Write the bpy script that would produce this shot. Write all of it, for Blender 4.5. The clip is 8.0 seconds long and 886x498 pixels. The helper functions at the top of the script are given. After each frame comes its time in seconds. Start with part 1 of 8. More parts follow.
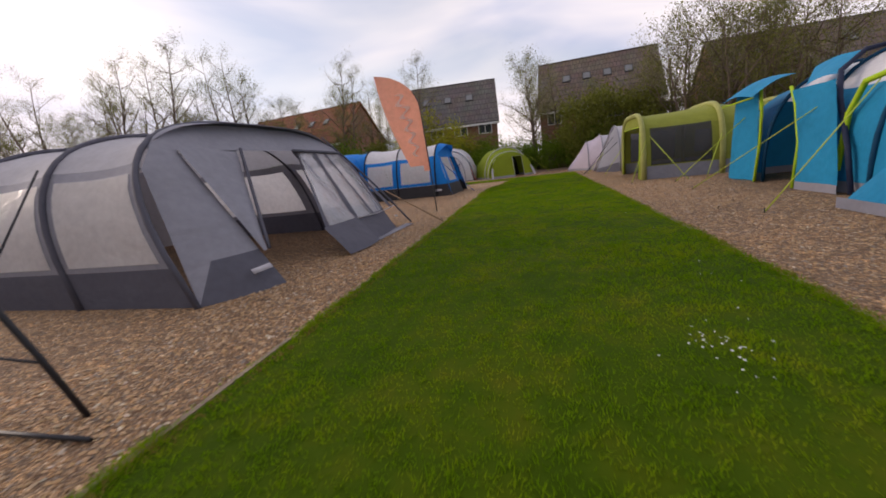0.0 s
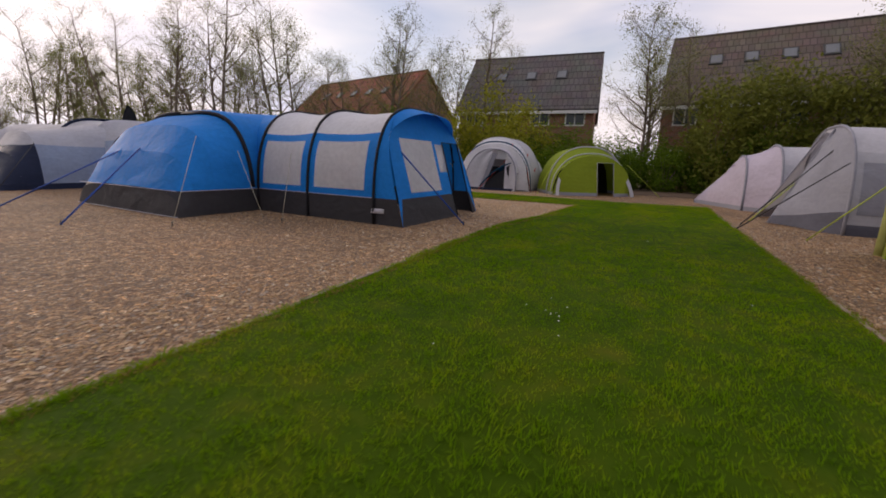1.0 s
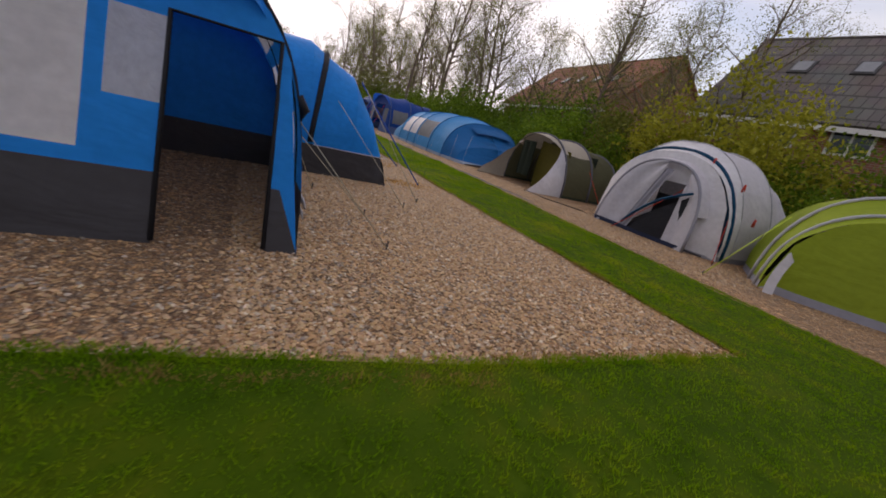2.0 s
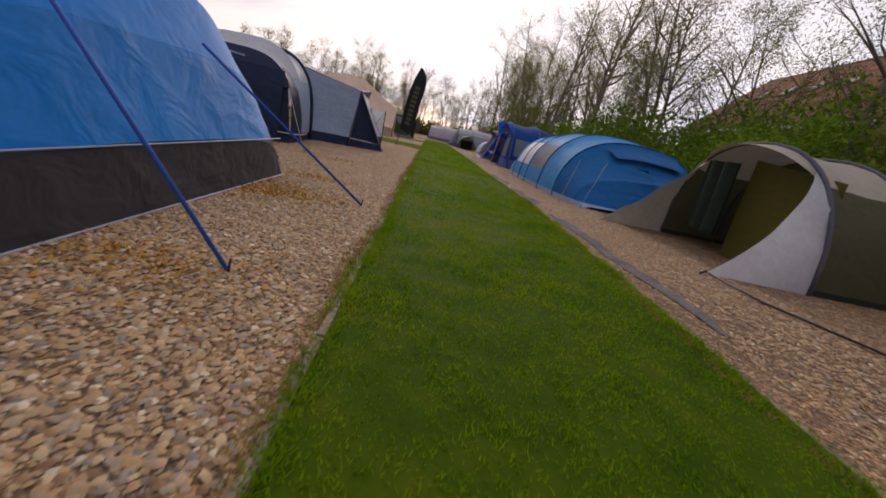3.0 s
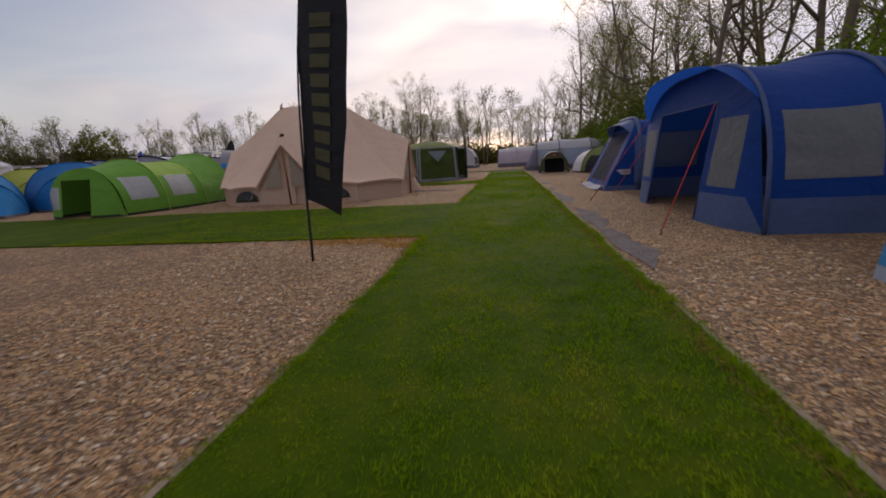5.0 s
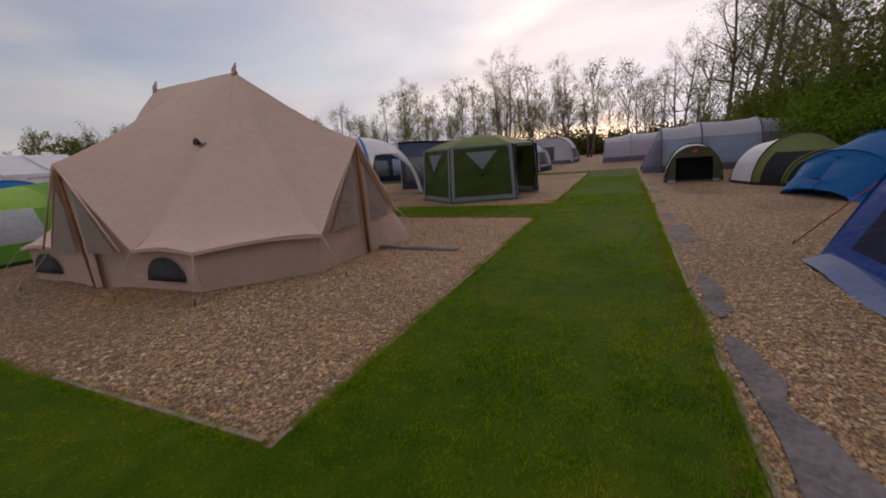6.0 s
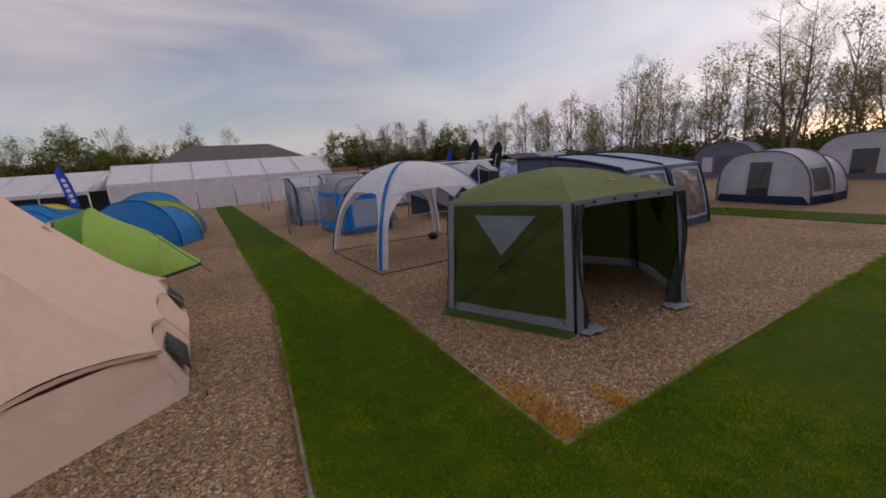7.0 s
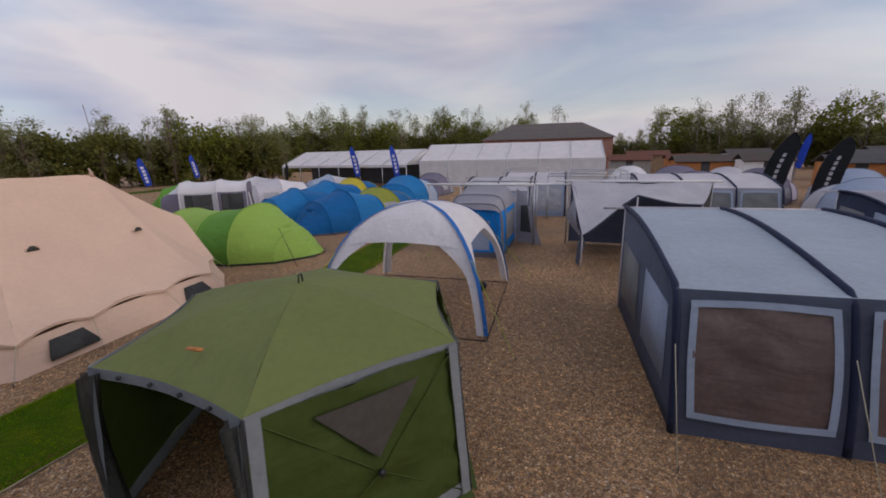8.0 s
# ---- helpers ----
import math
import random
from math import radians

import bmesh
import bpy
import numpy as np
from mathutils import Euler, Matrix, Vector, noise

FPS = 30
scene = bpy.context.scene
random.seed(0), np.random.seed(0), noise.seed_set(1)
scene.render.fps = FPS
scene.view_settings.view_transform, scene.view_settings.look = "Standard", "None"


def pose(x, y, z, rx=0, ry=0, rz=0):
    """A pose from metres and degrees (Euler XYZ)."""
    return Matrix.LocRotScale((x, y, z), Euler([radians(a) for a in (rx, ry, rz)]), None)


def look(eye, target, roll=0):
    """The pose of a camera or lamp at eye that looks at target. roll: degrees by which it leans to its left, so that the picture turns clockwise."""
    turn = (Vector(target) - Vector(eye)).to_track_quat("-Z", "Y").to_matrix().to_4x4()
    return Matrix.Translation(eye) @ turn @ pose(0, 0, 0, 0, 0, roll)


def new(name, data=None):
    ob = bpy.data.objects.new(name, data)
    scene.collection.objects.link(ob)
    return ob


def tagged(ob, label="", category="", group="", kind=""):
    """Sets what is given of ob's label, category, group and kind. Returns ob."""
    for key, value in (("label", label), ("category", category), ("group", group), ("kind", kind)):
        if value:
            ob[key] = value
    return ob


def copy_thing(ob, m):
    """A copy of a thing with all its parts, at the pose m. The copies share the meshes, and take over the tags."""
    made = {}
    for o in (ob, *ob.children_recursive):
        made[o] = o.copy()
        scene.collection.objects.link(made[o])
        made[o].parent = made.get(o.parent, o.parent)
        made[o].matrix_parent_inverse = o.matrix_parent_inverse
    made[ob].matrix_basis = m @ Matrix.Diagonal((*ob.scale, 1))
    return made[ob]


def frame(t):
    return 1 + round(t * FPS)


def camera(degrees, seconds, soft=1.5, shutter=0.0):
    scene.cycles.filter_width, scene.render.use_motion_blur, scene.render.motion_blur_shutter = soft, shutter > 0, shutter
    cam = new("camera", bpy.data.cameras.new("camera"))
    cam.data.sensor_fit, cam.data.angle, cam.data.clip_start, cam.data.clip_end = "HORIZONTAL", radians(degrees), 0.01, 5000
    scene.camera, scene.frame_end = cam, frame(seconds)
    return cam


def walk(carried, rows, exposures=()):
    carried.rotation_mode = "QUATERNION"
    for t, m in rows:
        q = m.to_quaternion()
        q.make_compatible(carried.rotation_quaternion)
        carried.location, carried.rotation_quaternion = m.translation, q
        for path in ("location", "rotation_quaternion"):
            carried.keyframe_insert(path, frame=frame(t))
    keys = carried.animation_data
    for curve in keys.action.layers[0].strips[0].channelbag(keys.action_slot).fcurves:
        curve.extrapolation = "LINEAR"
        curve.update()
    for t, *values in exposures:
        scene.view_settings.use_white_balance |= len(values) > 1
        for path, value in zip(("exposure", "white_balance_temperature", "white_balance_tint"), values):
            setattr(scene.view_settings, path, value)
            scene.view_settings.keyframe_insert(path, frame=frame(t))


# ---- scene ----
cam = camera(95.9, 8.0, soft=1.8, shutter=0.05)
PATH = [
    (0, (-9.544, 1.189, 1.11), (-7.666, 1.75, 0.71), -6.7),
    (0.5, (-4.802, 1.328, 1.064), (-2.96, 2.003, 0.674), -4.4),
    (1, (0.205, 1.275, 1.096), (1.915, 2.221, 0.673), 1.7),
    (1.2, (1.984, 1.18, 1.141), (3.591, 2.285, 0.697), 4.6),
    (2.3, (9.997, 3.09, 1.2), (10.647, 4.889, 0.617), 15.8),
    (2.5, (10.939, 4.142, 1.126), (11.422, 5.995, 0.548), 15.8),
    (3, (12.29, 7.28, 0.943), (12.467, 9.198, 0.405), 12.6),
    (3.5, (12.714, 10.539, 1.002), (12.725, 12.473, 0.496), 6.6),
    (4, (12.791, 14.362, 1.342), (12.705, 16.294, 0.833), 1.7),
    (4.2, (12.972, 15.543, 1.416), (12.831, 17.474, 0.913), -0.4),
    (5.3, (13.408, 25.077, 1.095), (12.981, 26.985, 0.674), -3.6),
    (5.5, (13.524, 26.77, 1.253), (13.01, 28.653, 0.819), -3.9),
    (6, (13.87, 31.334, 1.59), (13.046, 33.099, 1.139), -4.8),
    (6.5, (14.186, 35.673, 1.961), (12.958, 37.186, 1.511), -5.2),
    (7, (14.128, 40.49, 2.441), (12.441, 41.483, 2.032), -4.5),
    (7.5, (13.869, 45.07, 3.075), (11.928, 45.31, 2.656), -3.3),
    (7.7, (13.54, 46.682, 3.336), (11.589, 46.615, 2.902), -2.7),
    (8, (12.872, 48.954, 3.744), (10.998, 48.43, 3.281), -1.3),
]
EXPOSURES = [(0, 0.5, 7100, 19), (1, 0.37, 7100, 19), (2.4, 0.5, 7050, 18), (3, 0.32, 7000, 18), (3.5, 0.14, 7000, 18), (6, 0.02, 6950, 19), (7, 0.05, 6800, 19), (7.5, 0.04, 6700, 18), (8, 0.25, 6600, 17)]
walk(cam, [(t, look(eye, target, roll)) for t, eye, target, roll in PATH], EXPOSURES)

# ---- world and light ----
world = bpy.data.worlds.new("overcast_evening")
scene.world = world
world.use_nodes = True
SUN_DIR = Vector((0.05, 0.96, 0.25)).normalized()


def build_world():
    nt = world.node_tree
    nt.nodes.clear()
    N, L = nt.nodes.new, nt.links.new
    out, bg = N("ShaderNodeOutputWorld"), N("ShaderNodeBackground")
    tc = N("ShaderNodeTexCoord")
    sky = N("ShaderNodeTexSky")
    sky.sky_type, sky.sun_disc = "NISHITA", False
    sky.sun_elevation, sky.sun_rotation = math.asin(SUN_DIR.z), math.atan2(SUN_DIR.x, SUN_DIR.y)
    skyg = N("ShaderNodeVectorMath")
    skyg.operation = "SCALE"
    skyg.inputs["Scale"].default_value = 0.14
    L(sky.outputs[0], skyg.inputs[0])
    # flatten the direction so that the clouds lie as layers towards the horizon
    mp = N("ShaderNodeMapping")
    mp.inputs["Scale"].default_value = (1.0, 1.0, 3.6)
    L(tc.outputs["Generated"], mp.inputs[0])
    n1, n2 = N("ShaderNodeTexNoise"), N("ShaderNodeTexNoise")
    n1.inputs["Scale"].default_value, n1.inputs["Detail"].default_value, n1.inputs["Roughness"].default_value = 2.0, 4, 0.5
    n2.inputs["Scale"].default_value, n2.inputs["Detail"].default_value = 1.1, 3
    n1.inputs["Distortion"].default_value = 0.5
    L(mp.outputs[0], n1.inputs["Vector"])
    L(mp.outputs[0], n2.inputs["Vector"])
    ramp = N("ShaderNodeValToRGB")
    ramp.color_ramp.elements[0].position, ramp.color_ramp.elements[0].color = 0.35, (0.37, 0.43, 0.57, 1)
    ramp.color_ramp.elements[1].position, ramp.color_ramp.elements[1].color = 0.64, (0.68, 0.67, 0.70, 1)
    L(n1.outputs["Fac"], ramp.inputs[0])
    # the cloud is thicker towards the west
    sx = N("ShaderNodeSeparateXYZ")
    L(tc.outputs["Generated"], sx.inputs[0])
    thick = N("ShaderNodeMapRange")
    thick.inputs["From Min"].default_value, thick.inputs["From Max"].default_value = -0.9, 0.3
    thick.inputs["To Min"].default_value, thick.inputs["To Max"].default_value = 0.72, 1.08
    L(sx.outputs["X"], thick.inputs["Value"])
    veil = N("ShaderNodeVectorMath")
    veil.operation = "SCALE"
    L(ramp.outputs[0], veil.inputs[0])
    L(thick.outputs[0], veil.inputs["Scale"])
    # glow of the veiled low sun
    dot = N("ShaderNodeVectorMath")
    dot.operation = "DOT_PRODUCT"
    dot.inputs[1].default_value = SUN_DIR
    L(tc.outputs["Generated"], dot.inputs[0])
    mx = N("ShaderNodeMapRange")
    mx.inputs["From Min"].default_value, mx.inputs["From Max"].default_value = 0.25, 1.0
    L(dot.outputs["Value"], mx.inputs["Value"])
    pw = N("ShaderNodeMath")
    pw.operation = "POWER"
    pw.inputs[1].default_value = 2.0
    L(mx.outputs[0], pw.inputs[0])
    glow = N("ShaderNodeMix")
    glow.data_type, glow.blend_type = "RGBA", "ADD"
    glow.inputs["B"].default_value = (0.34, 0.29, 0.25, 1)
    L(pw.outputs[0], glow.inputs["Factor"])
    L(veil.outputs[0], glow.inputs["A"])
    cover = N("ShaderNodeMapRange")
    cover.inputs["From Min"].default_value, cover.inputs["From Max"].default_value = 0.38, 0.52
    cover.inputs["To Min"].default_value, cover.inputs["To Max"].default_value = 0.6, 1.0
    L(n2.outputs["Fac"], cover.inputs["Value"])
    mix = N("ShaderNodeMix")
    mix.data_type = "RGBA"
    L(cover.outputs[0], mix.inputs["Factor"])
    L(skyg.outputs[0], mix.inputs["A"])
    L(glow.outputs["Result"], mix.inputs["B"])
    L(mix.outputs["Result"], bg.inputs[0])
    bg.inputs[1].default_value = 1.0
    L(bg.outputs[0], out.inputs[0])


build_world()
sun_data = bpy.data.lights.new("sun", "SUN")
sun_data.energy, sun_data.angle, sun_data.color = 0.7, radians(16), (1.0, 0.9, 0.78)
sun = new("sun", sun_data)
sun.matrix_world = look((0, 0, 30), Vector((0, 0, 30)) - SUN_DIR)

# ---- materials ----


def base_material(name):
    m = bpy.data.materials.new(name)
    m.use_nodes = True
    nt = m.node_tree
    return m, nt, nt.nodes["Principled BSDF"], nt.nodes["Material Output"]


def varied(nt, color, spread, scale, detail=4, coord="Object"):
    """A colour that wanders round the given one at two scales."""
    N, L = nt.nodes.new, nt.links.new
    tc = N("ShaderNodeTexCoord")
    a, b = N("ShaderNodeTexNoise"), N("ShaderNodeTexNoise")
    a.inputs["Scale"].default_value, a.inputs["Detail"].default_value = scale, detail
    b.inputs["Scale"].default_value, b.inputs["Detail"].default_value = scale * 9, detail
    for n in (a, b):
        L(tc.outputs[coord], n.inputs["Vector"])
    add = N("ShaderNodeMath")
    add.operation = "ADD"
    L(a.outputs["Fac"], add.inputs[0])
    L(b.outputs["Fac"], add.inputs[1])
    mr = N("ShaderNodeMapRange")
    mr.inputs["From Min"].default_value, mr.inputs["From Max"].default_value = 0.7, 1.3
    mr.inputs["To Min"].default_value, mr.inputs["To Max"].default_value = 1 - spread, 1 + spread
    L(add.outputs[0], mr.inputs["Value"])
    sc = N("ShaderNodeVectorMath")
    sc.operation = "SCALE"
    sc.inputs[0].default_value = color
    L(mr.outputs[0], sc.inputs["Scale"])
    return sc.outputs[0], tc


def bump(nt, bsdf, height, strength, distance):
    b = nt.nodes.new("ShaderNodeBump")
    b.inputs["Strength"].default_value, b.inputs["Distance"].default_value = strength, distance
    nt.links.new(height, b.inputs["Height"])
    nt.links.new(b.outputs[0], bsdf.inputs["Normal"])


def fabric(name, color, rough=0.62, thin=0.12, spread=0.09):
    """Coated tent cloth: faint stains, soft creases, a little light passing through."""
    m, nt, bsdf, out = base_material(name)
    N, L = nt.nodes.new, nt.links.new
    col, tc = varied(nt, color, spread, 1.3)
    L(col, bsdf.inputs["Base Color"])
    bsdf.inputs["Roughness"].default_value = rough
    bsdf.inputs["Specular IOR Level"].default_value = 0.15
    mp = N("ShaderNodeMapping")
    mp.inputs["Rotation"].default_value, mp.inputs["Scale"].default_value = (0.5, 0.6, 0.8), (0.8, 1.6, 2.2)
    L(tc.outputs["Object"], mp.inputs[0])
    crease = N("ShaderNodeTexNoise")
    crease.inputs["Scale"].default_value, crease.inputs["Detail"].default_value, crease.inputs["Distortion"].default_value = 1.5, 3, 0.5
    L(mp.outputs[0], crease.inputs["Vector"])
    fine = N("ShaderNodeTexNoise")
    fine.inputs["Scale"].default_value, fine.inputs["Detail"].default_value, fine.inputs["Distortion"].default_value = 6.0, 3, 1.6
    L(mp.outputs[0], fine.inputs["Vector"])
    both = N("ShaderNodeMath")
    both.operation = "MULTIPLY_ADD"
    both.inputs[1].default_value = 0.05
    L(fine.outputs["Fac"], both.inputs[0])
    L(crease.outputs["Fac"], both.inputs[2])
    bump(nt, bsdf, both.outputs[0], 0.5, 0.07)
    if thin:
        tr, mix = N("ShaderNodeBsdfTranslucent"), N("ShaderNodeMixShader")
        L(col, tr.inputs[0])
        mix.inputs[0].default_value = thin
        L(bsdf.outputs[0], mix.inputs[1])
        L(tr.outputs[0], mix.inputs[2])
        L(mix.outputs[0], out.inputs[0])
    return m


def see_through(name, color, clear, rough=0.3):
    """Window film or gauze: part cloth, part clear."""
    m, nt, bsdf, out = base_material(name)
    N, L = nt.nodes.new, nt.links.new
    col, tc = varied(nt, color, 0.12, 2.0)
    L(col, bsdf.inputs["Base Color"])
    bsdf.inputs["Roughness"].default_value = rough
    crease = N("ShaderNodeTexNoise")
    crease.inputs["Scale"].default_value, crease.inputs["Detail"].default_value, crease.inputs["Distortion"].default_value = 2.6, 4, 1.2
    L(tc.outputs["Object"], crease.inputs["Vector"])
    bump(nt, bsdf, crease.outputs["Fac"], 0.6, 0.08)
    tr, mix = N("ShaderNodeBsdfTransparent"), N("ShaderNodeMixShader")
    mix.inputs[0].default_value = clear
    L(bsdf.outputs[0], mix.inputs[1])
    L(tr.outputs[0], mix.inputs[2])
    L(mix.outputs[0], out.inputs[0])
    return m


def plain(name, color, rough=0.6, metal=0.0, spread=0.1, scale=3.0, bumps=0.0):
    m, nt, bsdf, out = base_material(name)
    col, tc = varied(nt, color, spread, scale)
    nt.links.new(col, bsdf.inputs["Base Color"])
    bsdf.inputs["Roughness"].default_value, bsdf.inputs["Metallic"].default_value = rough, metal
    if bumps:
        n = nt.nodes.new("ShaderNodeTexNoise")
        n.inputs["Scale"].default_value, n.inputs["Detail"].default_value = scale * 6, 6
        nt.links.new(tc.outputs["Object"], n.inputs["Vector"])
        bump(nt, bsdf, n.outputs["Fac"], 0.6, bumps)
    return m


def ramp_by(nt, value, stops):
    r = nt.nodes.new("ShaderNodeValToRGB")
    e = r.color_ramp.elements
    while len(e) < len(stops):
        e.new(0.5)
    for el, (pos, col) in zip(e, stops):
        el.position, el.color = pos, (*col, 1)
    nt.links.new(value, r.inputs[0])
    return r.outputs[0]


STONES = [(0.0, (0.24, 0.12, 0.055)), (0.25, (0.57, 0.345, 0.155)), (0.5, (0.42, 0.265, 0.145)), (0.72, (0.69, 0.46, 0.25)), (0.88, (0.22, 0.18, 0.15)), (1.0, (0.86, 0.69, 0.49))]


def gravel_material():
    m, nt, bsdf, out = base_material("gravel")
    N, L = nt.nodes.new, nt.links.new
    tc = N("ShaderNodeTexCoord")
    warp = N("ShaderNodeTexNoise")
    warp.inputs["Scale"].default_value, warp.inputs["Detail"].default_value = 14, 2
    L(tc.outputs["Object"], warp.inputs["Vector"])
    mixv = N("ShaderNodeVectorMath")
    mixv.operation = "MULTIPLY_ADD"
    mixv.inputs[1].default_value = (0.05, 0.05, 0.05)
    L(warp.outputs["Color"], mixv.inputs[0])
    L(tc.outputs["Object"], mixv.inputs[2])
    v = N("ShaderNodeTexVoronoi")
    v.inputs["Scale"].default_value = 48
    L(mixv.outputs[0], v.inputs["Vector"])
    sep = N("ShaderNodeSeparateColor")
    L(v.outputs["Color"], sep.inputs[0])
    col = ramp_by(nt, sep.outputs[0], STONES)
    # worn and dusty patches, a few metres wide
    big = N("ShaderNodeTexNoise")
    big.inputs["Scale"].default_value, big.inputs["Detail"].default_value = 0.5, 6
    L(tc.outputs["Object"], big.inputs["Vector"])
    patch = ramp_by(nt, big.outputs["Fac"], [(0.3, (0.62, 0.60, 0.58)), (0.5, (0.92, 0.90, 0.88)), (0.72, (1.12, 1.0, 0.88))])
    clump = N("ShaderNodeTexNoise")
    clump.inputs["Scale"].default_value, clump.inputs["Detail"].default_value, clump.inputs["Roughness"].default_value = 11, 5, 0.72
    L(tc.outputs["Object"], clump.inputs["Vector"])
    heaps = ramp_by(nt, clump.outputs["Fac"], [(0.36, (0.52, 0.48, 0.45)), (0.50, (1.0, 1.0, 1.0)), (0.64, (1.42, 1.36, 1.28))])
    large = N("ShaderNodeTexVoronoi")
    large.inputs["Scale"].default_value = 19
    L(mixv.outputs[0], large.inputs["Vector"])
    lsep = N("ShaderNodeSeparateColor")
    L(large.outputs["Color"], lsep.inputs[0])
    cobbles = ramp_by(nt, lsep.outputs[1], [(0.0, (0.72, 0.67, 0.64)), (0.45, (0.95, 0.95, 0.95)), (0.8, (1.1, 1.08, 1.05)), (1.0, (1.6, 1.52, 1.42))])
    two = N("ShaderNodeMix")
    two.data_type, two.blend_type = "RGBA", "MULTIPLY"
    two.inputs["Factor"].default_value = 1
    L(heaps, two.inputs["A"])
    L(cobbles, two.inputs["B"])
    both = N("ShaderNodeMix")
    both.data_type, both.blend_type = "RGBA", "MULTIPLY"
    both.inputs["Factor"].default_value = 1
    L(two.outputs["Result"], both.inputs["A"])
    L(patch, both.inputs["B"])
    mul = N("ShaderNodeMix")
    mul.data_type, mul.blend_type = "RGBA", "MULTIPLY"
    mul.inputs["Factor"].default_value = 1
    L(col, mul.inputs["A"])
    L(both.outputs["Result"], mul.inputs["B"])
    gap = N("ShaderNodeMapRange")
    gap.inputs["From Min"].default_value, gap.inputs["From Max"].default_value = 0.34, 0.72
    gap.inputs["To Min"].default_value, gap.inputs["To Max"].default_value = 1.0, 0.15
    L(v.outputs["Distance"], gap.inputs["Value"])
    dark = N("ShaderNodeMix")
    dark.data_type = "RGBA"
    dark.inputs["A"].default_value = (0.105, 0.058, 0.030, 1)
    L(gap.outputs[0], dark.inputs["Factor"])
    L(mul.outputs["Result"], dark.inputs["B"])
    L(dark.outputs["Result"], bsdf.inputs["Base Color"])
    bsdf.inputs["Roughness"].default_value = 0.8
    inv = N("ShaderNodeMath")
    inv.operation = "SUBTRACT"
    inv.inputs[0].default_value = 1.0
    L(v.outputs["Distance"], inv.inputs[1])
    bump(nt, bsdf, inv.outputs[0], 1.0, 0.026)
    return m


def stone_material():
    m, nt, bsdf, out = base_material("loose_stone")
    N, L = nt.nodes.new, nt.links.new
    g = N("ShaderNodeNewGeometry")
    col = ramp_by(nt, g.outputs["Random Per Island"], STONES)
    n = N("ShaderNodeTexNoise")
    n.inputs["Scale"].default_value = 60
    tc = N("ShaderNodeTexCoord")
    L(tc.outputs["Object"], n.inputs["Vector"])
    mul = N("ShaderNodeMix")
    mul.data_type, mul.blend_type = "RGBA", "MULTIPLY"
    mul.inputs["Factor"].default_value = 0.35
    L(col, mul.inputs["A"])
    L(n.outputs["Color"], mul.inputs["B"])
    L(mul.outputs["Result"], bsdf.inputs["Base Color"])
    bsdf.inputs["Roughness"].default_value = 0.75
    return m


def grass_material(name, blades=False):
    m, nt, bsdf, out = base_material(name)
    N, L = nt.nodes.new, nt.links.new
    tc = N("ShaderNodeTexCoord")
    a, b = N("ShaderNodeTexNoise"), N("ShaderNodeTexNoise")
    a.inputs["Scale"].default_value, a.inputs["Detail"].default_value = 0.9, 6
    b.inputs["Scale"].default_value, b.inputs["Detail"].default_value = 38, 5
    for n in (a, b):
        L(tc.outputs["Object"], n.inputs["Vector"])
    mixf = N("ShaderNodeMath")
    mixf.operation = "MULTIPLY_ADD"
    mixf.inputs[1].default_value = 0.30
    if blades:
        g = N("ShaderNodeNewGeometry")
        L(g.outputs["Random Per Island"], mixf.inputs[0])
        sub = 0.17
    else:
        L(b.outputs["Fac"], mixf.inputs[0])
        sub = 0.22
    off = N("ShaderNodeMath")
    off.operation = "SUBTRACT"
    off.inputs[1].default_value = sub
    # broad patches and hand-wide ones together
    mid = N("ShaderNodeTexNoise")
    mid.inputs["Scale"].default_value, mid.inputs["Detail"].default_value = 4.5, 4
    L(tc.outputs["Object"], mid.inputs["Vector"])
    wide = N("ShaderNodeMath")
    wide.operation = "MULTIPLY_ADD"
    wide.inputs[1].default_value = 0.9
    L(mid.outputs["Fac"], wide.inputs[0])
    L(a.outputs["Fac"], wide.inputs[2])
    half = N("ShaderNodeMath")
    half.operation = "SUBTRACT"
    half.inputs[1].default_value = 0.45
    L(wide.outputs[0], half.inputs[0])
    L(half.outputs[0], off.inputs[0])
    L(off.outputs[0], mixf.inputs[2])
    # lawn sheet is painted dark for the shade down between the bright blades
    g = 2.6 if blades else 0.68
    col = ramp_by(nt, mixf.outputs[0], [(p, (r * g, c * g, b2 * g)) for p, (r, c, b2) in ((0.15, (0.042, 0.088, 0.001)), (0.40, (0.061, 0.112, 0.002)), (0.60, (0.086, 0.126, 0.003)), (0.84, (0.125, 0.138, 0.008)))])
    L(col, bsdf.inputs["Base Color"])
    bsdf.inputs["Roughness"].default_value = 0.85
    bsdf.inputs["Specular IOR Level"].default_value = 0.06
    if blades:
        tr, mix = N("ShaderNodeBsdfTranslucent"), N("ShaderNodeMixShader")
        L(col, tr.inputs[0])
        mix.inputs[0].default_value = 0.5
        L(bsdf.outputs[0], mix.inputs[1])
        L(tr.outputs[0], mix.inputs[2])
        L(mix.outputs[0], out.inputs[0])
    else:
        bump(nt, bsdf, b.outputs["Fac"], 0.35, 0.015)
    return m


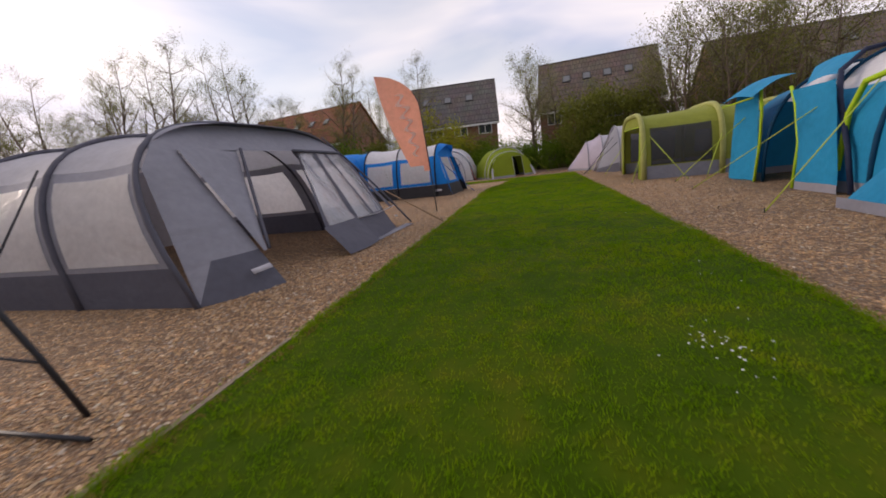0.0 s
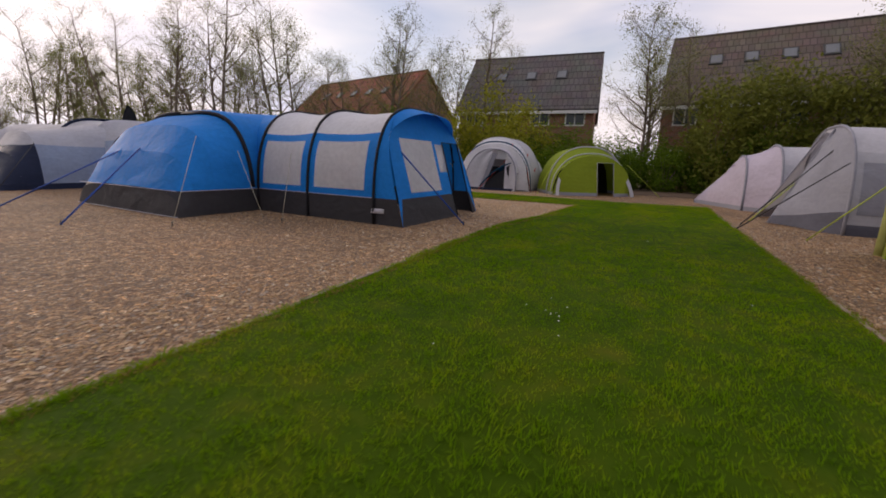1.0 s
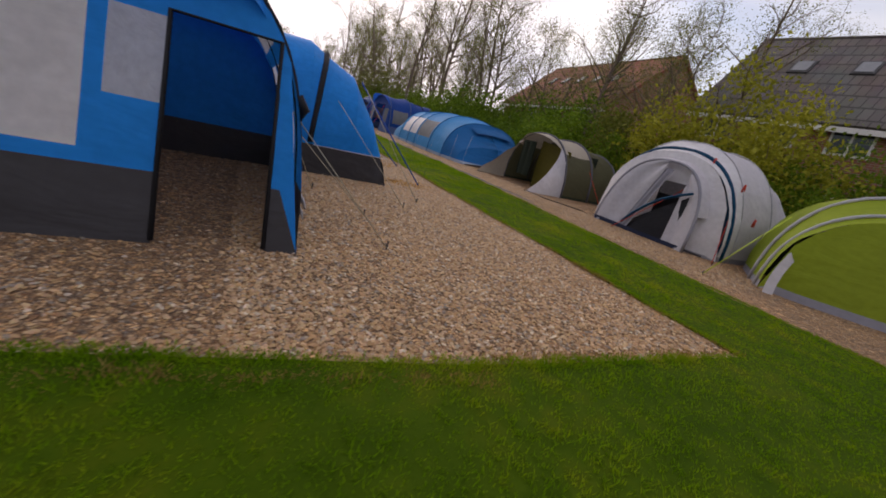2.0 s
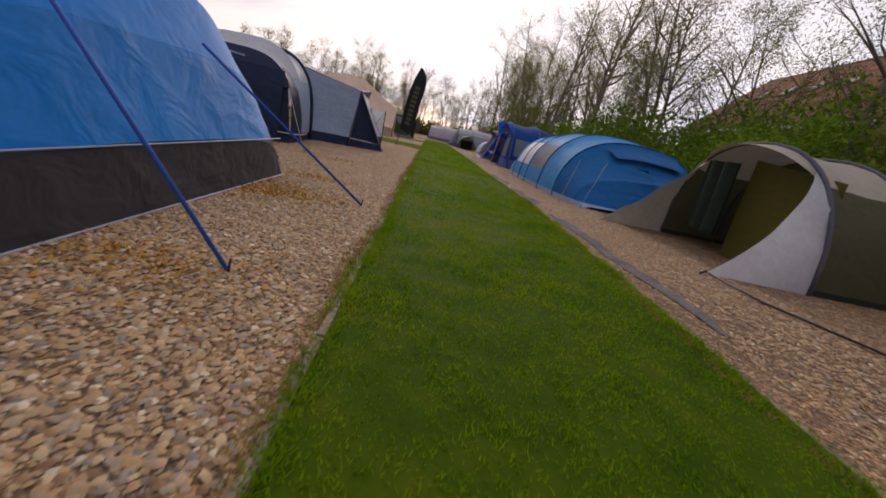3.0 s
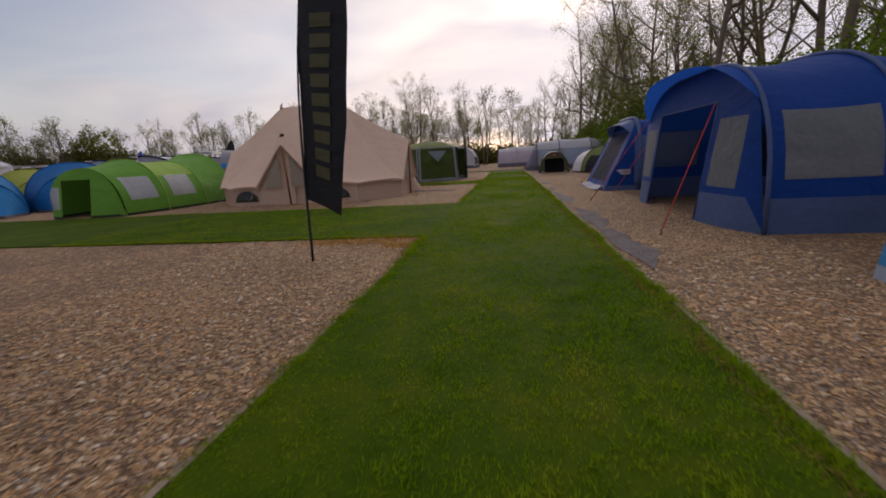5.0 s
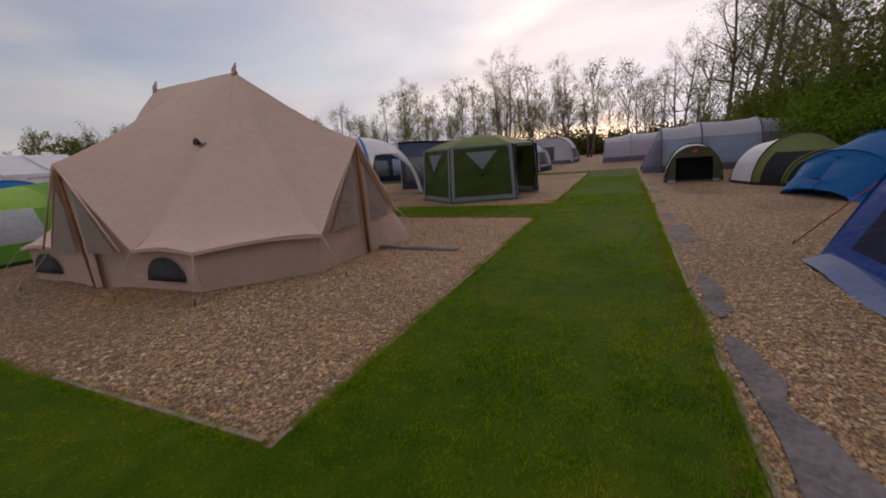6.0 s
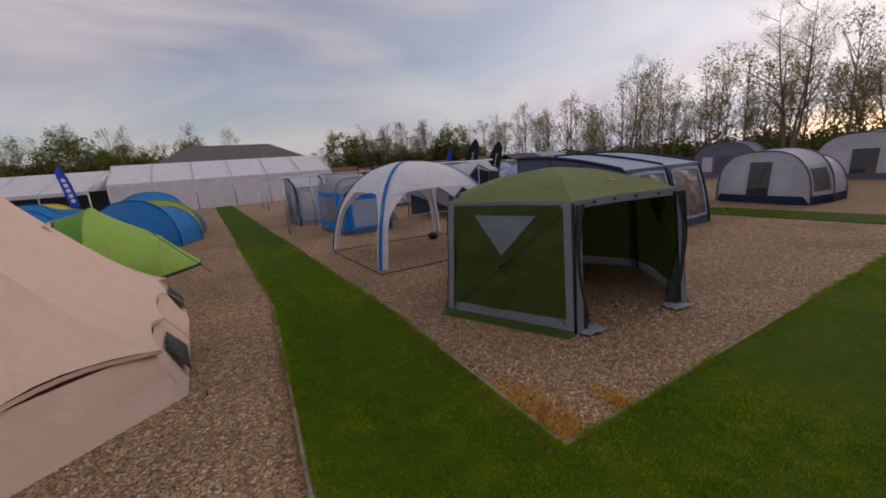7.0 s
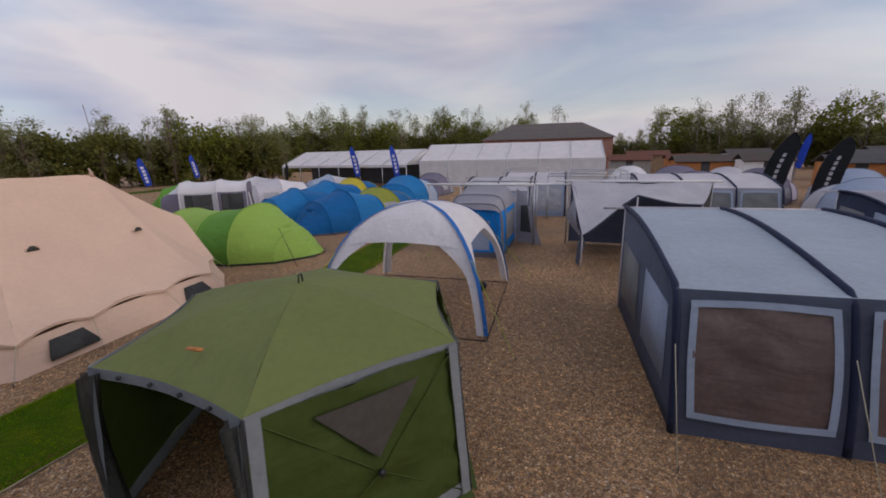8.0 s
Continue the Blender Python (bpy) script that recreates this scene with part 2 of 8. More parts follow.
def leaf_material(name, dark, light):
    m, nt, bsdf, out = base_material(name)
    N, L = nt.nodes.new, nt.links.new
    g, oi = N("ShaderNodeNewGeometry"), N("ShaderNodeObjectInfo")
    mixf = N("ShaderNodeMath")
    mixf.operation = "MULTIPLY_ADD"
    mixf.inputs[1].default_value = 0.7
    L(g.outputs["Random Per Island"], mixf.inputs[0])
    s = N("ShaderNodeMath")
    s.operation = "MULTIPLY"
    s.inputs[1].default_value = 0.3
    L(oi.outputs["Random"], s.inputs[0])
    L(s.outputs[0], mixf.inputs[2])
    col = ramp_by(nt, mixf.outputs[0], [(0.0, dark), (1.0, light)])
    L(col, bsdf.inputs["Base Color"])
    bsdf.inputs["Roughness"].default_value, bsdf.inputs["Specular IOR Level"].default_value = 0.6, 0.15
    tr, mix = N("ShaderNodeBsdfTranslucent"), N("ShaderNodeMixShader")
    L(col, tr.inputs[0])
    mix.inputs[0].default_value = 0.4
    L(bsdf.outputs[0], mix.inputs[1])
    L(tr.outputs[0], mix.inputs[2])
    L(mix.outputs[0], out.inputs[0])
    return m


def roof_material(name, color):
    """Tiled roof: courses across the slope with staggered joints."""
    m, nt, bsdf, out = base_material(name)
    N, L = nt.nodes.new, nt.links.new
    tc = N("ShaderNodeTexCoord")
    br = N("ShaderNodeTexBrick")
    br.inputs["Scale"].default_value = 1.0
    br.inputs["Brick Width"].default_value, br.inputs["Row Height"].default_value, br.inputs["Mortar Size"].default_value = 0.3, 0.28, 0.02
    br.inputs["Color1"].default_value = (*color, 1)
    br.inputs["Color2"].default_value = (*[c * 0.75 for c in color], 1)
    br.inputs["Mortar"].default_value = (*[c * 0.4 for c in color], 1)
    L(tc.outputs["UV"], br.inputs["Vector"])
    n = N("ShaderNodeTexNoise")
    n.inputs["Scale"].default_value, n.inputs["Detail"].default_value = 0.8, 5
    L(tc.outputs["Object"], n.inputs["Vector"])
    mul = N("ShaderNodeMix")
    mul.data_type, mul.blend_type = "RGBA", "MULTIPLY"
    mul.inputs["Factor"].default_value = 0.5
    L(br.outputs["Color"], mul.inputs["A"])
    L(n.outputs["Color"], mul.inputs["B"])
    L(mul.outputs["Result"], bsdf.inputs["Base Color"])
    bsdf.inputs["Roughness"].default_value = 0.85
    bump(nt, bsdf, br.outputs["Fac"], 0.6, -0.03)
    return m


def brick_material(name, color):
    m, nt, bsdf, out = base_material(name)
    N, L = nt.nodes.new, nt.links.new
    tc = N("ShaderNodeTexCoord")
    br = N("ShaderNodeTexBrick")
    br.inputs["Scale"].default_value = 1.0
    br.inputs["Brick Width"].default_value, br.inputs["Row Height"].default_value, br.inputs["Mortar Size"].default_value = 0.225, 0.075, 0.008
    br.inputs["Color1"].default_value = (*color, 1)
    br.inputs["Color2"].default_value = (*[c * 0.7 for c in color], 1)
    br.inputs["Mortar"].default_value = (0.35, 0.31, 0.27, 1)
    L(tc.outputs["UV"], br.inputs["Vector"])
    L(br.outputs["Color"], bsdf.inputs["Base Color"])
    bsdf.inputs["Roughness"].default_value = 0.9
    bump(nt, bsdf, br.outputs["Fac"], 0.5, -0.01)
    return m


def water_material():
    m, nt, bsdf, out = base_material("puddle_water")
    N, L = nt.nodes.new, nt.links.new
    col, tc = varied(nt, (0.165, 0.145, 0.142), 0.35, 3.0)
    L(col, bsdf.inputs["Base Color"])
    bsdf.inputs["Roughness"].default_value, bsdf.inputs["Specular IOR Level"].default_value = 0.7, 0.01
    return m


M = {}
for key, args in dict(
    grey_dark=((0.12, 0.12, 0.15),), grey_mid=((0.30, 0.30, 0.345),), grey_light=((0.56, 0.555, 0.60), 0.62, 0.3), grey_pale=((0.62, 0.60, 0.64), 0.62, 0.25),
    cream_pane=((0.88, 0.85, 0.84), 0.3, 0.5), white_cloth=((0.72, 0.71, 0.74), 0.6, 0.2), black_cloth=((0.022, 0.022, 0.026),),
    blue=((0.002, 0.225, 0.68), 0.6, 0.2), blue_deep=((0.004, 0.115, 0.33),), blue_sky=((0.035, 0.25, 0.55),), blue_lake=((0.012, 0.17, 0.42),), charcoal=((0.048, 0.046, 0.050), 0.5, 0.0),
    blue_pale=((0.33, 0.40, 0.52),), navy=((0.022, 0.030, 0.062), 0.6, 0.03), haze_blue=((0.30, 0.36, 0.48),), indigo=((0.008, 0.055, 0.27), 0.6, 0.2),
    indigo_soft=((0.085, 0.13, 0.27),), indigo_door=((0.006, 0.012, 0.04), 0.8, 0.0), indigo_sheer_lit=((0.015, 0.11, 0.50), 0.6, 0.5), teal=((0.008, 0.25, 0.46),), teal_dark=((0.004, 0.055, 0.12),), lime=((0.27, 0.30, 0.05),), lime_bright=((0.42, 0.62, 0.03),), lime_pale=((0.40, 0.41, 0.14),),
    green_dome=((0.23, 0.30, 0.02),), green_tent=((0.12, 0.30, 0.04),), green_tent_light=((0.26, 0.42, 0.08),), olive=((0.085, 0.082, 0.045),), olive_tan=((0.40, 0.35, 0.285),), olive_dark=((0.030, 0.040, 0.028),),
    olive_yellow=((0.13, 0.11, 0.02), 0.6, 0.3), canvas=((0.67, 0.485, 0.375), 0.85, 0.1, 0.05), canvas_dim=((0.56, 0.40, 0.31), 0.85, 0.1, 0.06), tan_pole=((0.33, 0.14, 0.045),),
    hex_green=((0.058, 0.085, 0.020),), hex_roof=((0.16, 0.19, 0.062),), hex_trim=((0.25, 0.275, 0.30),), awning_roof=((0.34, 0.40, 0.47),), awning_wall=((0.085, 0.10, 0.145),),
    trim_blue=((0.03, 0.15, 0.45),), purple_grey=((0.17, 0.155, 0.21),), orange_flag=((0.88, 0.40, 0.28), 0.6, 0.55), flag_mark=((0.92, 0.84, 0.80), 0.6, 0.55), red_cord=((0.6, 0.06, 0.03),),
    black_flag=((0.014, 0.016, 0.020), 0.5, 0.03), blue_flag=((0.02, 0.06, 0.42), 0.5, 0.2), lilac=((0.50, 0.44, 0.52),), marquee=((0.74, 0.72, 0.73), 0.5, 0.25), yellow_cloth=((0.5, 0.42, 0.04),),
).items():
    M[key] = fabric(key, *args)
def rippled(name, color, rough=0.3):
    """Slack tinted window film with long wrinkles."""
    m, nt, bsdf, out = base_material(name)
    N, L = nt.nodes.new, nt.links.new
    col, tc = varied(nt, color, 0.2, 1.5)
    L(col, bsdf.inputs["Base Color"])
    bsdf.inputs["Roughness"].default_value = rough
    mp = N("ShaderNodeMapping")
    mp.inputs["Rotation"].default_value, mp.inputs["Scale"].default_value = (0, 0.6, 0.2), (0.8, 1.0, 3.0)
    L(tc.outputs["Object"], mp.inputs[0])
    n = N("ShaderNodeTexNoise")
    n.inputs["Scale"].default_value, n.inputs["Detail"].default_value, n.inputs["Distortion"].default_value = 1.3, 3, 0.7
    L(mp.outputs[0], n.inputs["Vector"])
    bump(nt, bsdf, n.outputs["Fac"], 0.3, 0.08)
    return m


M["awning_pane"] = rippled("awning_pane", (0.125, 0.085, 0.080), 0.42)
M["rippled_film"] = rippled("rippled_film", (0.07, 0.065, 0.06), 0.32)
M["hex_pane"] = see_through("hex_pane", (0.20, 0.245, 0.28), 0.3, 0.3)
M["film"] = see_through("film", (0.50, 0.50, 0.53), 0.35, 0.15)
M["gauze_dark"] = see_through("gauze_dark", (0.035, 0.037, 0.036), 0.18, 0.7)
M["gauze_sand"] = see_through("gauze_sand", (0.33, 0.27, 0.22), 0.25, 0.7)
M["gauze_grey"] = see_through("gauze_grey", (0.20, 0.21, 0.22), 0.3, 0.7)
M["metal"] = plain("metal", (0.45, 0.46, 0.48), 0.4, 0.7)
M["dark_metal"] = plain("dark_metal", (0.03, 0.03, 0.035), 0.5, 0.3)
M["rope"] = plain("rope", (0.42, 0.38, 0.28), 0.9)
M["rope_dark"] = plain("rope_dark", (0.03, 0.03, 0.035), 0.9)
M["rope_blue"] = plain("rope_blue", (0.012, 0.07, 0.34), 0.8)
M["rope_lime"] = plain("rope_lime", (0.45, 0.55, 0.05), 0.8)
M["white_paint"] = plain("white_paint", (0.78, 0.77, 0.76), 0.5)
M["wood"] = plain("wood", (0.30, 0.20, 0.12), 0.8, 0, 0.3, 2.0, 0.01)
M["cedar"] = plain("cedar", (0.45, 0.17, 0.045), 0.7, 0, 0.25, 2.0, 0.01)
M["shed_grey"] = plain("shed_grey", (0.30, 0.28, 0.26), 0.85, 0, 0.2, 2.0, 0.01)
M["bark"] = plain("bark", (0.17, 0.13, 0.10), 0.95, 0, 0.3, 5.0, 0.02)
M["concrete"] = plain("concrete", (0.25, 0.19, 0.135), 0.95, 0, 0.4, 4.0, 0.006)
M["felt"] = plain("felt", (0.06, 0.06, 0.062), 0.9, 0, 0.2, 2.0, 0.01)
M["glass_dark"] = plain("glass_dark", (0.04, 0.05, 0.06), 0.08, 0, 0.1)
M["sky_glass"] = plain("sky_glass", (0.16, 0.165, 0.17), 0.2, 0, 0.1)
M["soil"] = plain("soil", (0.12, 0.075, 0.045), 0.95, 0, 0.3, 2.0, 0.03)
M["gravel"], M["stone"], M["grass"], M["blades"] = gravel_material(), stone_material(), grass_material("grass"), grass_material("grass_blades", True)
M["straw"] = leaf_material("straw", (0.20, 0.125, 0.03), (0.42, 0.28, 0.09))
M["water"] = water_material()
M["leaf_spring"] = leaf_material("leaf_spring", (0.105, 0.125, 0.03), (0.28, 0.28, 0.08))
M["leaf_hedge"] = leaf_material("leaf_hedge", (0.05, 0.115, 0.006), (0.21, 0.31, 0.02))
M["leaf_willow"] = leaf_material("leaf_willow", (0.21, 0.22, 0.015), (0.44, 0.42, 0.04))
M["leaf_far"] = leaf_material("leaf_far", (0.13, 0.15, 0.06), (0.28, 0.28, 0.12))
M["leaf_bush"] = leaf_material("leaf_bush", (0.10, 0.125, 0.016), (0.24, 0.25, 0.045))
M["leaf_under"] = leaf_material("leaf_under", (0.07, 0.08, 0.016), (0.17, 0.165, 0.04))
M["roof_brown"], M["roof_slate"], M["roof_red"] = roof_material("roof_brown", (0.20, 0.15, 0.12)), roof_material("roof_slate", (0.18, 0.155, 0.145)), roof_material("roof_red", (0.36, 0.115, 0.06))
M["brick"] = brick_material("brick", (0.33, 0.12, 0.075))
M["cloth_yellow_stone"] = plain("yellow_moss", (0.50, 0.25, 0.035), 0.9)

# ---- builders ----


def thing(name, label, category, m=None, group="", kind=""):
    ob = new(name)
    ob.empty_display_size = 0.2
    if m is not None:
        ob.matrix_basis = m
    return tagged(ob, label, category, group, kind)


def part(name, bm, material, parent, label="", smooth=True):
    me = bpy.data.meshes.new(name)
    if isinstance(bm, tuple):
        me.from_pydata(bm[0], [], bm[1])
    else:
        bm.to_mesh(me)
        bm.free()
    for p in me.polygons:
        p.use_smooth = smooth
    me.materials.append(M[material])
    ob = new(name, me)
    ob.parent = parent
    if label:
        ob["label"] = label
    return ob


def grid(fn, nu, nv, off=0.0, inner=None, rumple=0.012):
    """A sheet of cloth from fn(u, v), pushed out by off from the point inner."""
    P = [[Vector(fn(i / nu, j / nv)) for j in range(nv + 1)] for i in range(nu + 1)]
    V, F = [], []
    for i in range(nu + 1):
        for j in range(nv + 1):
            a, b = P[min(i + 1, nu)][j] - P[max(i - 1, 0)][j], P[i][min(j + 1, nv)] - P[i][max(j - 1, 0)]
            n = a.cross(b)
            n = n.normalized() if n.length > 1e-9 else Vector((0, 0, 1))
            if inner is not None and n.dot(P[i][j] - Vector(inner)) < 0:
                n = -n
            p = P[i][j]
            # slack hangs in long slanting folds
            k = rumple * noise.noise(p * 1.9 + Vector((3.1, 7.7, 1.3))) + 0.4 * rumple * noise.noise(p * 5.3)
            k += 0.5 * rumple * noise.noise(Vector((p.x * 1.2 + p.z * 0.8, p.y * 1.2 - p.z * 0.9, p.z * 4.2)))
            k *= min(1.0, max(0.0, p.z) * 4)
            V.append(p + n * (off + k))
    for i in range(nu):
        for j in range(nv):
            q = [i * (nv + 1) + j, (i + 1) * (nv + 1) + j, (i + 1) * (nv + 1) + j + 1, i * (nv + 1) + j + 1]
            F.append(q)
    return V, F


def tube(points, r, sides=6, r1=None):
    """A round bar along the points, tapering from r to r1."""
    pts = [Vector(p) for p in points]
    r1 = r if r1 is None else r1
    V, F, n = [], [], len(pts)
    for i, p in enumerate(pts):
        d = (pts[min(i + 1, n - 1)] - pts[max(i - 1, 0)]).normalized()
        s = d.cross(Vector((0, 0, 1)))
        s = s.normalized() if s.length > 1e-3 else Vector((1, 0, 0))
        t = d.cross(s)
        rr = r + (r1 - r) * i / max(1, n - 1)
        for k in range(sides):
            a = 2 * math.pi * k / sides
            V.append(p + (s * math.cos(a) + t * math.sin(a)) * rr)
    for i in range(n - 1):
        for k in range(sides):
            k2 = (k + 1) % sides
            F.append([i * sides + k, i * sides + k2, (i + 1) * sides + k2, (i + 1) * sides + k])
    F.append(list(range(sides))[::-1])
    F.append([(n - 1) * sides + k for k in range(sides)])
    return V, F


def box(x0, y0, z0, x1, y1, z1, bevel=0.0):
    bm = bmesh.new()
    bmesh.ops.create_cube(bm, size=1)
    for v in bm.verts:
        v.co = Vector(((x0 + x1) / 2 + v.co.x * (x1 - x0), (y0 + y1) / 2 + v.co.y * (y1 - y0), (z0 + z1) / 2 + v.co.z * (z1 - z0)))
    if bevel:
        bmesh.ops.bevel(bm, geom=bm.edges[:], offset=bevel, segments=2, affect="EDGES")
    return bm


def sheet(points, thick=0.012):
    """A flat panel through the corner points, with thickness."""
    pts = [Vector(p) for p in points]
    n = (pts[1] - pts[0]).cross(pts[2] - pts[0]).normalized() * thick / 2
    k = len(pts)
    V = [p + n for p in pts] + [p - n for p in pts]
    F = [list(range(k)), list(range(k, 2 * k))[::-1]] + [[i, (i + 1) % k, k + (i + 1) % k, k + i][::-1] for i in range(k)]
    return V, F


def rope(parent, a, b, material="rope", r=0.007, peg=True):
    part("guy_rope", tube([a, b], r, 5), material, parent)
    if peg:
        b = Vector(b)
        part("peg", tube([b + Vector((0, 0, -0.05)), b + Vector((0.01, 0.01, 0.06))], 0.008, 5), "dark_metal", parent)


class Loft:
    """The shape of a tunnel or dome tent: arches (y, centre, half width, height) along y."""

    def __init__(self, st, p=0.75, q=0.75, sag=0.03, tilt=()):
        self.st, self.p, self.q, self.sag = st, p, q, sag
        self.tilts = list(tilt) + [0.0] * (len(st) - len(tilt))

    def tilt(self, s):
        """How far the crown of the arch at s stands behind its feet."""
        i = min(int(s), len(self.st) - 2)
        return self.tilts[i] + (self.tilts[i + 1] - self.tilts[i]) * (s - i)

    def at(self, s):
        i = min(int(s), len(self.st) - 2)
        f = s - i
        return [a + (b - a) * f for a, b in zip(self.st[i], self.st[i + 1])] + [self.sag * 4 * f * (1 - f)]

    def shape(self, s, a):
        y, c, w, h, dip = self.at(s)
        ca, sa = math.cos(a), max(0.0, math.sin(a))
        k = sa ** self.q
        x = -math.copysign(abs(ca) ** self.p, ca) * w
        return Vector((c + x * (1 - 0.5 * dip * k), y + self.tilt(s) * k, h * k * (1 - dip * k)))

    def angle(self, s, z):
        h = self.at(s)[3]
        return math.asin(min(1.0, max(0.0, z / max(h, 1e-3))) ** (1 / self.q))

    def side(self, s, left, z):
        a = self.angle(s, z)
        return self.shape(s, a if left else math.pi - a)

    def roof(self, s, z, v):
        a = self.angle(s, z)
        return self.shape(s, a + (math.pi - 2 * a) * v)

    def top(self, s, x):
        y, c, w, h, _ = self.at(s)
        k = min(1.0, abs(x - c) / w) ** (1 / self.p)
        return h * math.sqrt(max(0.0, 1 - k * k)) ** self.q


def tunnel(t, lo, segs, skirt=0.4, skirt_mat="charcoal", zr=1.45, beams="black_cloth", beam_at=None, nu=9, beam_r=0.03):
    """Cloth panels between the arches of the shape lo, as parts of t. A seg: wall, roof, left window, right window."""
    last = len(lo.st) - 1
    for i, (wall, roof, wl, wr) in enumerate(segs):
        y, c, w, h, _ = lo.at(i + 0.5)
        inner = (c, y, h * 0.4)
        for left, win in ((True, wl), (False, wr)):
            if win == "open":
                continue
            if skirt:
                part("mud_wall", grid(lambda u, v: lo.side(i + u, left, skirt * v), nu, 2, 0, inner), skirt_mat, t)
            if win:
                mat, z0, z1, m0, m1 = win
                # four strips of cloth leave a real opening for the pane
                for a0, a1, b0, b1 in ((0, 1, skirt, z0), (0, 1, z1, zr), (0, m0, z0, z1), (m1, 1, z0, z1)):
                    if a1 - a0 > 0.01 and b1 - b0 > 0.01:
                        part("wall_panel", grid(lambda u, v: lo.side(i + a0 + (a1 - a0) * u, left, b0 + (b1 - b0) * v), 6, 6, 0, inner), wall, t)
                part("window_pane", grid(lambda u, v: lo.side(i + m0 - 0.02 + (m1 - m0 + 0.04) * u, left, z0 - 0.02 + (z1 - z0 + 0.04) * v), 6, 6, 0.01, inner), mat, t)
            else:
                part("wall_panel", grid(lambda u, v: lo.side(i + u, left, skirt + (zr - skirt) * v), nu, 10, 0, inner, 0.028), wall, t)
        part("roof_panel", grid(lambda u, v: lo.roof(i + u, zr, v), nu, 16, 0, inner, 0.022), roof, t)
    if beams:
        for s in (beam_at if beam_at is not None else range(last + 1)):
            pts = [lo.shape(s, math.pi * k / 24) for k in range(25)]
            c = Vector((lo.at(s)[1], lo.at(s)[0], 0.5))
            pts = [p + Vector(((p.x - c.x), 0, p.z - 0.3)).normalized() * beam_r * 0.55 for p in pts]
            part("air_beam", tube(pts, beam_r, 6), beams, t)


def end_wall(t, lo, s, out, wall, skirt=0.4, skirt_mat="charcoal", door=None, wins=(), trim=None, gusset=False):
    """The cloth that closes the arch at s, leaning out by out metres at the ground; door (x0, x1, z) is left open."""
    y0, c, w, h, _ = lo.at(s)
    xs, zs = {c - w, c + w}, {0.0, h}
    for k in range(1, 18):
        xs.add(c - w + 2 * w * k / 18)
    for k in range(1, 12):
        zs.add(h * k / 12)
    rects = [(*r[:4], r[4]) for r in wins]
    if door:
        rects.append((door[0], door[1], 0.0, door[2], None))
    if skirt:
        zs.add(skirt)
    for x0, x1, z0, z1, _m in rects:
        xs |= {x0, x1}
        zs |= {z0, z1}

    def tidy(vals):
        o = []
        for v in sorted(vals):
            if not o or v - o[-1] > 0.02:
                o.append(v)
        return o

    xs, zs = tidy(xs), tidy(zs)

    def pt(x, z):
        z = min(z, lo.top(s, x))
        lean = lo.tilt(s) * z / h + out * (1 - z / h) * (1 if gusset else 1 - (abs(x - c) / w) ** 5) + 0.01 * noise.noise(Vector((x * 2, z * 2, y0)))
        return Vector((x, y0 + lean, z))

    bins = {}
    for i in range(len(xs) - 1):
        for j in range(len(zs) - 1):
            xm, zm = (xs[i] + xs[i + 1]) / 2, (zs[j] + zs[j + 1]) / 2
            if zs[j] >= max(lo.top(s, xs[i]), lo.top(s, xs[i + 1])) - 1e-4:
                continue
            key = ("end_skirt", skirt_mat, bool(door and xm > door[0])) if skirt and zm < skirt else ("end_wall", wall)
            for k, (x0, x1, z0, z1, m) in enumerate(rects):
                if x0 < xm < x1 and z0 < zm < z1:
                    key = ("end_window", m, k) if m else None
            if key:
                bins.setdefault(key, []).append((i, j))
    for key, cells in bins.items():
        bm, seen = bmesh.new(), {}

        def vert(i, j):
            if (i, j) not in seen:
                seen[i, j] = bm.verts.new(pt(xs[i], zs[j]))
            return seen[i, j]

        for i, j in cells:
            try:
                bm.faces.new([vert(i, j), vert(i + 1, j), vert(i + 1, j + 1), vert(i, j + 1)])
            except ValueError:
                pass
        bmesh.ops.remove_doubles(bm, verts=bm.verts[:], dist=1e-4)
        part(key[0], bm, key[1], t)
    if gusset:
        for left in (True, False):
            def fold(z, u):
                q = lo.side(s, left, z)
                return q + Vector((0, out * (1 - q.z / h) * u, 0))

            part("side_gusset", grid(lambda u, v: fold(skirt + (h * 0.97 - skirt) * v, u), 4, 10, 0, (c, y0, 0.5)), wall, t)
            if skirt:
                part("end_skirt", grid(lambda u, v: fold(skirt * v, u), 4, 2, 0, (c, y0, 0.5)), skirt_mat, t)
    if door and trim:
        x0, x1, z1 = door
        part("door_trim", tube([pt(x0, 0.02), pt(x0, z1), pt(x1, z1), pt(x1, 0.02)], 0.018, 5), trim, t)


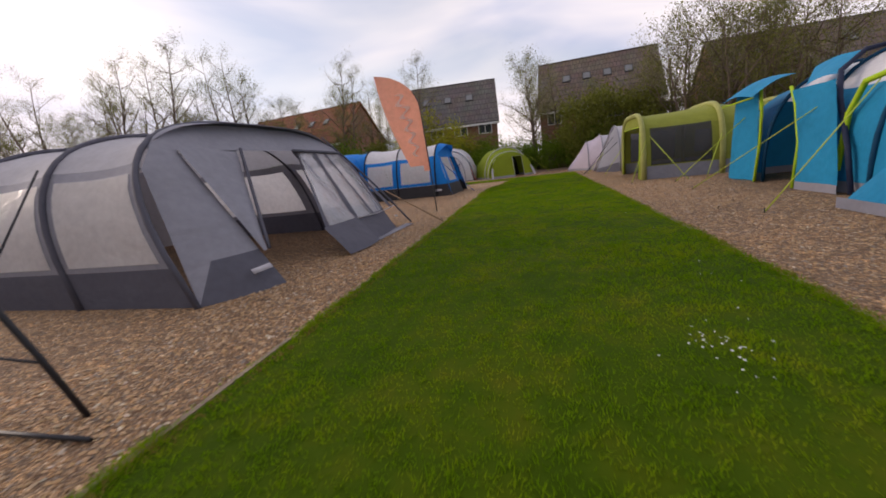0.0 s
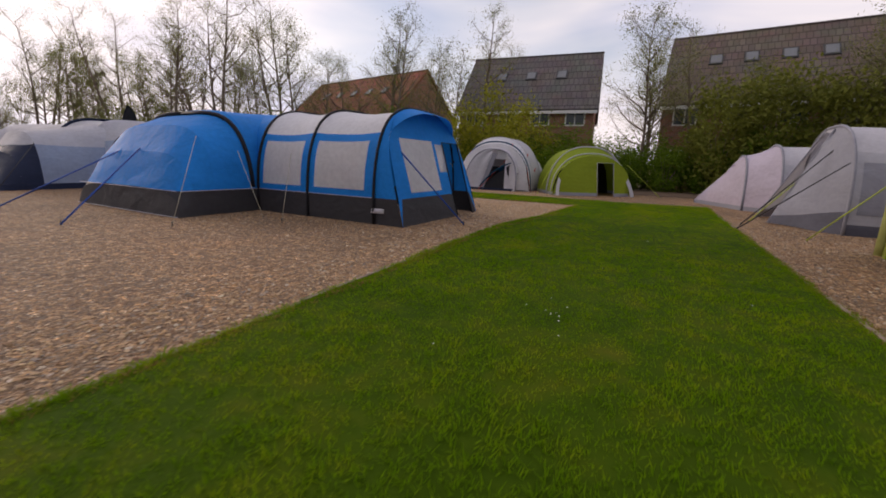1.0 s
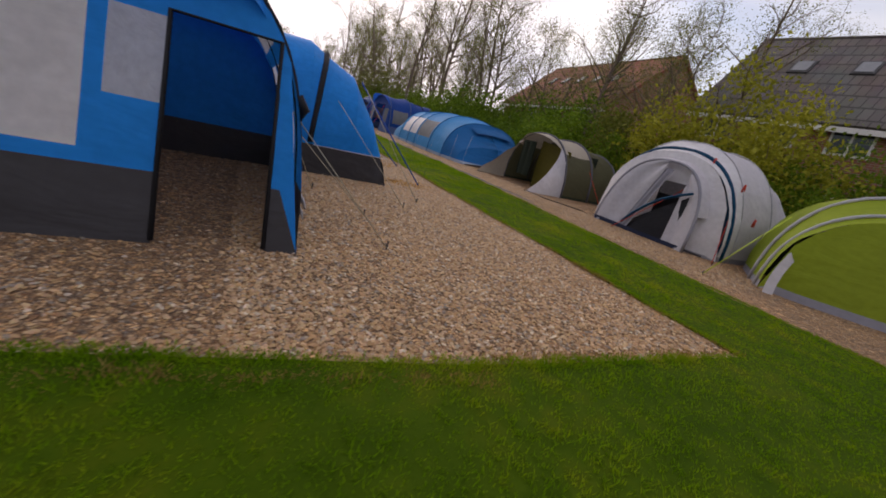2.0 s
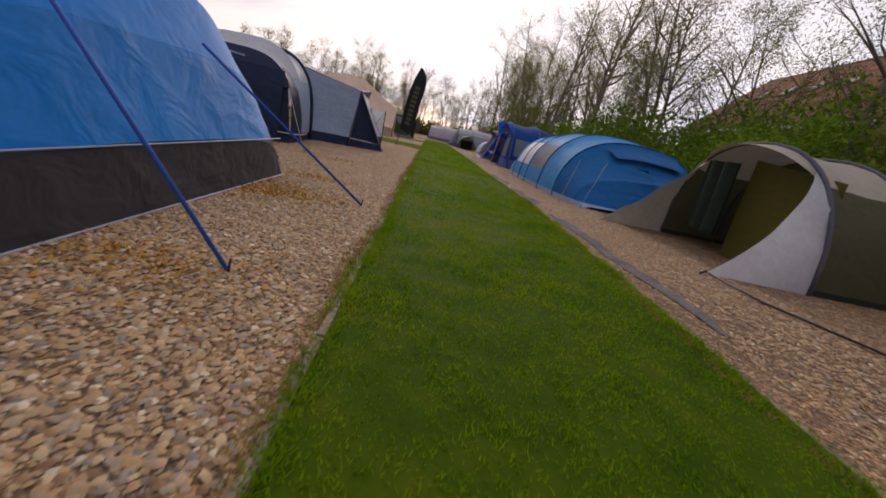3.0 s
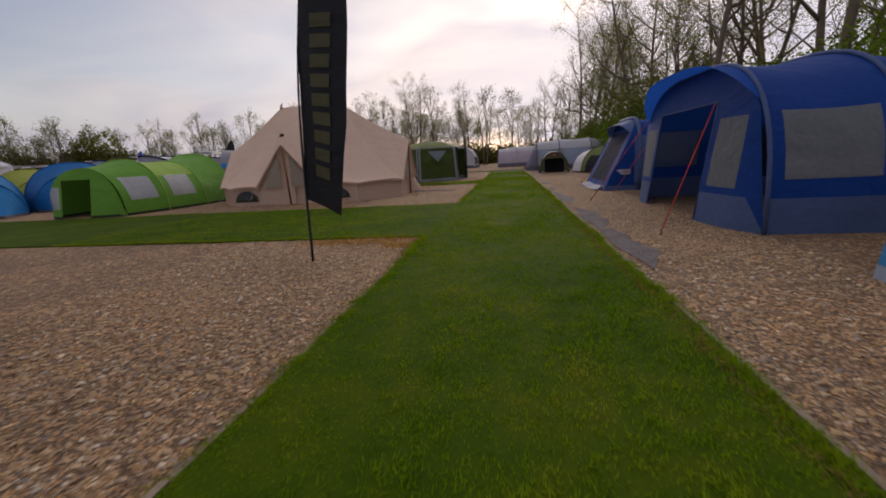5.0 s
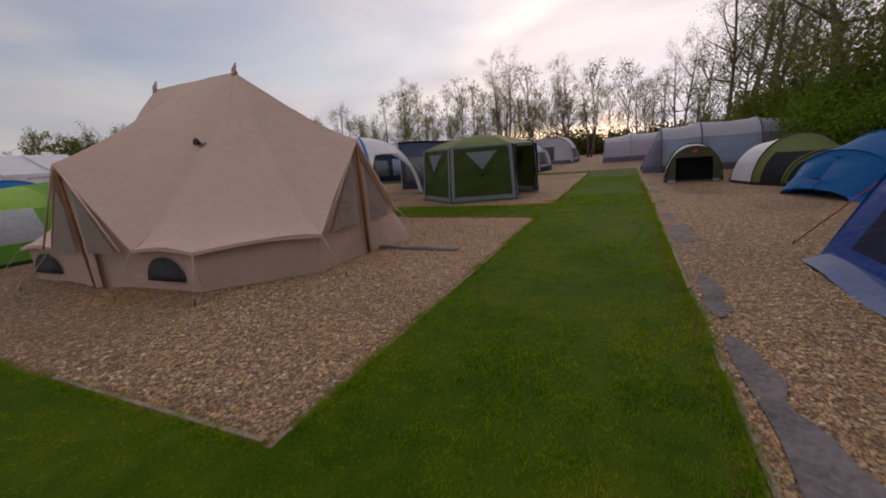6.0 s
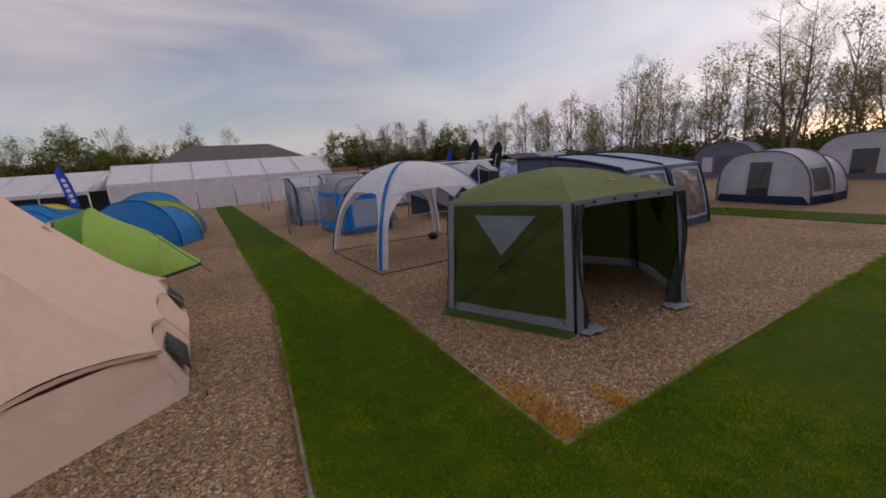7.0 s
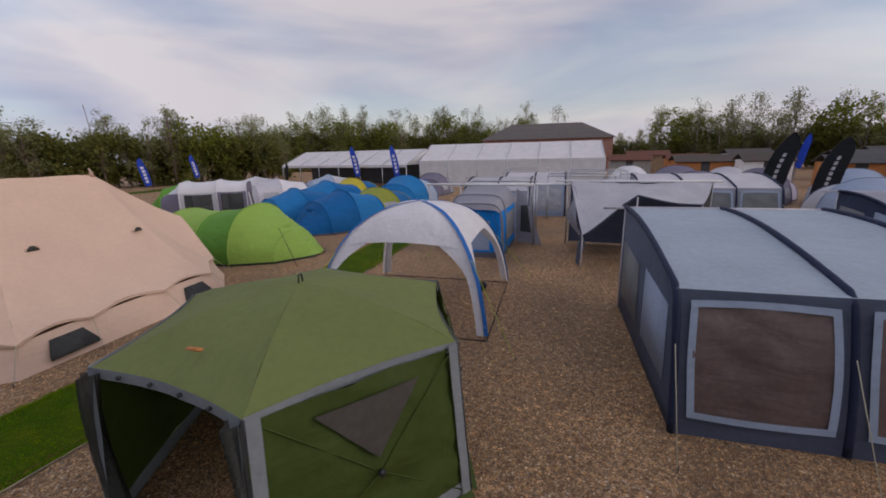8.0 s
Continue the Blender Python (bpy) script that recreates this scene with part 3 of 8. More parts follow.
def feather_flag(name, label, x, y, height, turn, lean, width, low, cloth, mark, marks=5, mark_w=0.4):
    """A pole bent over at the tip with a long banner, facing the turn."""
    t = thing(name, label, "flag", pose(x, y, 0, 0, 0, turn), "feather flags")
    pts = []
    for k in range(17):
        f = k / 16
        pts.append(Vector((lean * (0.25 * f + 0.75 * f ** 4) * height * 0.5, 0, f * height)))
    part("pole", tube(pts, 0.018, 6, 0.008), "dark_metal", t)

    def pole(f):
        return Vector((lean * (0.25 * f + 0.75 * f ** 4) * height * 0.5, 0, f * height))

    def cloth_at(u, v):
        f = low + (1 - low) * v
        w = width * (1 - 0.9 * v ** 8) * (0.78 + 0.22 * min(1, v * 3))
        p = pole(f)
        return (p.x - w * u, 0.03 * math.sin(u * 4 + v * 5), p.z - 0.10 * u * (1 - v) * 2)

    part("banner", grid(cloth_at, 6, 24), cloth, t)
    if mark:
        for k in range(marks):
            v0 = 0.12 + 0.62 * k / marks
            part("mark", grid(lambda u, v: Vector(cloth_at(0.5 - mark_w / 2 + mark_w * u, v0 + v * 0.42 / marks)) + Vector((0, -0.012, 0)), 2, 3), mark, t)
            part("mark", grid(lambda u, v: Vector(cloth_at(0.5 - mark_w / 2 + mark_w * u, v0 + v * 0.42 / marks)) + Vector((0, 0.012, 0)), 2, 3), mark, t)
    return t

# ---- ground ----


def flat(name, outline, z, material, label, category):
    me = bpy.data.meshes.new(name)
    me.from_pydata([(x, y, z) for x, y in outline], [], [list(range(len(outline)))])
    me.materials.append(M[material])
    return tagged(new(name, me), label, category, "", "structure")


flat("ground", [(-600, -600), (600, -600), (600, 700), (-600, 700)], 0.0, "gravel", "tan crushed-stone gravel over the whole campsite", "ground")
flat("soil_bed", [(18.6, -30), (26, -30), (26, 90), (21.5, 90), (19.6, 40), (18.6, 20)], 0.015, "soil", "bare brown soil under the hedge", "soil")


def edge_left(x):
    return 3.48 + 0.055 * x


def edge_right(x):
    return -0.21 + 0.033 * x


LANE0, LANE1 = 12.03, 14.46
LAWNS = [
    ("long", [(-30, edge_right(-30)), (LANE0, edge_right(LANE0)), (LANE0, 3.45), (9.5, 3.55), (7, edge_left(7)), (-30, edge_left(-30))]),
    ("lane", [(LANE0, edge_right(LANE0)), (14.35, edge_right(LANE1)), (14.05, 3.0), (14.0, 5.0), (14.1, 7.5), (14.3, 10.5), (LANE1, 15.0), (LANE1, 57.6), (LANE0, 57.6)]),
    ("cross_a", [(-45, 28.3), (LANE0, 28.3), (LANE0, 32.7), (-45, 32.7)]),
    ("cross_b", [(-45, 41.75), (6, 41.4), (LANE0, 40.8), (LANE0, 42.75), (8, 43.0), (-45, 43.3)]),
    ("cross_c", [(-45, 56.0), (LANE0, 55.9), (LANE0, 57.6), (-45, 57.6)]),
]
lawn_bm = bmesh.new()
for _, outline in LAWNS:
    top = [lawn_bm.verts.new((x, y, 0.022)) for x, y in outline]
    low = [lawn_bm.verts.new((x, y, -0.02)) for x, y in outline]
    lawn_bm.faces.new(top)
    for k in range(len(top)):
        k2 = (k + 1) % len(top)
        lawn_bm.faces.new([top[k], low[k], low[k2], top[k2]])
lawn_me = bpy.data.meshes.new("lawn")
lawn_bm.to_mesh(lawn_me)
lawn_bm.free()
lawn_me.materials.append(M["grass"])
lawn = tagged(new("lawn", lawn_me), "short mown green lawn paths between the gravel pitches", "lawn", "", "structure")


def inside(outline, px, py):
    ok = np.zeros(len(px), bool)
    n = len(outline)
    for i in range(n):
        (x0, y0), (x1, y1) = outline[i], outline[(i + 1) % n]
        hit = (y0 > py) != (y1 > py)
        ok ^= hit & (px < (x1 - x0) * (py - y0) / ((y1 - y0) if y1 != y0 else 1e-9) + x0)
    return ok


def mesh_from(name, verts, faces, material):
    me = bpy.data.meshes.new(name)
    k = faces.shape[1]
    me.vertices.add(len(verts))
    me.vertices.foreach_set("co", verts.astype(np.float32).ravel())
    me.loops.add(faces.size)
    me.loops.foreach_set("vertex_index", faces.astype(np.int32).ravel())
    me.polygons.add(len(faces))
    me.polygons.foreach_set("loop_start", np.arange(0, faces.size, k, dtype=np.int32))
    me.update(calc_edges=True)
    me.materials.append(M[material])
    return me


def lattice(p, cell, seed):
    """Smooth random heights between 0 and 1 over the plane."""
    table = np.random.default_rng(seed).uniform(0, 1, (64, 64))
    q = p / cell
    i = np.floor(q).astype(int)
    f = q - i
    f = f * f * (3 - 2 * f)
    a, b = table[i[:, 0] % 64, i[:, 1] % 64], table[(i[:, 0] + 1) % 64, i[:, 1] % 64]
    c, d = table[i[:, 0] % 64, (i[:, 1] + 1) % 64], table[(i[:, 0] + 1) % 64, (i[:, 1] + 1) % 64]
    return (a * (1 - f[:, 0]) + b * f[:, 0]) * (1 - f[:, 1]) + (c * (1 - f[:, 0]) + d * f[:, 0]) * f[:, 1]


def grass_blades():
    rng = np.random.default_rng(5)
    spots, worn = [], []
    # (x0, y0, x1, y1, tufts per square metre)
    for x0, y0, x1, y1, dens in ((-10, -1, 15.6, 4.4, 1000), (12.03, 4.4, 15.4, 45, 1100), (5, 28.3, 12.03, 32.7, 500), (3, 40.7, 12.03, 43.1, 800), (12.03, 45, 14.6, 52, 600), (-2, 41.3, 3, 43.1, 400)):
        n = int((x1 - x0) * (y1 - y0) * dens)
        p = np.stack([rng.uniform(x0, x1, n), rng.uniform(y0, y1, n)], 1)
        keep = np.zeros(n, bool)
        for _, outline in LAWNS:
            keep |= inside(outline, p[:, 0], p[:, 1])
        spots.append(p[keep])
    # ragged tufts that hang over the lawn's edges
    for (xa, ya), (xb, yb), n in (((-10, edge_left(-10)), (7, edge_left(7)), 7000), ((7, edge_left(7)), (9.5, 3.55), 1200), ((9.5, 3.55), (LANE0, 3.45), 1200), ((-10, edge_right(-10)), (LANE1, edge_right(LANE1)), 9000), ((LANE0, 3.5), (LANE0, 28.3), 11300), ((LANE1, 15.0), (LANE1, 48), 13500), ((14.3, 10.5), (LANE1, 15.0), 1900), ((14.1, 7.5), (14.3, 10.5), 1300), ((14.05, 3.0), (14.1, 7.5), 2000), ((LANE0, 32.7), (LANE0, 40.8), 4000), ((3, 32.7), (LANE0, 32.7), 3000), ((LANE0, 42.75), (LANE0, 55), 3500), ((8, 43.0), (LANE0, 42.75), 2500), ((-4, 43.08), (8, 43.0), 4000), ((6, 41.4), (LANE0, 40.8), 2500), ((-4, 41.46), (6, 41.4), 3500), ((5, 28.3), (LANE0, 28.3), 3000)):
        f = rng.uniform(0, 1, n)
        wob = 0.016 * np.sin(f * 23) + 0.014 * np.sin(f * 61 + 2) + 0.012 * np.sin(f * 147)
        p = np.stack([xa + (xb - xa) * f, ya + (yb - ya) * f], 1) + rng.normal(0, 0.028, (n, 2)) + wob[:, None] * (0.6 if abs(xb - xa) > abs(yb - ya) else 1.0) * np.array([[yb - ya, xb - xa]]) / math.hypot(xb - xa, yb - ya)
        spots.append(p)
        worn.append(p[rng.uniform(0, 1, n) < 0.3] + rng.normal(0, 0.05, 2))
    blades_at("grass", np.concatenate(spots), rng, "blades", "short green grass blades with ragged edges along the gravel")
    blades_at("dry_grass", np.concatenate(worn), rng, "straw", "dry straw-coloured grass along the worn lawn edges")


def blades_at(name, spots, rng, material, label):
    p = np.repeat(spots, 3, 0)
    n = len(p)
    p = p + rng.normal(0, 0.016, (n, 2))
    # the sward stands higher in some patches than in others
    tall = 0.35 + 0.9 * lattice(p, 0.28, 61) * lattice(p, 1.7, 62) * 2 + 0.7 * lattice(p, 0.09, 63) ** 3
    a, h = rng.uniform(0, 2 * np.pi, n), rng.uniform(0.010, 0.030, n) * tall
    lean = np.stack([-np.sin(a), np.cos(a)], 1) * rng.uniform(0.006, 0.030, (n, 1)) * tall[:, None] + rng.normal(0, 0.005, (n, 2))
    w = rng.uniform(0.0022, 0.0048, n)
    base = np.column_stack([p, np.full(n, 0.02)])
    side = np.column_stack([np.cos(a) * w, np.sin(a) * w, np.zeros(n)])
    tip = np.column_stack([p + lean, 0.02 + h])
    v = np.stack([base - side, base + side, tip], 1).reshape(-1, 3)
    f = np.arange(3 * n).reshape(-1, 3)
    tagged(new(name, mesh_from(name, v, f, material)), label, "grass", "", "stuff")


def loose_stones(seed, areas, t, fs, label):
    """Stone chips strewn over the areas (x0, y0, x1, y1, chips per square metre), shaped by t and fs."""
    rng = np.random.default_rng(seed)
    t, fs = np.array(t), np.array(fs)
    spots = []
    for x0, y0, x1, y1, dens in areas:
        n = int((x1 - x0) * (y1 - y0) * dens)
        p = np.stack([rng.uniform(x0, x1, n), rng.uniform(y0, y1, n)], 1)
        keep = np.ones(n, bool)
        for _, outline in LAWNS:
            keep &= ~inside(outline, p[:, 0], p[:, 1])
        spots.append(p[keep])
    p = np.concatenate(spots)
    n = len(p)
    size = rng.uniform(0.007, 0.020, n)
    sc = np.stack([size * rng.uniform(0.9, 1.7, n), size, size * rng.uniform(0.5, 1.0, n)], 1)
    a = rng.uniform(0, 2 * np.pi, n)
    v = t[None] * sc[:, None]
    x = v[..., 0] * np.cos(a)[:, None] - v[..., 1] * np.sin(a)[:, None]
    y = v[..., 0] * np.sin(a)[:, None] + v[..., 1] * np.cos(a)[:, None]
    z = v[..., 2] + rng.normal(0, 0.25, (n, 1)) * x + 0.003
    v = np.stack([x + p[:, :1], y + p[:, 1:], z], -1).reshape(-1, 3)
    f = (fs[None] + len(t) * np.arange(n)[:, None, None]).reshape(-1, 3)
    tagged(new("loose_stones", mesh_from("loose_stones", v, f, "stone")), label, "gravel", "", "stuff")


grass_blades()
loose_stones(8, ((8.2, 3.4, 12.0, 12, 1700), (4, 3.7, 9, 8.5, 150)), [(1, 0, 0), (0.25, 0.9, 0.1), (-0.9, 0.35, 0), (-0.55, -0.8, 0.05), (0.55, -0.75, 0), (0.15, 0.05, 0.75), (-0.35, 0.1, 0.6)], [(0, 1, 5), (1, 6, 5), (1, 2, 6), (2, 3, 6), (3, 5, 6), (3, 4, 5), (4, 0, 5)], "loose angular tan and grey stone chips on the gravel")
loose_stones(9, ((9.0, 12, 12.0, 28.3, 700), (14.55, 5, 16.4, 22, 700), (14.55, 22, 16.4, 44, 500), (9.0, 32.7, 12.0, 40.7, 700), (9.0, 42.8, 12.0, 52, 450), (5, 44, 9, 50.5, 150), (-9, 3.0, 9, 4.6, 350), (-6, -2.6, 12, 0.1, 200), (6.0, 8.5, 9.0, 16.5, 200)), [(1, 0.1, 0), (0.1, 0.9, 0), (-0.95, 0.1, 0), (-0.3, -0.85, 0), (0.6, -0.7, 0), (0.1, 0.0, 0.75)], [(0, 1, 5), (1, 2, 5), (2, 3, 5), (3, 4, 5), (4, 0, 5)], "small tan stone chips scattered over the gravel pitches")


def edging_run(parent, a, b, step=2.4, h=0.022):
    a, b = Vector((*a, 0)), Vector((*b, 0))
    d = b - a
    n = max(1, round(d.length / step))
    e = d.normalized()
    s = Vector((-e.y, e.x, 0)) * 0.018
    for k in range(n):
        p, q = a + d * (k / n) + e * 0.004, a + d * ((k + 1) / n) - e * 0.004
        hh = h + 0.008 * math.sin(k * 2.3)
        V = [p - s, q - s, q + s, p + s]
        V = [v + Vector((0, 0, -0.03)) for v in V] + [v + Vector((0, 0, hh)) for v in V]
        part("edging_board", (V, [[0, 3, 2, 1], [4, 5, 6, 7], [0, 1, 5, 4], [1, 2, 6, 5], [2, 3, 7, 6], [3, 0, 4, 7]]), "concrete", parent, smooth=False)


edging = thing("edging", "worn pale edging boards along the lawn", "edging", kind="structure")
edging_run(edging, (14.05, 5.0), (14.15, 7.5))
edging_run(edging, (14.15, 7.5), (14.35, 10.5))
edging_run(edging, (14.35, 10.5), (LANE1 + 0.05, 15.0))
edging_run(edging, (LANE1 + 0.05, 15.0), (LANE1 + 0.05, 57))
edging_run(edging, (LANE0 - 0.03, 6.4), (LANE0 - 0.03, 28.3))
edging_run(edging, (LANE0 - 0.03, 32.7), (LANE0 - 0.03, 40.7))
edging_run(edging, (LANE0 - 0.03, 42.8), (LANE0 - 0.03, 55.8))
edging_run(edging, (-12, edge_left(-12) + 0.03), (7, edge_left(7) + 0.03))
edging_run(edging, (-12, edge_right(-12) - 0.03), (LANE1, edge_right(LANE1) - 0.03))
edging_run(edging, (8, 43.04), (LANE0 - 0.1, 42.8))
edging_run(edging, (-6, 43.12), (8, 43.04))
edging_run(edging, (6, 41.36), (LANE0 - 0.1, 40.76))
edging_run(edging, (2, 32.74), (LANE0 - 0.1, 32.74))


def puddle(y0, y1, x0, w, seed):
    """A long wet strip beside the edging, with a ragged outer side."""
    rng = random.Random(seed)
    ph = [rng.uniform(0, 6.28) for _ in range(4)]
    n = max(8, int((y1 - y0) / 0.12))
    inner, outer = [], []
    for k in range(n + 1):
        f = k / n
        y = y0 + (y1 - y0) * f
        taper = min(1.0, 5 * f, 5 * (1 - f)) ** 0.6
        ww = w * taper * (0.8 + 0.25 * math.sin(2.1 * y + ph[0]) + 0.16 * math.sin(5.3 * y + ph[1]) + 0.10 * math.sin(13 * y + ph[2]))
        inner.append((x0 + 0.03 * math.sin(3 * y + ph[3]) + 0.05 * (1 - taper), y))
        outer.append((x0 + 0.05 + max(0.03, ww), y))
    return flat("puddle", outer + inner[::-1], 0.013, "water", "shallow grey puddle on the gravel beside the lawn edging", "puddle")


for k, (y0, y1, x0, w) in enumerate(((9.8, 14.4, 14.60, 0.20), (15.2, 17.6, 14.60, 0.25), (18.4, 21.5, 14.60, 0.24), (26.3, 31.2, 14.60, 0.30), (32.0, 34.9, 14.60, 0.28), (35.3, 36.6, 14.60, 0.22), (38.2, 39.7, 14.61, 0.42), (40.2, 41.1, 14.61, 0.22), (42.6, 43.4, 14.60, 0.24), (44.7, 45.9, 14.60, 0.26), (47.0, 48.2, 14.60, 0.24))):
    puddle(y0, y1, x0, w, k)

# ---- tents beside the first lawn ----


def grey_tunnel_tent():
    t = thing("tunnel_tent", "large grey inflatable tunnel tent with pale windows and open front door", "tent", pose(-4.0, 0, 0), "display tents")
    lo = Loft([(4.72, 0, 2.52, 2.06), (6.4, 0, 2.52, 2.06), (8.3, 0, 2.5, 2.05), (10.2, 0, 2.5, 2.0), (12.0, 0, 2.4, 1.85), (13.4, 0, 2.0, 0.9)], 0.6, 0.62, 0.035, (1.0, 0.6, 0.3))
    seg = ("grey_mid", "grey_light", ("cream_pane", 0.5, 1.42, 0.12, 0.9), ("cream_pane", 0.5, 1.42, 0.12, 0.9))
    tunnel(t, lo, [seg, seg, seg, ("grey_mid", "grey_light", None, None), ("grey_mid", "grey_mid", None, None)], 0.42, "grey_dark", 1.55, "grey_dark", range(5), beam_r=0.035)
    end_wall(t, lo, 0, -0.5, "grey_mid", 0.42, "grey_dark", (-1.7, 0.45, 1.66), [(0.62, 2.06, 0.42, 1.62, "film")])

    def front(x, z, o=0.03):
        return Vector((x, 4.22 - o + 1.5 / 2.06 * z, z))

    # the window film narrows towards the top; sleeves hang behind and beside it
    for a, b, w in (((0.62, 0.40), (1.06, 1.66), 0.06), ((1.26, 0.40), (1.38, 1.62), 0.035), ((2.16, 0.42), (1.88, 1.62), 0.06)):
        part("window_sleeve", grid(lambda u, v: front(a[0] + (b[0] - a[0]) * v + w * (2 * u - 1) * (1 + 0.25 * math.sin(7 * v)), a[1] + (b[1] - a[1]) * v), 2, 10), "grey_dark", t)
    for a, b, w in (((2.44, 0.05), (1.75, 1.95), 0.020), ((0.45, 1.66), (1.9, 1.62), 0.03)):
        part("seam", tube([front(a[0] + (b[0] - a[0]) * f / 8 + 0.12 * math.sin(math.pi * f / 8), a[1] + (b[1] - a[1]) * f / 8, 0.045) for f in range(9)], w, 6), "grey_dark", t)
    # the doorway leans: cloth fills its upper left and lower right corners
    def between(a, b, c, d):
        return lambda u, v: front(*[(a[k] * (1 - u) + b[k] * u) * (1 - v) + (d[k] * (1 - u) + c[k] * u) * v for k in (0, 1)], 0.02 + 0.03 * math.sin(3 * u + 2 * v))

    part("door_side", grid(between((-1.72, 0.40), (-1.66, 0.42), (-0.74, 1.68), (-1.74, 1.68)), 10, 12), "grey_mid", t)
    part("door_hem", tube([front(-1.66 + 0.92 * k / 8, 0.42 + 1.26 * k / 8, 0.06) for k in range(9)], 0.022, 6), "grey_dark", t)
    part("front_film", grid(between((-0.24, 0.44), (0.64, 0.44), (0.64, 1.66), (0.55, 1.66)), 10, 12), "film", t)
    part("film_hem", grid(between((-0.36, 0.40), (-0.24, 0.40), (0.64, 1.68), (0.50, 1.68)), 3, 12), "grey_dark", t)
    part("skirt_fold", grid(lambda u, v: front(-0.42 + 1.06 * u, 0.02 + 0.42 * v, 0.04 + 0.12 * (1 - v) * math.sin(2 * u + 0.6)), 10, 5), "grey_dark", t)
    part("hem", tube([front(0.47, 0.43), front(1.4, 0.40), front(2.4, 0.44)], 0.009, 5), "grey_pale", t)
    part("groundsheet_edge", sheet([(0.5, 4.16, 0.012), (2.45, 4.16, 0.012), (2.35, 4.3, 0.03), (0.6, 4.3, 0.03)], 0.01), "grey_mid", t)
    part("porch_hood", grid(lambda u, v: Vector((0, -0.2 * math.sin(math.pi * v) * u, -0.03 * u)) + lo.roof(0, 1.7, v), 3, 14, 0.03, (0, 6, 1)), "grey_mid", t)
    part("logo", sheet([front(-2.1, 0.22), front(-1.8, 0.22), front(-1.8, 0.27), front(-2.1, 0.27)], 0.01), "grey_pale", t)
    part("logo", sheet([(2.02, 4.375, 0.24), (2.16, 4.375, 0.22), (2.16, 4.395, 0.245), (2.02, 4.395, 0.265)], 0.01), "grey_pale", t)
    part("inner_curtain", grid(lambda u, v: (-1.9 + 3.8 * u, 9.9 + 0.05 * math.sin(u * 40), 0.05 + 1.7 * v), 30, 3), "grey_light", t)
    rope(t, (-2.25, 6.9, 1.6), (-3.75, 6.0, 0.02), "rope_dark", 0.012)
    rope(t, (-2.3, 8.5, 1.5), (-3.9, 8.0, 0.02), "rope_dark", 0.012)
    rope(t, (2.56, 4.75, 0.75), (2.4, 3.5, 0.02), "wood", 0.014)
    return t


def loft_parts(t, lo, turn, wall, skirt, skirt_mat, nu=4, zr=1.5):
    """The panels of a shape whose axis is turned by turn degrees, as parts of t."""
    spin = Matrix.Rotation(radians(turn), 4, "Z")
    for i in range(len(lo.st) - 1):
        y, c, w, h, _ = lo.at(i + 0.5)
        inner = spin @ Vector((c, y, 0.5))
        for left in (True, False):
            part("mud_wall", grid(lambda u, v: spin @ lo.side(i + u, left, skirt * v), nu, 2, 0, inner), skirt_mat, t)
        part("wall_panel", grid(lambda u, v: spin @ lo.roof(i + u, skirt, v), nu, 26, 0, inner), wall[i] if isinstance(wall, (list, tuple)) else wall, t)
    return spin


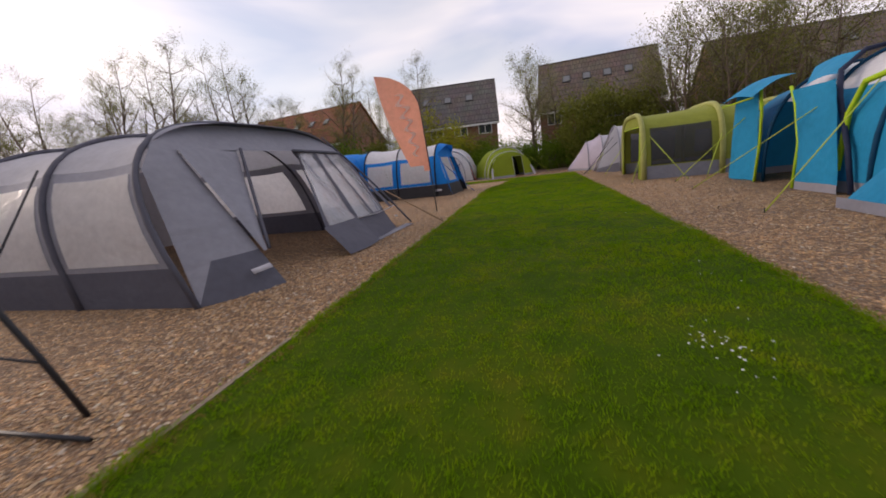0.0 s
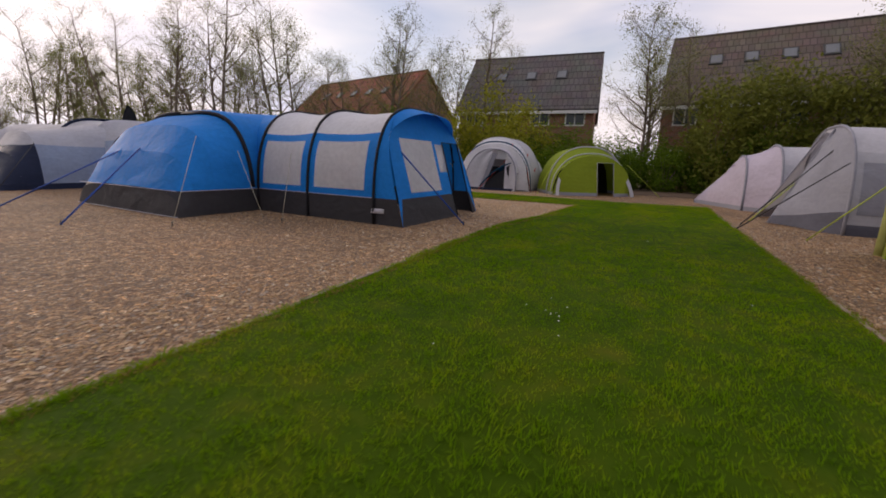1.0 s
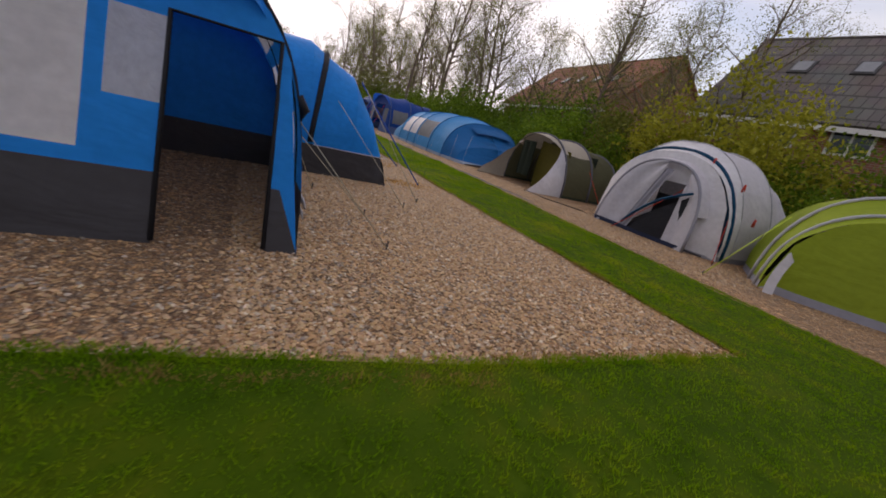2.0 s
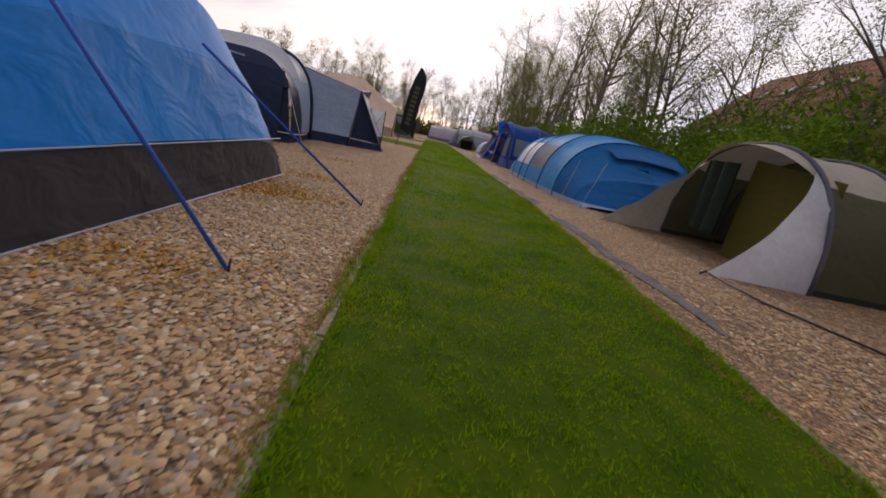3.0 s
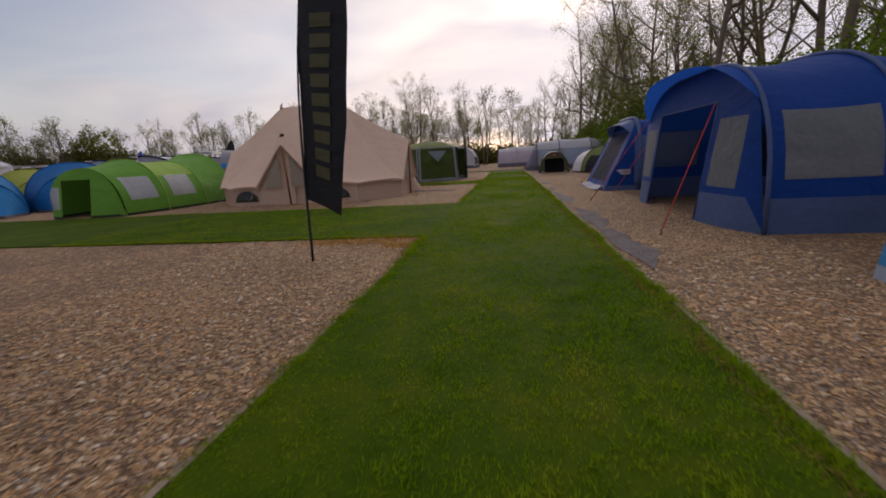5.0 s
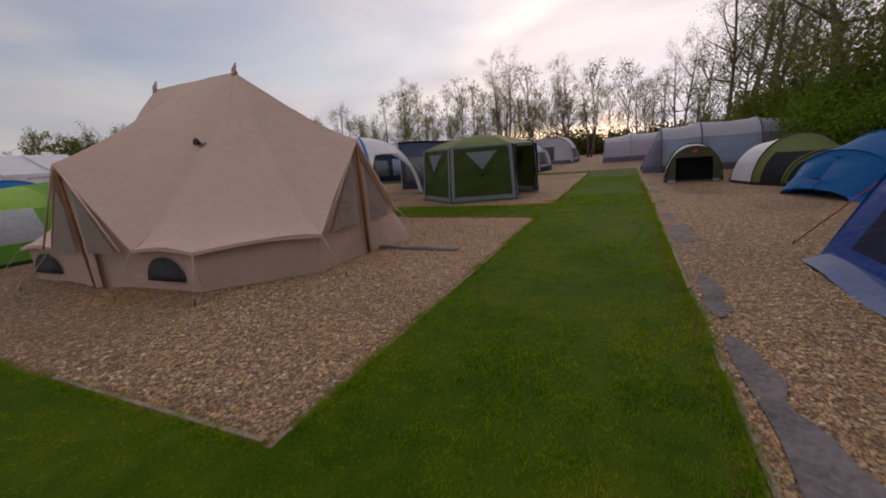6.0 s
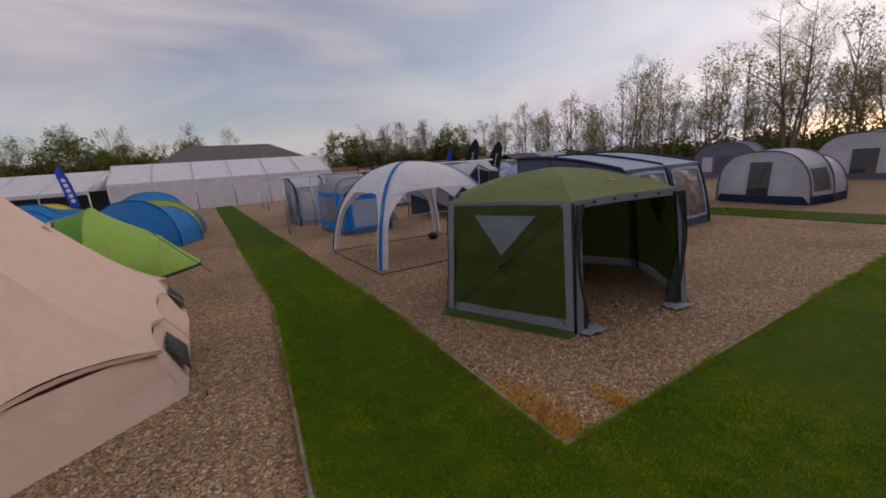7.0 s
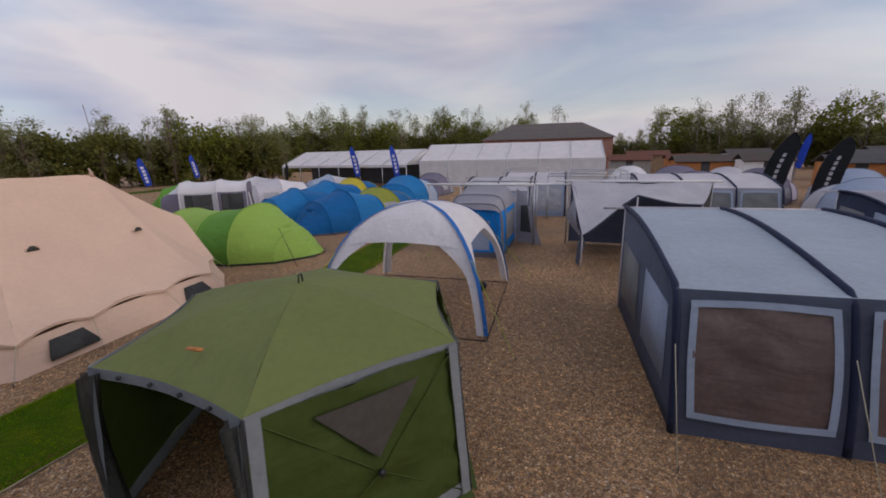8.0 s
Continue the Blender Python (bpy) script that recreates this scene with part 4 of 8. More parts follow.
def blue_family_tent():
    t = thing("family_tent", "bright blue inflatable family tent with charcoal mud walls and pale windows", "tent", None, "display tents")
    lo = Loft([(5.72, 7.18, 1.48, 2.06), (7.32, 7.18, 1.49, 2.08), (8.75, 7.18, 1.5, 2.1), (9.9, 7.2, 1.55, 2.1)], 0.64, 0.7, 0.03)
    seg = ("blue", "white_cloth", ("cream_pane", 0.6, 1.42, 0.16, 0.88), ("cream_pane", 0.6, 1.42, 0.16, 0.88))
    tunnel(t, lo, [seg, seg, ("blue", "blue", None, None)], 0.46, "charcoal", 1.58, "black_cloth", range(3), beam_r=0.028)
    end_wall(t, lo, 0, -0.62, "blue", 0.46, "charcoal", (7.72, 8.42, 1.5), [(6.2, 7.3, 0.55, 1.5, "cream_pane"), (7.4, 7.72, 0.9, 1.45, "film")], "black_cloth", True)
    part("front_hood", grid(lambda u, v: Vector((0, -0.34 * math.sin(math.pi * v) * u, -0.10 * u)) + lo.roof(0, 1.5, v), 3, 14, 0.02, (7.2, 7, 1)), "blue", t)
    po = Loft([(4.08, -10.7, 1.97, 0.48), (4.38, -10.7, 1.94, 1.15), (4.78, -10.7, 1.92, 1.68), (5.6, -10.7, 1.92, 2.06), (7.4, -10.7, 1.94, 2.14), (9.1, -10.7, 1.92, 2.06), (9.85, -10.7, 1.92, 1.7), (10.2, -10.7, 1.94, 1.15), (10.44, -10.7, 1.97, 0.48)], 0.5, 0.62, 0.008)
    # local y of the shape becomes world x, local x becomes -y
    spin = loft_parts(t, po, -90, "blue", 0.46, "charcoal", 4)
    for s, k in ((0, -1), (len(po.st) - 1, 1)):
        part("mud_wall", grid(lambda u, v: spin @ Vector((po.shape(s, math.pi * u).x, po.at(s)[0] + 0.06 * k * (1 - v), po.shape(s, math.pi * u).z * v)), 24, 3), "charcoal", t)
    for s0, s1, left in ((2.72, 2.98, False), (5.4, 5.08, False), (2.72, 2.98, True), (5.4, 5.08, True)):
        pts = []
        for k in range(13):
            f = k / 12
            s = s0 + (s1 - s0) * f
            a = math.pi / 2 * (1 - f) + po.angle(s, 0.46) * f
            pts.append(spin @ (po.shape(s, a if left else math.pi - a) + Vector((0, 0, 0.03))))
        part("air_beam", tube(pts, 0.045, 6), "black_cloth", t)
    rear = Loft([(12.4, 6.9, 1.75, 1.75), (13.9, 6.9, 1.65, 1.45), (14.7, 6.9, 1.6, 0.9), (15.05, 6.9, 1.55, 0.42)], 0.7, 0.75, 0.02)
    tunnel(t, rear, [("blue", "blue", None, None)] * 3, 0.4, "charcoal", 1.2, None)
    end_wall(t, rear, 3, 0.08, "charcoal", 0)
    part("hem", tube([(4.1, 8.70, 0.465), (5.6, 8.68, 0.465)], 0.006, 5), "grey_pale", t)
    part("hem", tube([(9.2, 8.68, 0.465), (10.4, 8.70, 0.465)], 0.006, 5), "grey_pale", t)
    for s, k in ((0, -1), (len(po.st) - 1, 1)):
        part("hem", tube([spin @ Vector((-10.7 + 1.9 * f, po.at(s)[0] + 0.01 * k, 0.465)) for f in (-1, 0, 1)], 0.006, 5), "grey_pale", t)
        part("hem", tube([spin @ Vector((-10.7 + 1.97 * f, po.at(s)[0] + 0.065 * k, 0.012)) for f in (-1, 0, 1)], 0.008, 5), "grey_pale", t)
    for k in range(2):
        part("logo", sheet([(8.70, 5.25 + 0.04 * k, 0.33 - 0.10 * k), (8.70, 5.56, 0.33 - 0.10 * k), (8.69, 5.56, 0.39 - 0.10 * k), (8.69, 5.25 + 0.04 * k, 0.39 - 0.10 * k)], 0.01), "grey_pale", t)
    # valve covers on the sleeves beside the lane
    for y in (5.72, 7.32, 8.75):
        q = lo.side((y - 5.72) / 1.6 if y < 7.4 else 2.0, False, 1.05)
        part("valve_cover", tube([q + Vector((0.0, -0.02, 0.10)), q + Vector((0.07, -0.03, 0.0)), q + Vector((0.03, 0.0, -0.10))], 0.05, 6, 0.03), "black_cloth", t)
    part("hem", tube([lo.side(k / 8, False, 0.46) + Vector((0.012, 0, 0)) for k in range(0, 17)], 0.006, 5), "grey_pale", t)
    part("hem", tube([lo.side(k / 8, False, 0.012) + Vector((0.02, 0, 0)) for k in range(0, 17)], 0.008, 5), "grey_pale", t)
    part("hem", tube([lo.side(k / 8, True, 0.46) - Vector((0.012, 0, 0)) for k in range(0, 17)], 0.006, 5), "grey_pale", t)
    part("logo", sheet([(5.66, 5.75, 0.2), (5.69, 5.5, 0.2), (5.71, 5.5, 0.28), (5.68, 5.75, 0.28)], 0.01), "grey_pale", t)
    for a, b, m in (((4.75, 9.2, 1.45), (3.5, 7.9, 0.02), "rope"), ((5.3, 8.8, 1.2), (4.9, 7.6, 0.02), "rope"), ((5.8, 7.85, 1.2), (4.8, 7.0, 0.02), "rope"), ((8.52, 7.32, 1.0), (9.55, 6.5, 0.02), "rope"), ((8.5, 5.75, 1.1), (9.5, 5.4, 0.02), "rope"), ((8.52, 7.35, 1.2), (9.1, 7.6, 0.02), "rope"), ((9.5, 8.8, 1.2), (10.3, 7.2, 0.02), "rope"), ((10.0, 9.2, 1.5), (10.7, 7.7, 0.02), "rope"), ((6.1, 5.7, 1.5), (6.6, 4.4, 0.02), "rope_blue"), ((4.42, 10.6, 1.2), (2.6, 9.2, 0.02), "rope_blue"), ((4.42, 11.4, 1.15), (2.5, 11.9, 0.02), "rope_blue"), ((10.0, 9.6, 1.6), (11.37, 9.34, 0.02), "rope_blue"), ((10.2, 11.2, 1.25), (11.7, 11.7, 0.02), "rope_blue")):
        rope(t, a, b, m, 0.013 if m == "rope_blue" else 0.005)
    return t


grey_tunnel_tent()
blue_family_tent()


def orange_flag():
    t = thing("feather_flag", "pale orange feather flag on a black pole in the gravel", "flag", None, "feather flags")
    across = Vector((-0.47, 0.88, 0))
    foot, top = Vector((0.4, 4.2, 0)), 3.38

    def edge(z):
        """The bent pole: nearly straight, then hooked over at the tip."""
        f = z / top
        return foot + across * (0.14 * f + 0.05 * f ** 3) + Vector((0, 0, z))

    def tip(k):
        a = k * math.pi * 0.5
        return edge(2.55) + across * 1.02 * (1 - math.cos(a)) + Vector((0, 0, 0.82 * math.sin(a)))

    pts = [edge(2.55 * k / 10) for k in range(10)] + [tip(k / 8) for k in range(9)]
    part("pole", tube(pts, 0.017, 6, 0.008), "dark_metal", t)

    def cloth(u, v):
        # v runs up the pole side, u towards the free edge
        o = edge(1.2 + 2.7 * v) if v < 0.5 else tip((v - 0.5) * 2)
        low, high = foot + across * 0.54 + Vector((0, 0, 1.2)), tip(1.0)
        i = low.lerp(high, v) + across * (0.10 * math.sin(math.pi * v))
        p = o.lerp(i, u)
        return p + Vector((0.05, 0.03, 0)) * math.sin(5 * v + 3 * u) * 0.6

    part("banner", grid(cloth, 8, 30), "orange_flag", t)
    part("tail", grid(lambda u, v: cloth(0.3 * u, 0) + Vector((0, 0, -0.14 * v)), 3, 2), "orange_flag", t)
    side = across.cross(Vector((0, 0, 1))) * 0.03
    for k in range(5):
        for sg in (-1, 1):
            v0 = 0.10 + 0.125 * k
            part("mark", grid(lambda u, v: cloth(0.40 + 0.13 * u + 0.12 * math.sin(6.3 * v), v0 + 0.115 * v) + side * sg, 3, 8), "flag_mark", t)


orange_flag()


def teal_tent():
    t = thing("poled_tent", "teal blue family tent with lime trims and an open porch", "tent", pose(0, 0, 0, 0, 0, 90), "display tents")
    # axis along -x: local x is world y, local y is world -x
    lo = Loft([(-2.3, -5.0, 1.75, 2.0), (-0.8, -5.0, 1.85, 2.2), (0.9, -5.0, 1.9, 2.25), (2.4, -5.0, 1.9, 2.25), (4.6, -5.0, 1.9, 2.2), (6.6, -5.0, 1.7, 1.6)], 0.7, 0.72, 0.03)
    tunnel(t, lo, [("teal", "teal", None, None), ("teal", "white_cloth", None, "open"), ("teal", "white_cloth", None, None), ("teal", "white_cloth", None, ("film", 0.7, 1.4, 0.2, 0.8)), ("teal", "teal", None, None)], 0.18, "grey_mid", 1.62, "teal_dark", (1, 2, 3), beam_r=0.035)
    end_wall(t, lo, 0, -0.3, "teal", 0.18, "grey_mid")
    part("inner_wall", grid(lambda u, v: (-4.4 + 0.03 * math.sin(9 * u), -1.2 + 2.4 * u, 1.75 * v), 8, 6), "teal", t)
    part("canopy", grid(lambda u, v: (-3.55 + 0.75 * v, -2.35 + 1.75 * u, 2.12 + 0.10 * math.sin(math.pi * u) - 0.34 * v * v), 10, 6), "teal", t)
    part("front_flap", grid(lambda u, v: (-3.0 - 0.12 * v + 0.05 * math.sin(7 * u), -2.25 + (1.45 - 0.22 * v * v) * u, 0.02 + 1.95 * v), 12, 10), "teal", t)
    part("door_trim", tube([(-2.97, -0.80, 0.02), (-3.05, -0.82, 0.8), (-3.1, -0.90, 1.5), (-3.12, -1.02, 1.95)], 0.03, 6), "lime_bright", t)
    part("door_trim", tube([(-2.85, -2.3, 1.75), (-2.78, -1.6, 1.74), (-2.85, -0.7, 1.78)], 0.02, 6), "lime_bright", t)
    part("window_trim", tube([(-3.02, 1.8, 0.35), (-3.14, 1.75, 1.2), (-3.2, 1.95, 1.62), (-3.3, 2.6, 1.75), (-3.4, 3.8, 1.8)], 0.045, 6), "lime_bright", t)
    part("door_flap", grid(lambda u, v: (-3.05 + 0.15 * (1 - v) + 0.03 * math.sin(6 * u), 0.9 + (1.15 - 0.5 * v) * u - 0.55 * v * v * (1 - u), 0.14 + 1.6 * v), 8, 10), "teal", t)
    part("flap_foot", grid(lambda u, v: (-2.89 + 0.03 * math.sin(6 * u), 0.9 + 1.15 * u, 0.01 + 0.14 * v), 6, 2), "grey_mid", t)
    part("porch_arch", tube([(-4.6, 0.75, 2.3), (-3.8, 0.85, 2.2), (-3.35, 1.1, 1.9), (-3.15, 1.5, 1.45), (-3.05, 1.95, 0.7), (-3.0, 2.2, 0.02)], 0.04, 8), "navy", t)
    part("arch_panel", grid(lambda u, v: Vector((-3.8, 0.85, 2.2)).lerp(Vector((-3.3, 1.15, 1.85)), u).lerp(Vector((-3.7, -0.3, 2.16)).lerp(Vector((-3.2, 0.45, 1.78)), u), v) + Vector((0, 0, 0.05 * math.sin(math.pi * v))), 6, 8), "teal", t)
    part("door_trim", tube([(-2.87, 0.9, 0.02), (-2.97, 0.82, 0.8), (-3.04, 0.5, 1.5), (-3.1, 0.2, 1.82)], 0.03, 6), "lime_bright", t)
    # low porch nearest the lawn
    part("porch_panel", grid(lambda u, v: (-2.3 - 0.7 * v * (0.3 + 0.7 * u), 3.2 + 1.5 * u, 0.02 + (0.22 + 1.55 * u) * v), 8, 8), "teal", t)
    part("porch_skirt", grid(lambda u, v: (-2.28, 3.2 + 1.5 * u, 0.01 + 0.14 * v), 6, 2), "grey_mid", t)
    part("porch_panel", grid(lambda u, v: (-2.3 - 0.7 * v - 0.7 * u * (1 - v), 4.7, 0.02 + 1.75 * v), 6, 8), "teal", t)
    for a, b in (((-3.15, 1.35, 1.5), (-1.7, -0.5, 0.02)), ((-3.1, 2.4, 1.6), (-1.5, 3.2, 0.02)), ((-3.15, -1.6, 1.5), (-1.9, -2.6, 0.02)), ((-3.1, 3.5, 1.6), (-1.7, 5.0, 0.02))):
        rope(t, a, b, "rope_lime", 0.009)
    return t


def lime_awning():
    t = thing("shelter_tent", "lime green porch tent with grey beams and dark mesh side windows", "tent", pose(6.05, 0, 0, 0, 0, 180), "display tents")
    lo = Loft([(1.42, 0, 1.85, 1.98), (3.5, 0, 1.9, 2.05), (5.4, 0, 1.85, 1.95), (6.6, 0, 1.5, 1.0)], 0.46, 0.5, 0.02)
    win = ("gauze_dark", 0.45, 1.52, 0.12, 0.86)
    tunnel(t, lo, [("lime", "lime", win, win), ("lime", "lime", ("gauze_grey", 0.6, 1.4, 0.2, 0.8), ("gauze_grey", 0.6, 1.4, 0.2, 0.8)), ("lime", "lime", None, None)], 0.4, "grey_mid", 1.62, "lime_pale", (0, 1, 2), beam_r=0.08)
    end_wall(t, lo, 0, -0.12, "lime", 0, "grey_mid", (-1.5, 1.5, 1.62), (), "lime_bright")
    end_wall(t, lo, 1.9, 0.0, "olive_yellow", 0.4, "grey_mid")
    for a, b in (((1.85, 1.5, 1.2), (2.9, 0.9, 0.02)), ((1.85, 1.6, 1.3), (3.1, 2.3, 0.02)), ((-1.85, 1.5, 1.2), (-2.7, 0.8, 0.02)), ((1.9, 3.5, 1.2), (3.2, 2.7, 0.02))):
        rope(t, a, b, "rope_lime", 0.01)
    return t


def grey_row():
    t = thing("tunnel_tent", "pale grey tunnel tent with an arched dark porch", "tent", pose(11.85, 0, 0, 0, 0, 180), "display tents")
    lo = Loft([(0.95, 0, 1.75, 0.3), (1.6, 0, 1.75, 2.05), (3.2, 0, 1.75, 2.1), (5.0, 0, 1.7, 2.0), (6.2, 0, 1.2, 0.6)], 0.72, 0.75, 0.03)
    lo2 = Loft(lo.st[1:], 0.72, 0.75, 0.03)
    tunnel(t, lo2, [("grey_light", "grey_pale", ("grey_mid", 0.4, 1.3, 0.1, 0.9), ("grey_mid", 0.4, 1.3, 0.1, 0.9)), ("grey_mid", "grey_light", None, None), ("grey_mid", "grey_mid", None, None)], 0.2, "grey_dark", 1.5, "grey_mid", (0, 1))
    end_wall(t, lo2, 0.9, 0.0, "grey_mid", 0.25, "grey_dark", None, [(-0.7, 0.6, 1.05, 1.5, "haze_blue")])
    for sg, mat, foot in ((-1, "grey_pale", -0.72), (1, "grey_mid", 0.62)):
        def drape(u, v):
            a = math.pi / 2 * v
            p = lo2.shape(0, a if sg < 0 else math.pi - a)
            q = Vector((foot * (1 - v) + 0.28 * sg * v, 0.72 + 0.82 * v, 0.02 + 1.98 * v))
            return p.lerp(q, u) + Vector((0, -0.05 * math.sin(7 * u) * (1 - v), -0.06 * math.sin(math.pi * u) * v))

        part("porch_flap", grid(drape, 12, 14, 0, None, 0.03), mat, t)
        part("flap_edge", tube([drape(1, v / 10) for v in range(11)], 0.018, 5), "grey_mid", t)
        part("mud_wall", grid(lambda u, v: drape(u, 0.08 * v) + Vector((0, -0.012, 0)), 10, 2), "grey_dark", t)
    rope(t, (1.7, 1.5, 1.3), (2.3, -0.05, 0.02), "rope_dark", 0.012)
    rope(t, (0.8, 1.5, 1.6), (1.5, 0.1, 0.02), "rope_dark", 0.012)
    rope(t, (0.2, 1.5, 1.4), (0.9, 0.3, 0.02), "rope_lime", 0.01)
    a = thing("tunnel_tent", "lilac grey tunnel tent with a sloping pale porch", "tent", pose(15.5, 0, 0, 0, 0, 180), "display tents")
    lo = Loft([(-0.45, -1.3, 0.35, 0.08), (0.6, -0.3, 1.45, 1.55), (1.3, 0, 1.7, 1.85), (3.0, 0, 1.7, 1.85), (4.8, 0, 1.4, 1.2)], 0.8, 0.8, 0.03)
    tunnel(a, lo, [("lilac", "lilac", None, None), ("lilac", "lilac", ("grey_light", 0.3, 1.2, 0.2, 0.9), None), ("grey_light", "grey_pale", None, None), ("grey_light", "grey_light", None, None)], 0.12, "grey_mid", 1.3, "grey_mid", (1, 2), beam_r=0.03)


def green_dome():
    ang = math.degrees(math.atan2(0.55, 0.83)) - 90
    t = thing("dome_tent", "lime green dome tent with a dark open door and grey edges", "tent", pose(16.75, 3.9, 0, 0, 0, ang), "display tents")
    lo = Loft([(0.0, 0, 1.55, 1.5), (0.6, 0, 1.58, 1.85), (1.8, 0, 1.55, 1.85), (3.0, 0, 1.3, 1.3), (3.8, 0, 0.9, 0.3)], 0.85, 0.9, 0.02)
    tunnel(t, lo, [("green_dome", "green_dome", None, None)] * 4, 0.12, "grey_mid", 1.1, "grey_light", (0.3, 1), beam_r=0.03)
    end_wall(t, lo, 0, -0.35, "green_dome", 0.12, "grey_mid", (0.1, 0.75, 1.25), (), "grey_light")
    # black wall inside stands for the dark seen through the open door
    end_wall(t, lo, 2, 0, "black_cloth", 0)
    part("side_panel", grid(lambda u, v: (1.54 - 0.14 * u - 0.55 * v * v, -0.38 + 0.55 * v + 0.02 * u, 1.28 * v), 3, 8), "grey_light", t)
    part("side_panel", grid(lambda u, v: (-1.54 + 0.14 * u + 0.55 * v * v, -0.38 + 0.55 * v + 0.02 * u, 1.28 * v), 3, 8), "grey_light", t)
    rope(t, (-1.5, 0.3, 1.2), (-2.4, -0.7, 0.02), "rope_lime", 0.008)
    rope(t, (1.5, 0.3, 1.2), (2.4, -0.7, 0.02), "rope_lime", 0.008)


teal_tent()
lime_awning()
grey_row()
green_dome()

# ---- tents along the hedge ----


def white_dome():
    t = thing("dome_tent", "white and grey dome tent with open door and blue bedroom", "tent", pose(0, 8.05, 0, 0, 0, -90), "display tents")
    # local y is world x, local x is world -y
    lo = Loft([(16.75, 0, 1.66, 1.95), (17.15, 0, 1.66, 2.25), (18.3, 0, 1.66, 2.25), (19.5, 0, 1.5, 1.85), (20.4, 0, 1.1, 1.0), (20.8, 0, 0.7, 0.2)], 0.85, 0.88, 0.015)
    tunnel(t, lo, [("white_cloth", "white_cloth", None, None), ("grey_pale", "grey_pale", None, None), ("grey_pale", "grey_pale", None, None), ("teal_dark", "teal_dark", None, None), ("teal_dark", "teal_dark", None, None)], 0.1, "grey_mid", 1.45, "grey_light", (1, 2), beam_r=0.012)
    end_wall(t, lo, 0, -0.3, "white_cloth", 0.06, "grey_mid", (-0.45, 0.75, 1.3), (), None)
    part("piping", tube([lo.shape(0.35, math.pi * k / 24) + Vector((0, 0, 0.015)) for k in range(25)], 0.04, 6), "teal_dark", t)

    def arch(k, r=1.0):
        """The inner porch arch in front of the white shell."""
        a = math.pi * k
        return Vector((0.05 - 1.2 * r * math.copysign(abs(math.cos(a)) ** 0.8, math.cos(a)), 16.22 + 0.32 * math.sin(a), 1.72 * r * math.sin(a) ** 0.85))

    part("porch_arch", tube([arch(k / 24) for k in range(25)], 0.032, 6), "grey_mid", t)
    part("porch_roof", grid(lambda u, v: arch(0.12 + 0.76 * v) * (1 - u) + Vector((arch(0.12 + 0.76 * v).x * 1.1, 16.75, arch(0.12 + 0.76 * v).z * 1.05)) * u, 4, 18), "grey_pale", t)
    # sheer grey side of the porch, with folds by the door
    part("porch_panel", grid(lambda u, v: arch(0.5 * v ** 1.1).lerp(Vector((-0.42 + 0.5 * v, 16.28 + 0.2 * v, 0.03 + 1.62 * v)), u) + Vector((0, -0.03 * math.sin(9 * u), 0)), 10, 12), "grey_light", t)
    part("door_curtain", grid(lambda u, v: (-0.42 + 0.22 * u + 0.5 * v, 16.24 + 0.2 * v + 0.04 * math.sin(12 * u), 0.05 + 1.5 * v), 6, 8), "grey_mid", t)
    # this black sheet across the mouth stands in for the dark interior
    part("door_flap", grid(lambda u, v: (-0.38 + 1.35 * u, 16.27 + 0.1 * v - 0.04 * math.sin(5 * u), 0.04 + (0.12 + 1.0 * u) * v), 8, 8), "black_cloth", t)
    part("mouth_edge", tube([(-0.38 + 1.35 * k / 10, 16.24 - 0.04 * math.sin(0.5 * k), 0.16 + 0.10 * k + 0.16 * math.sin(math.pi * k / 10)) for k in range(11)], 0.03, 6), "teal_dark", t)
    part("door_panel", grid(lambda u, v: arch(1 - 0.36 * v ** 1.1).lerp(Vector((0.72 - 0.05 * v, 16.26 + 0.16 * v, 0.03 + 1.2 * v)), u) + Vector((0, -0.03 * math.sin(7 * u), 0)), 10, 12), "grey_pale", t)
    part("porch_skirt", grid(lambda u, v: (-1.15 + 2.3 * u, 16.2 + 0.02 * math.sin(9 * u), 0.01 + 0.09 * v), 10, 2), "navy", t)
    part("inner_tent", grid(lambda u, v: (-0.1 + 1.3 * u, 17.6 + 0.2 * math.sin(3 * v), 0.05 + 1.35 * v * (1 - 0.35 * (1 - u))), 6, 6), "teal_dark", t)
    # black sheet added at the back to paint the inside dark
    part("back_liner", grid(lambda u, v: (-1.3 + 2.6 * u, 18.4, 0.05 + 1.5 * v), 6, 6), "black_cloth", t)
    part("window_pane", grid(lambda u, v: (-0.5 + 1.1 * u, 17.3, 1.0 + 0.65 * v), 4, 4), "film", t)
    for sx, s, z in ((False, 1.0, 1.5), (False, 1.4, 0.9), (True, 0.6, 1.6), (False, 0.3, 1.9)):
        k = lo.side(s, sx, z)
        d = 0.03 if not sx else -0.03
        part("logo_patch", sheet([k + Vector((d, -0.06, -0.08)), k + Vector((d, 0.06, -0.08)), k + Vector((d, 0.03, 0.08)), k + Vector((d, -0.03, 0.08))], 0.012), "red_cord", t)
    rope(t, (0.6, 16.7, 1.3), (-0.3, 15.9, 0.02), "red_cord", 0.008)
    rope(t, (1.3, 17.2, 1.2), (1.9, 16.2, 0.02), "red_cord", 0.008)
    part("ground_strap", tube([(-1.5, 16.55, 0.03), (-0.3, 16.35, 0.03), (1.5, 16.5, 0.03)], 0.015, 5), "dark_metal", t)


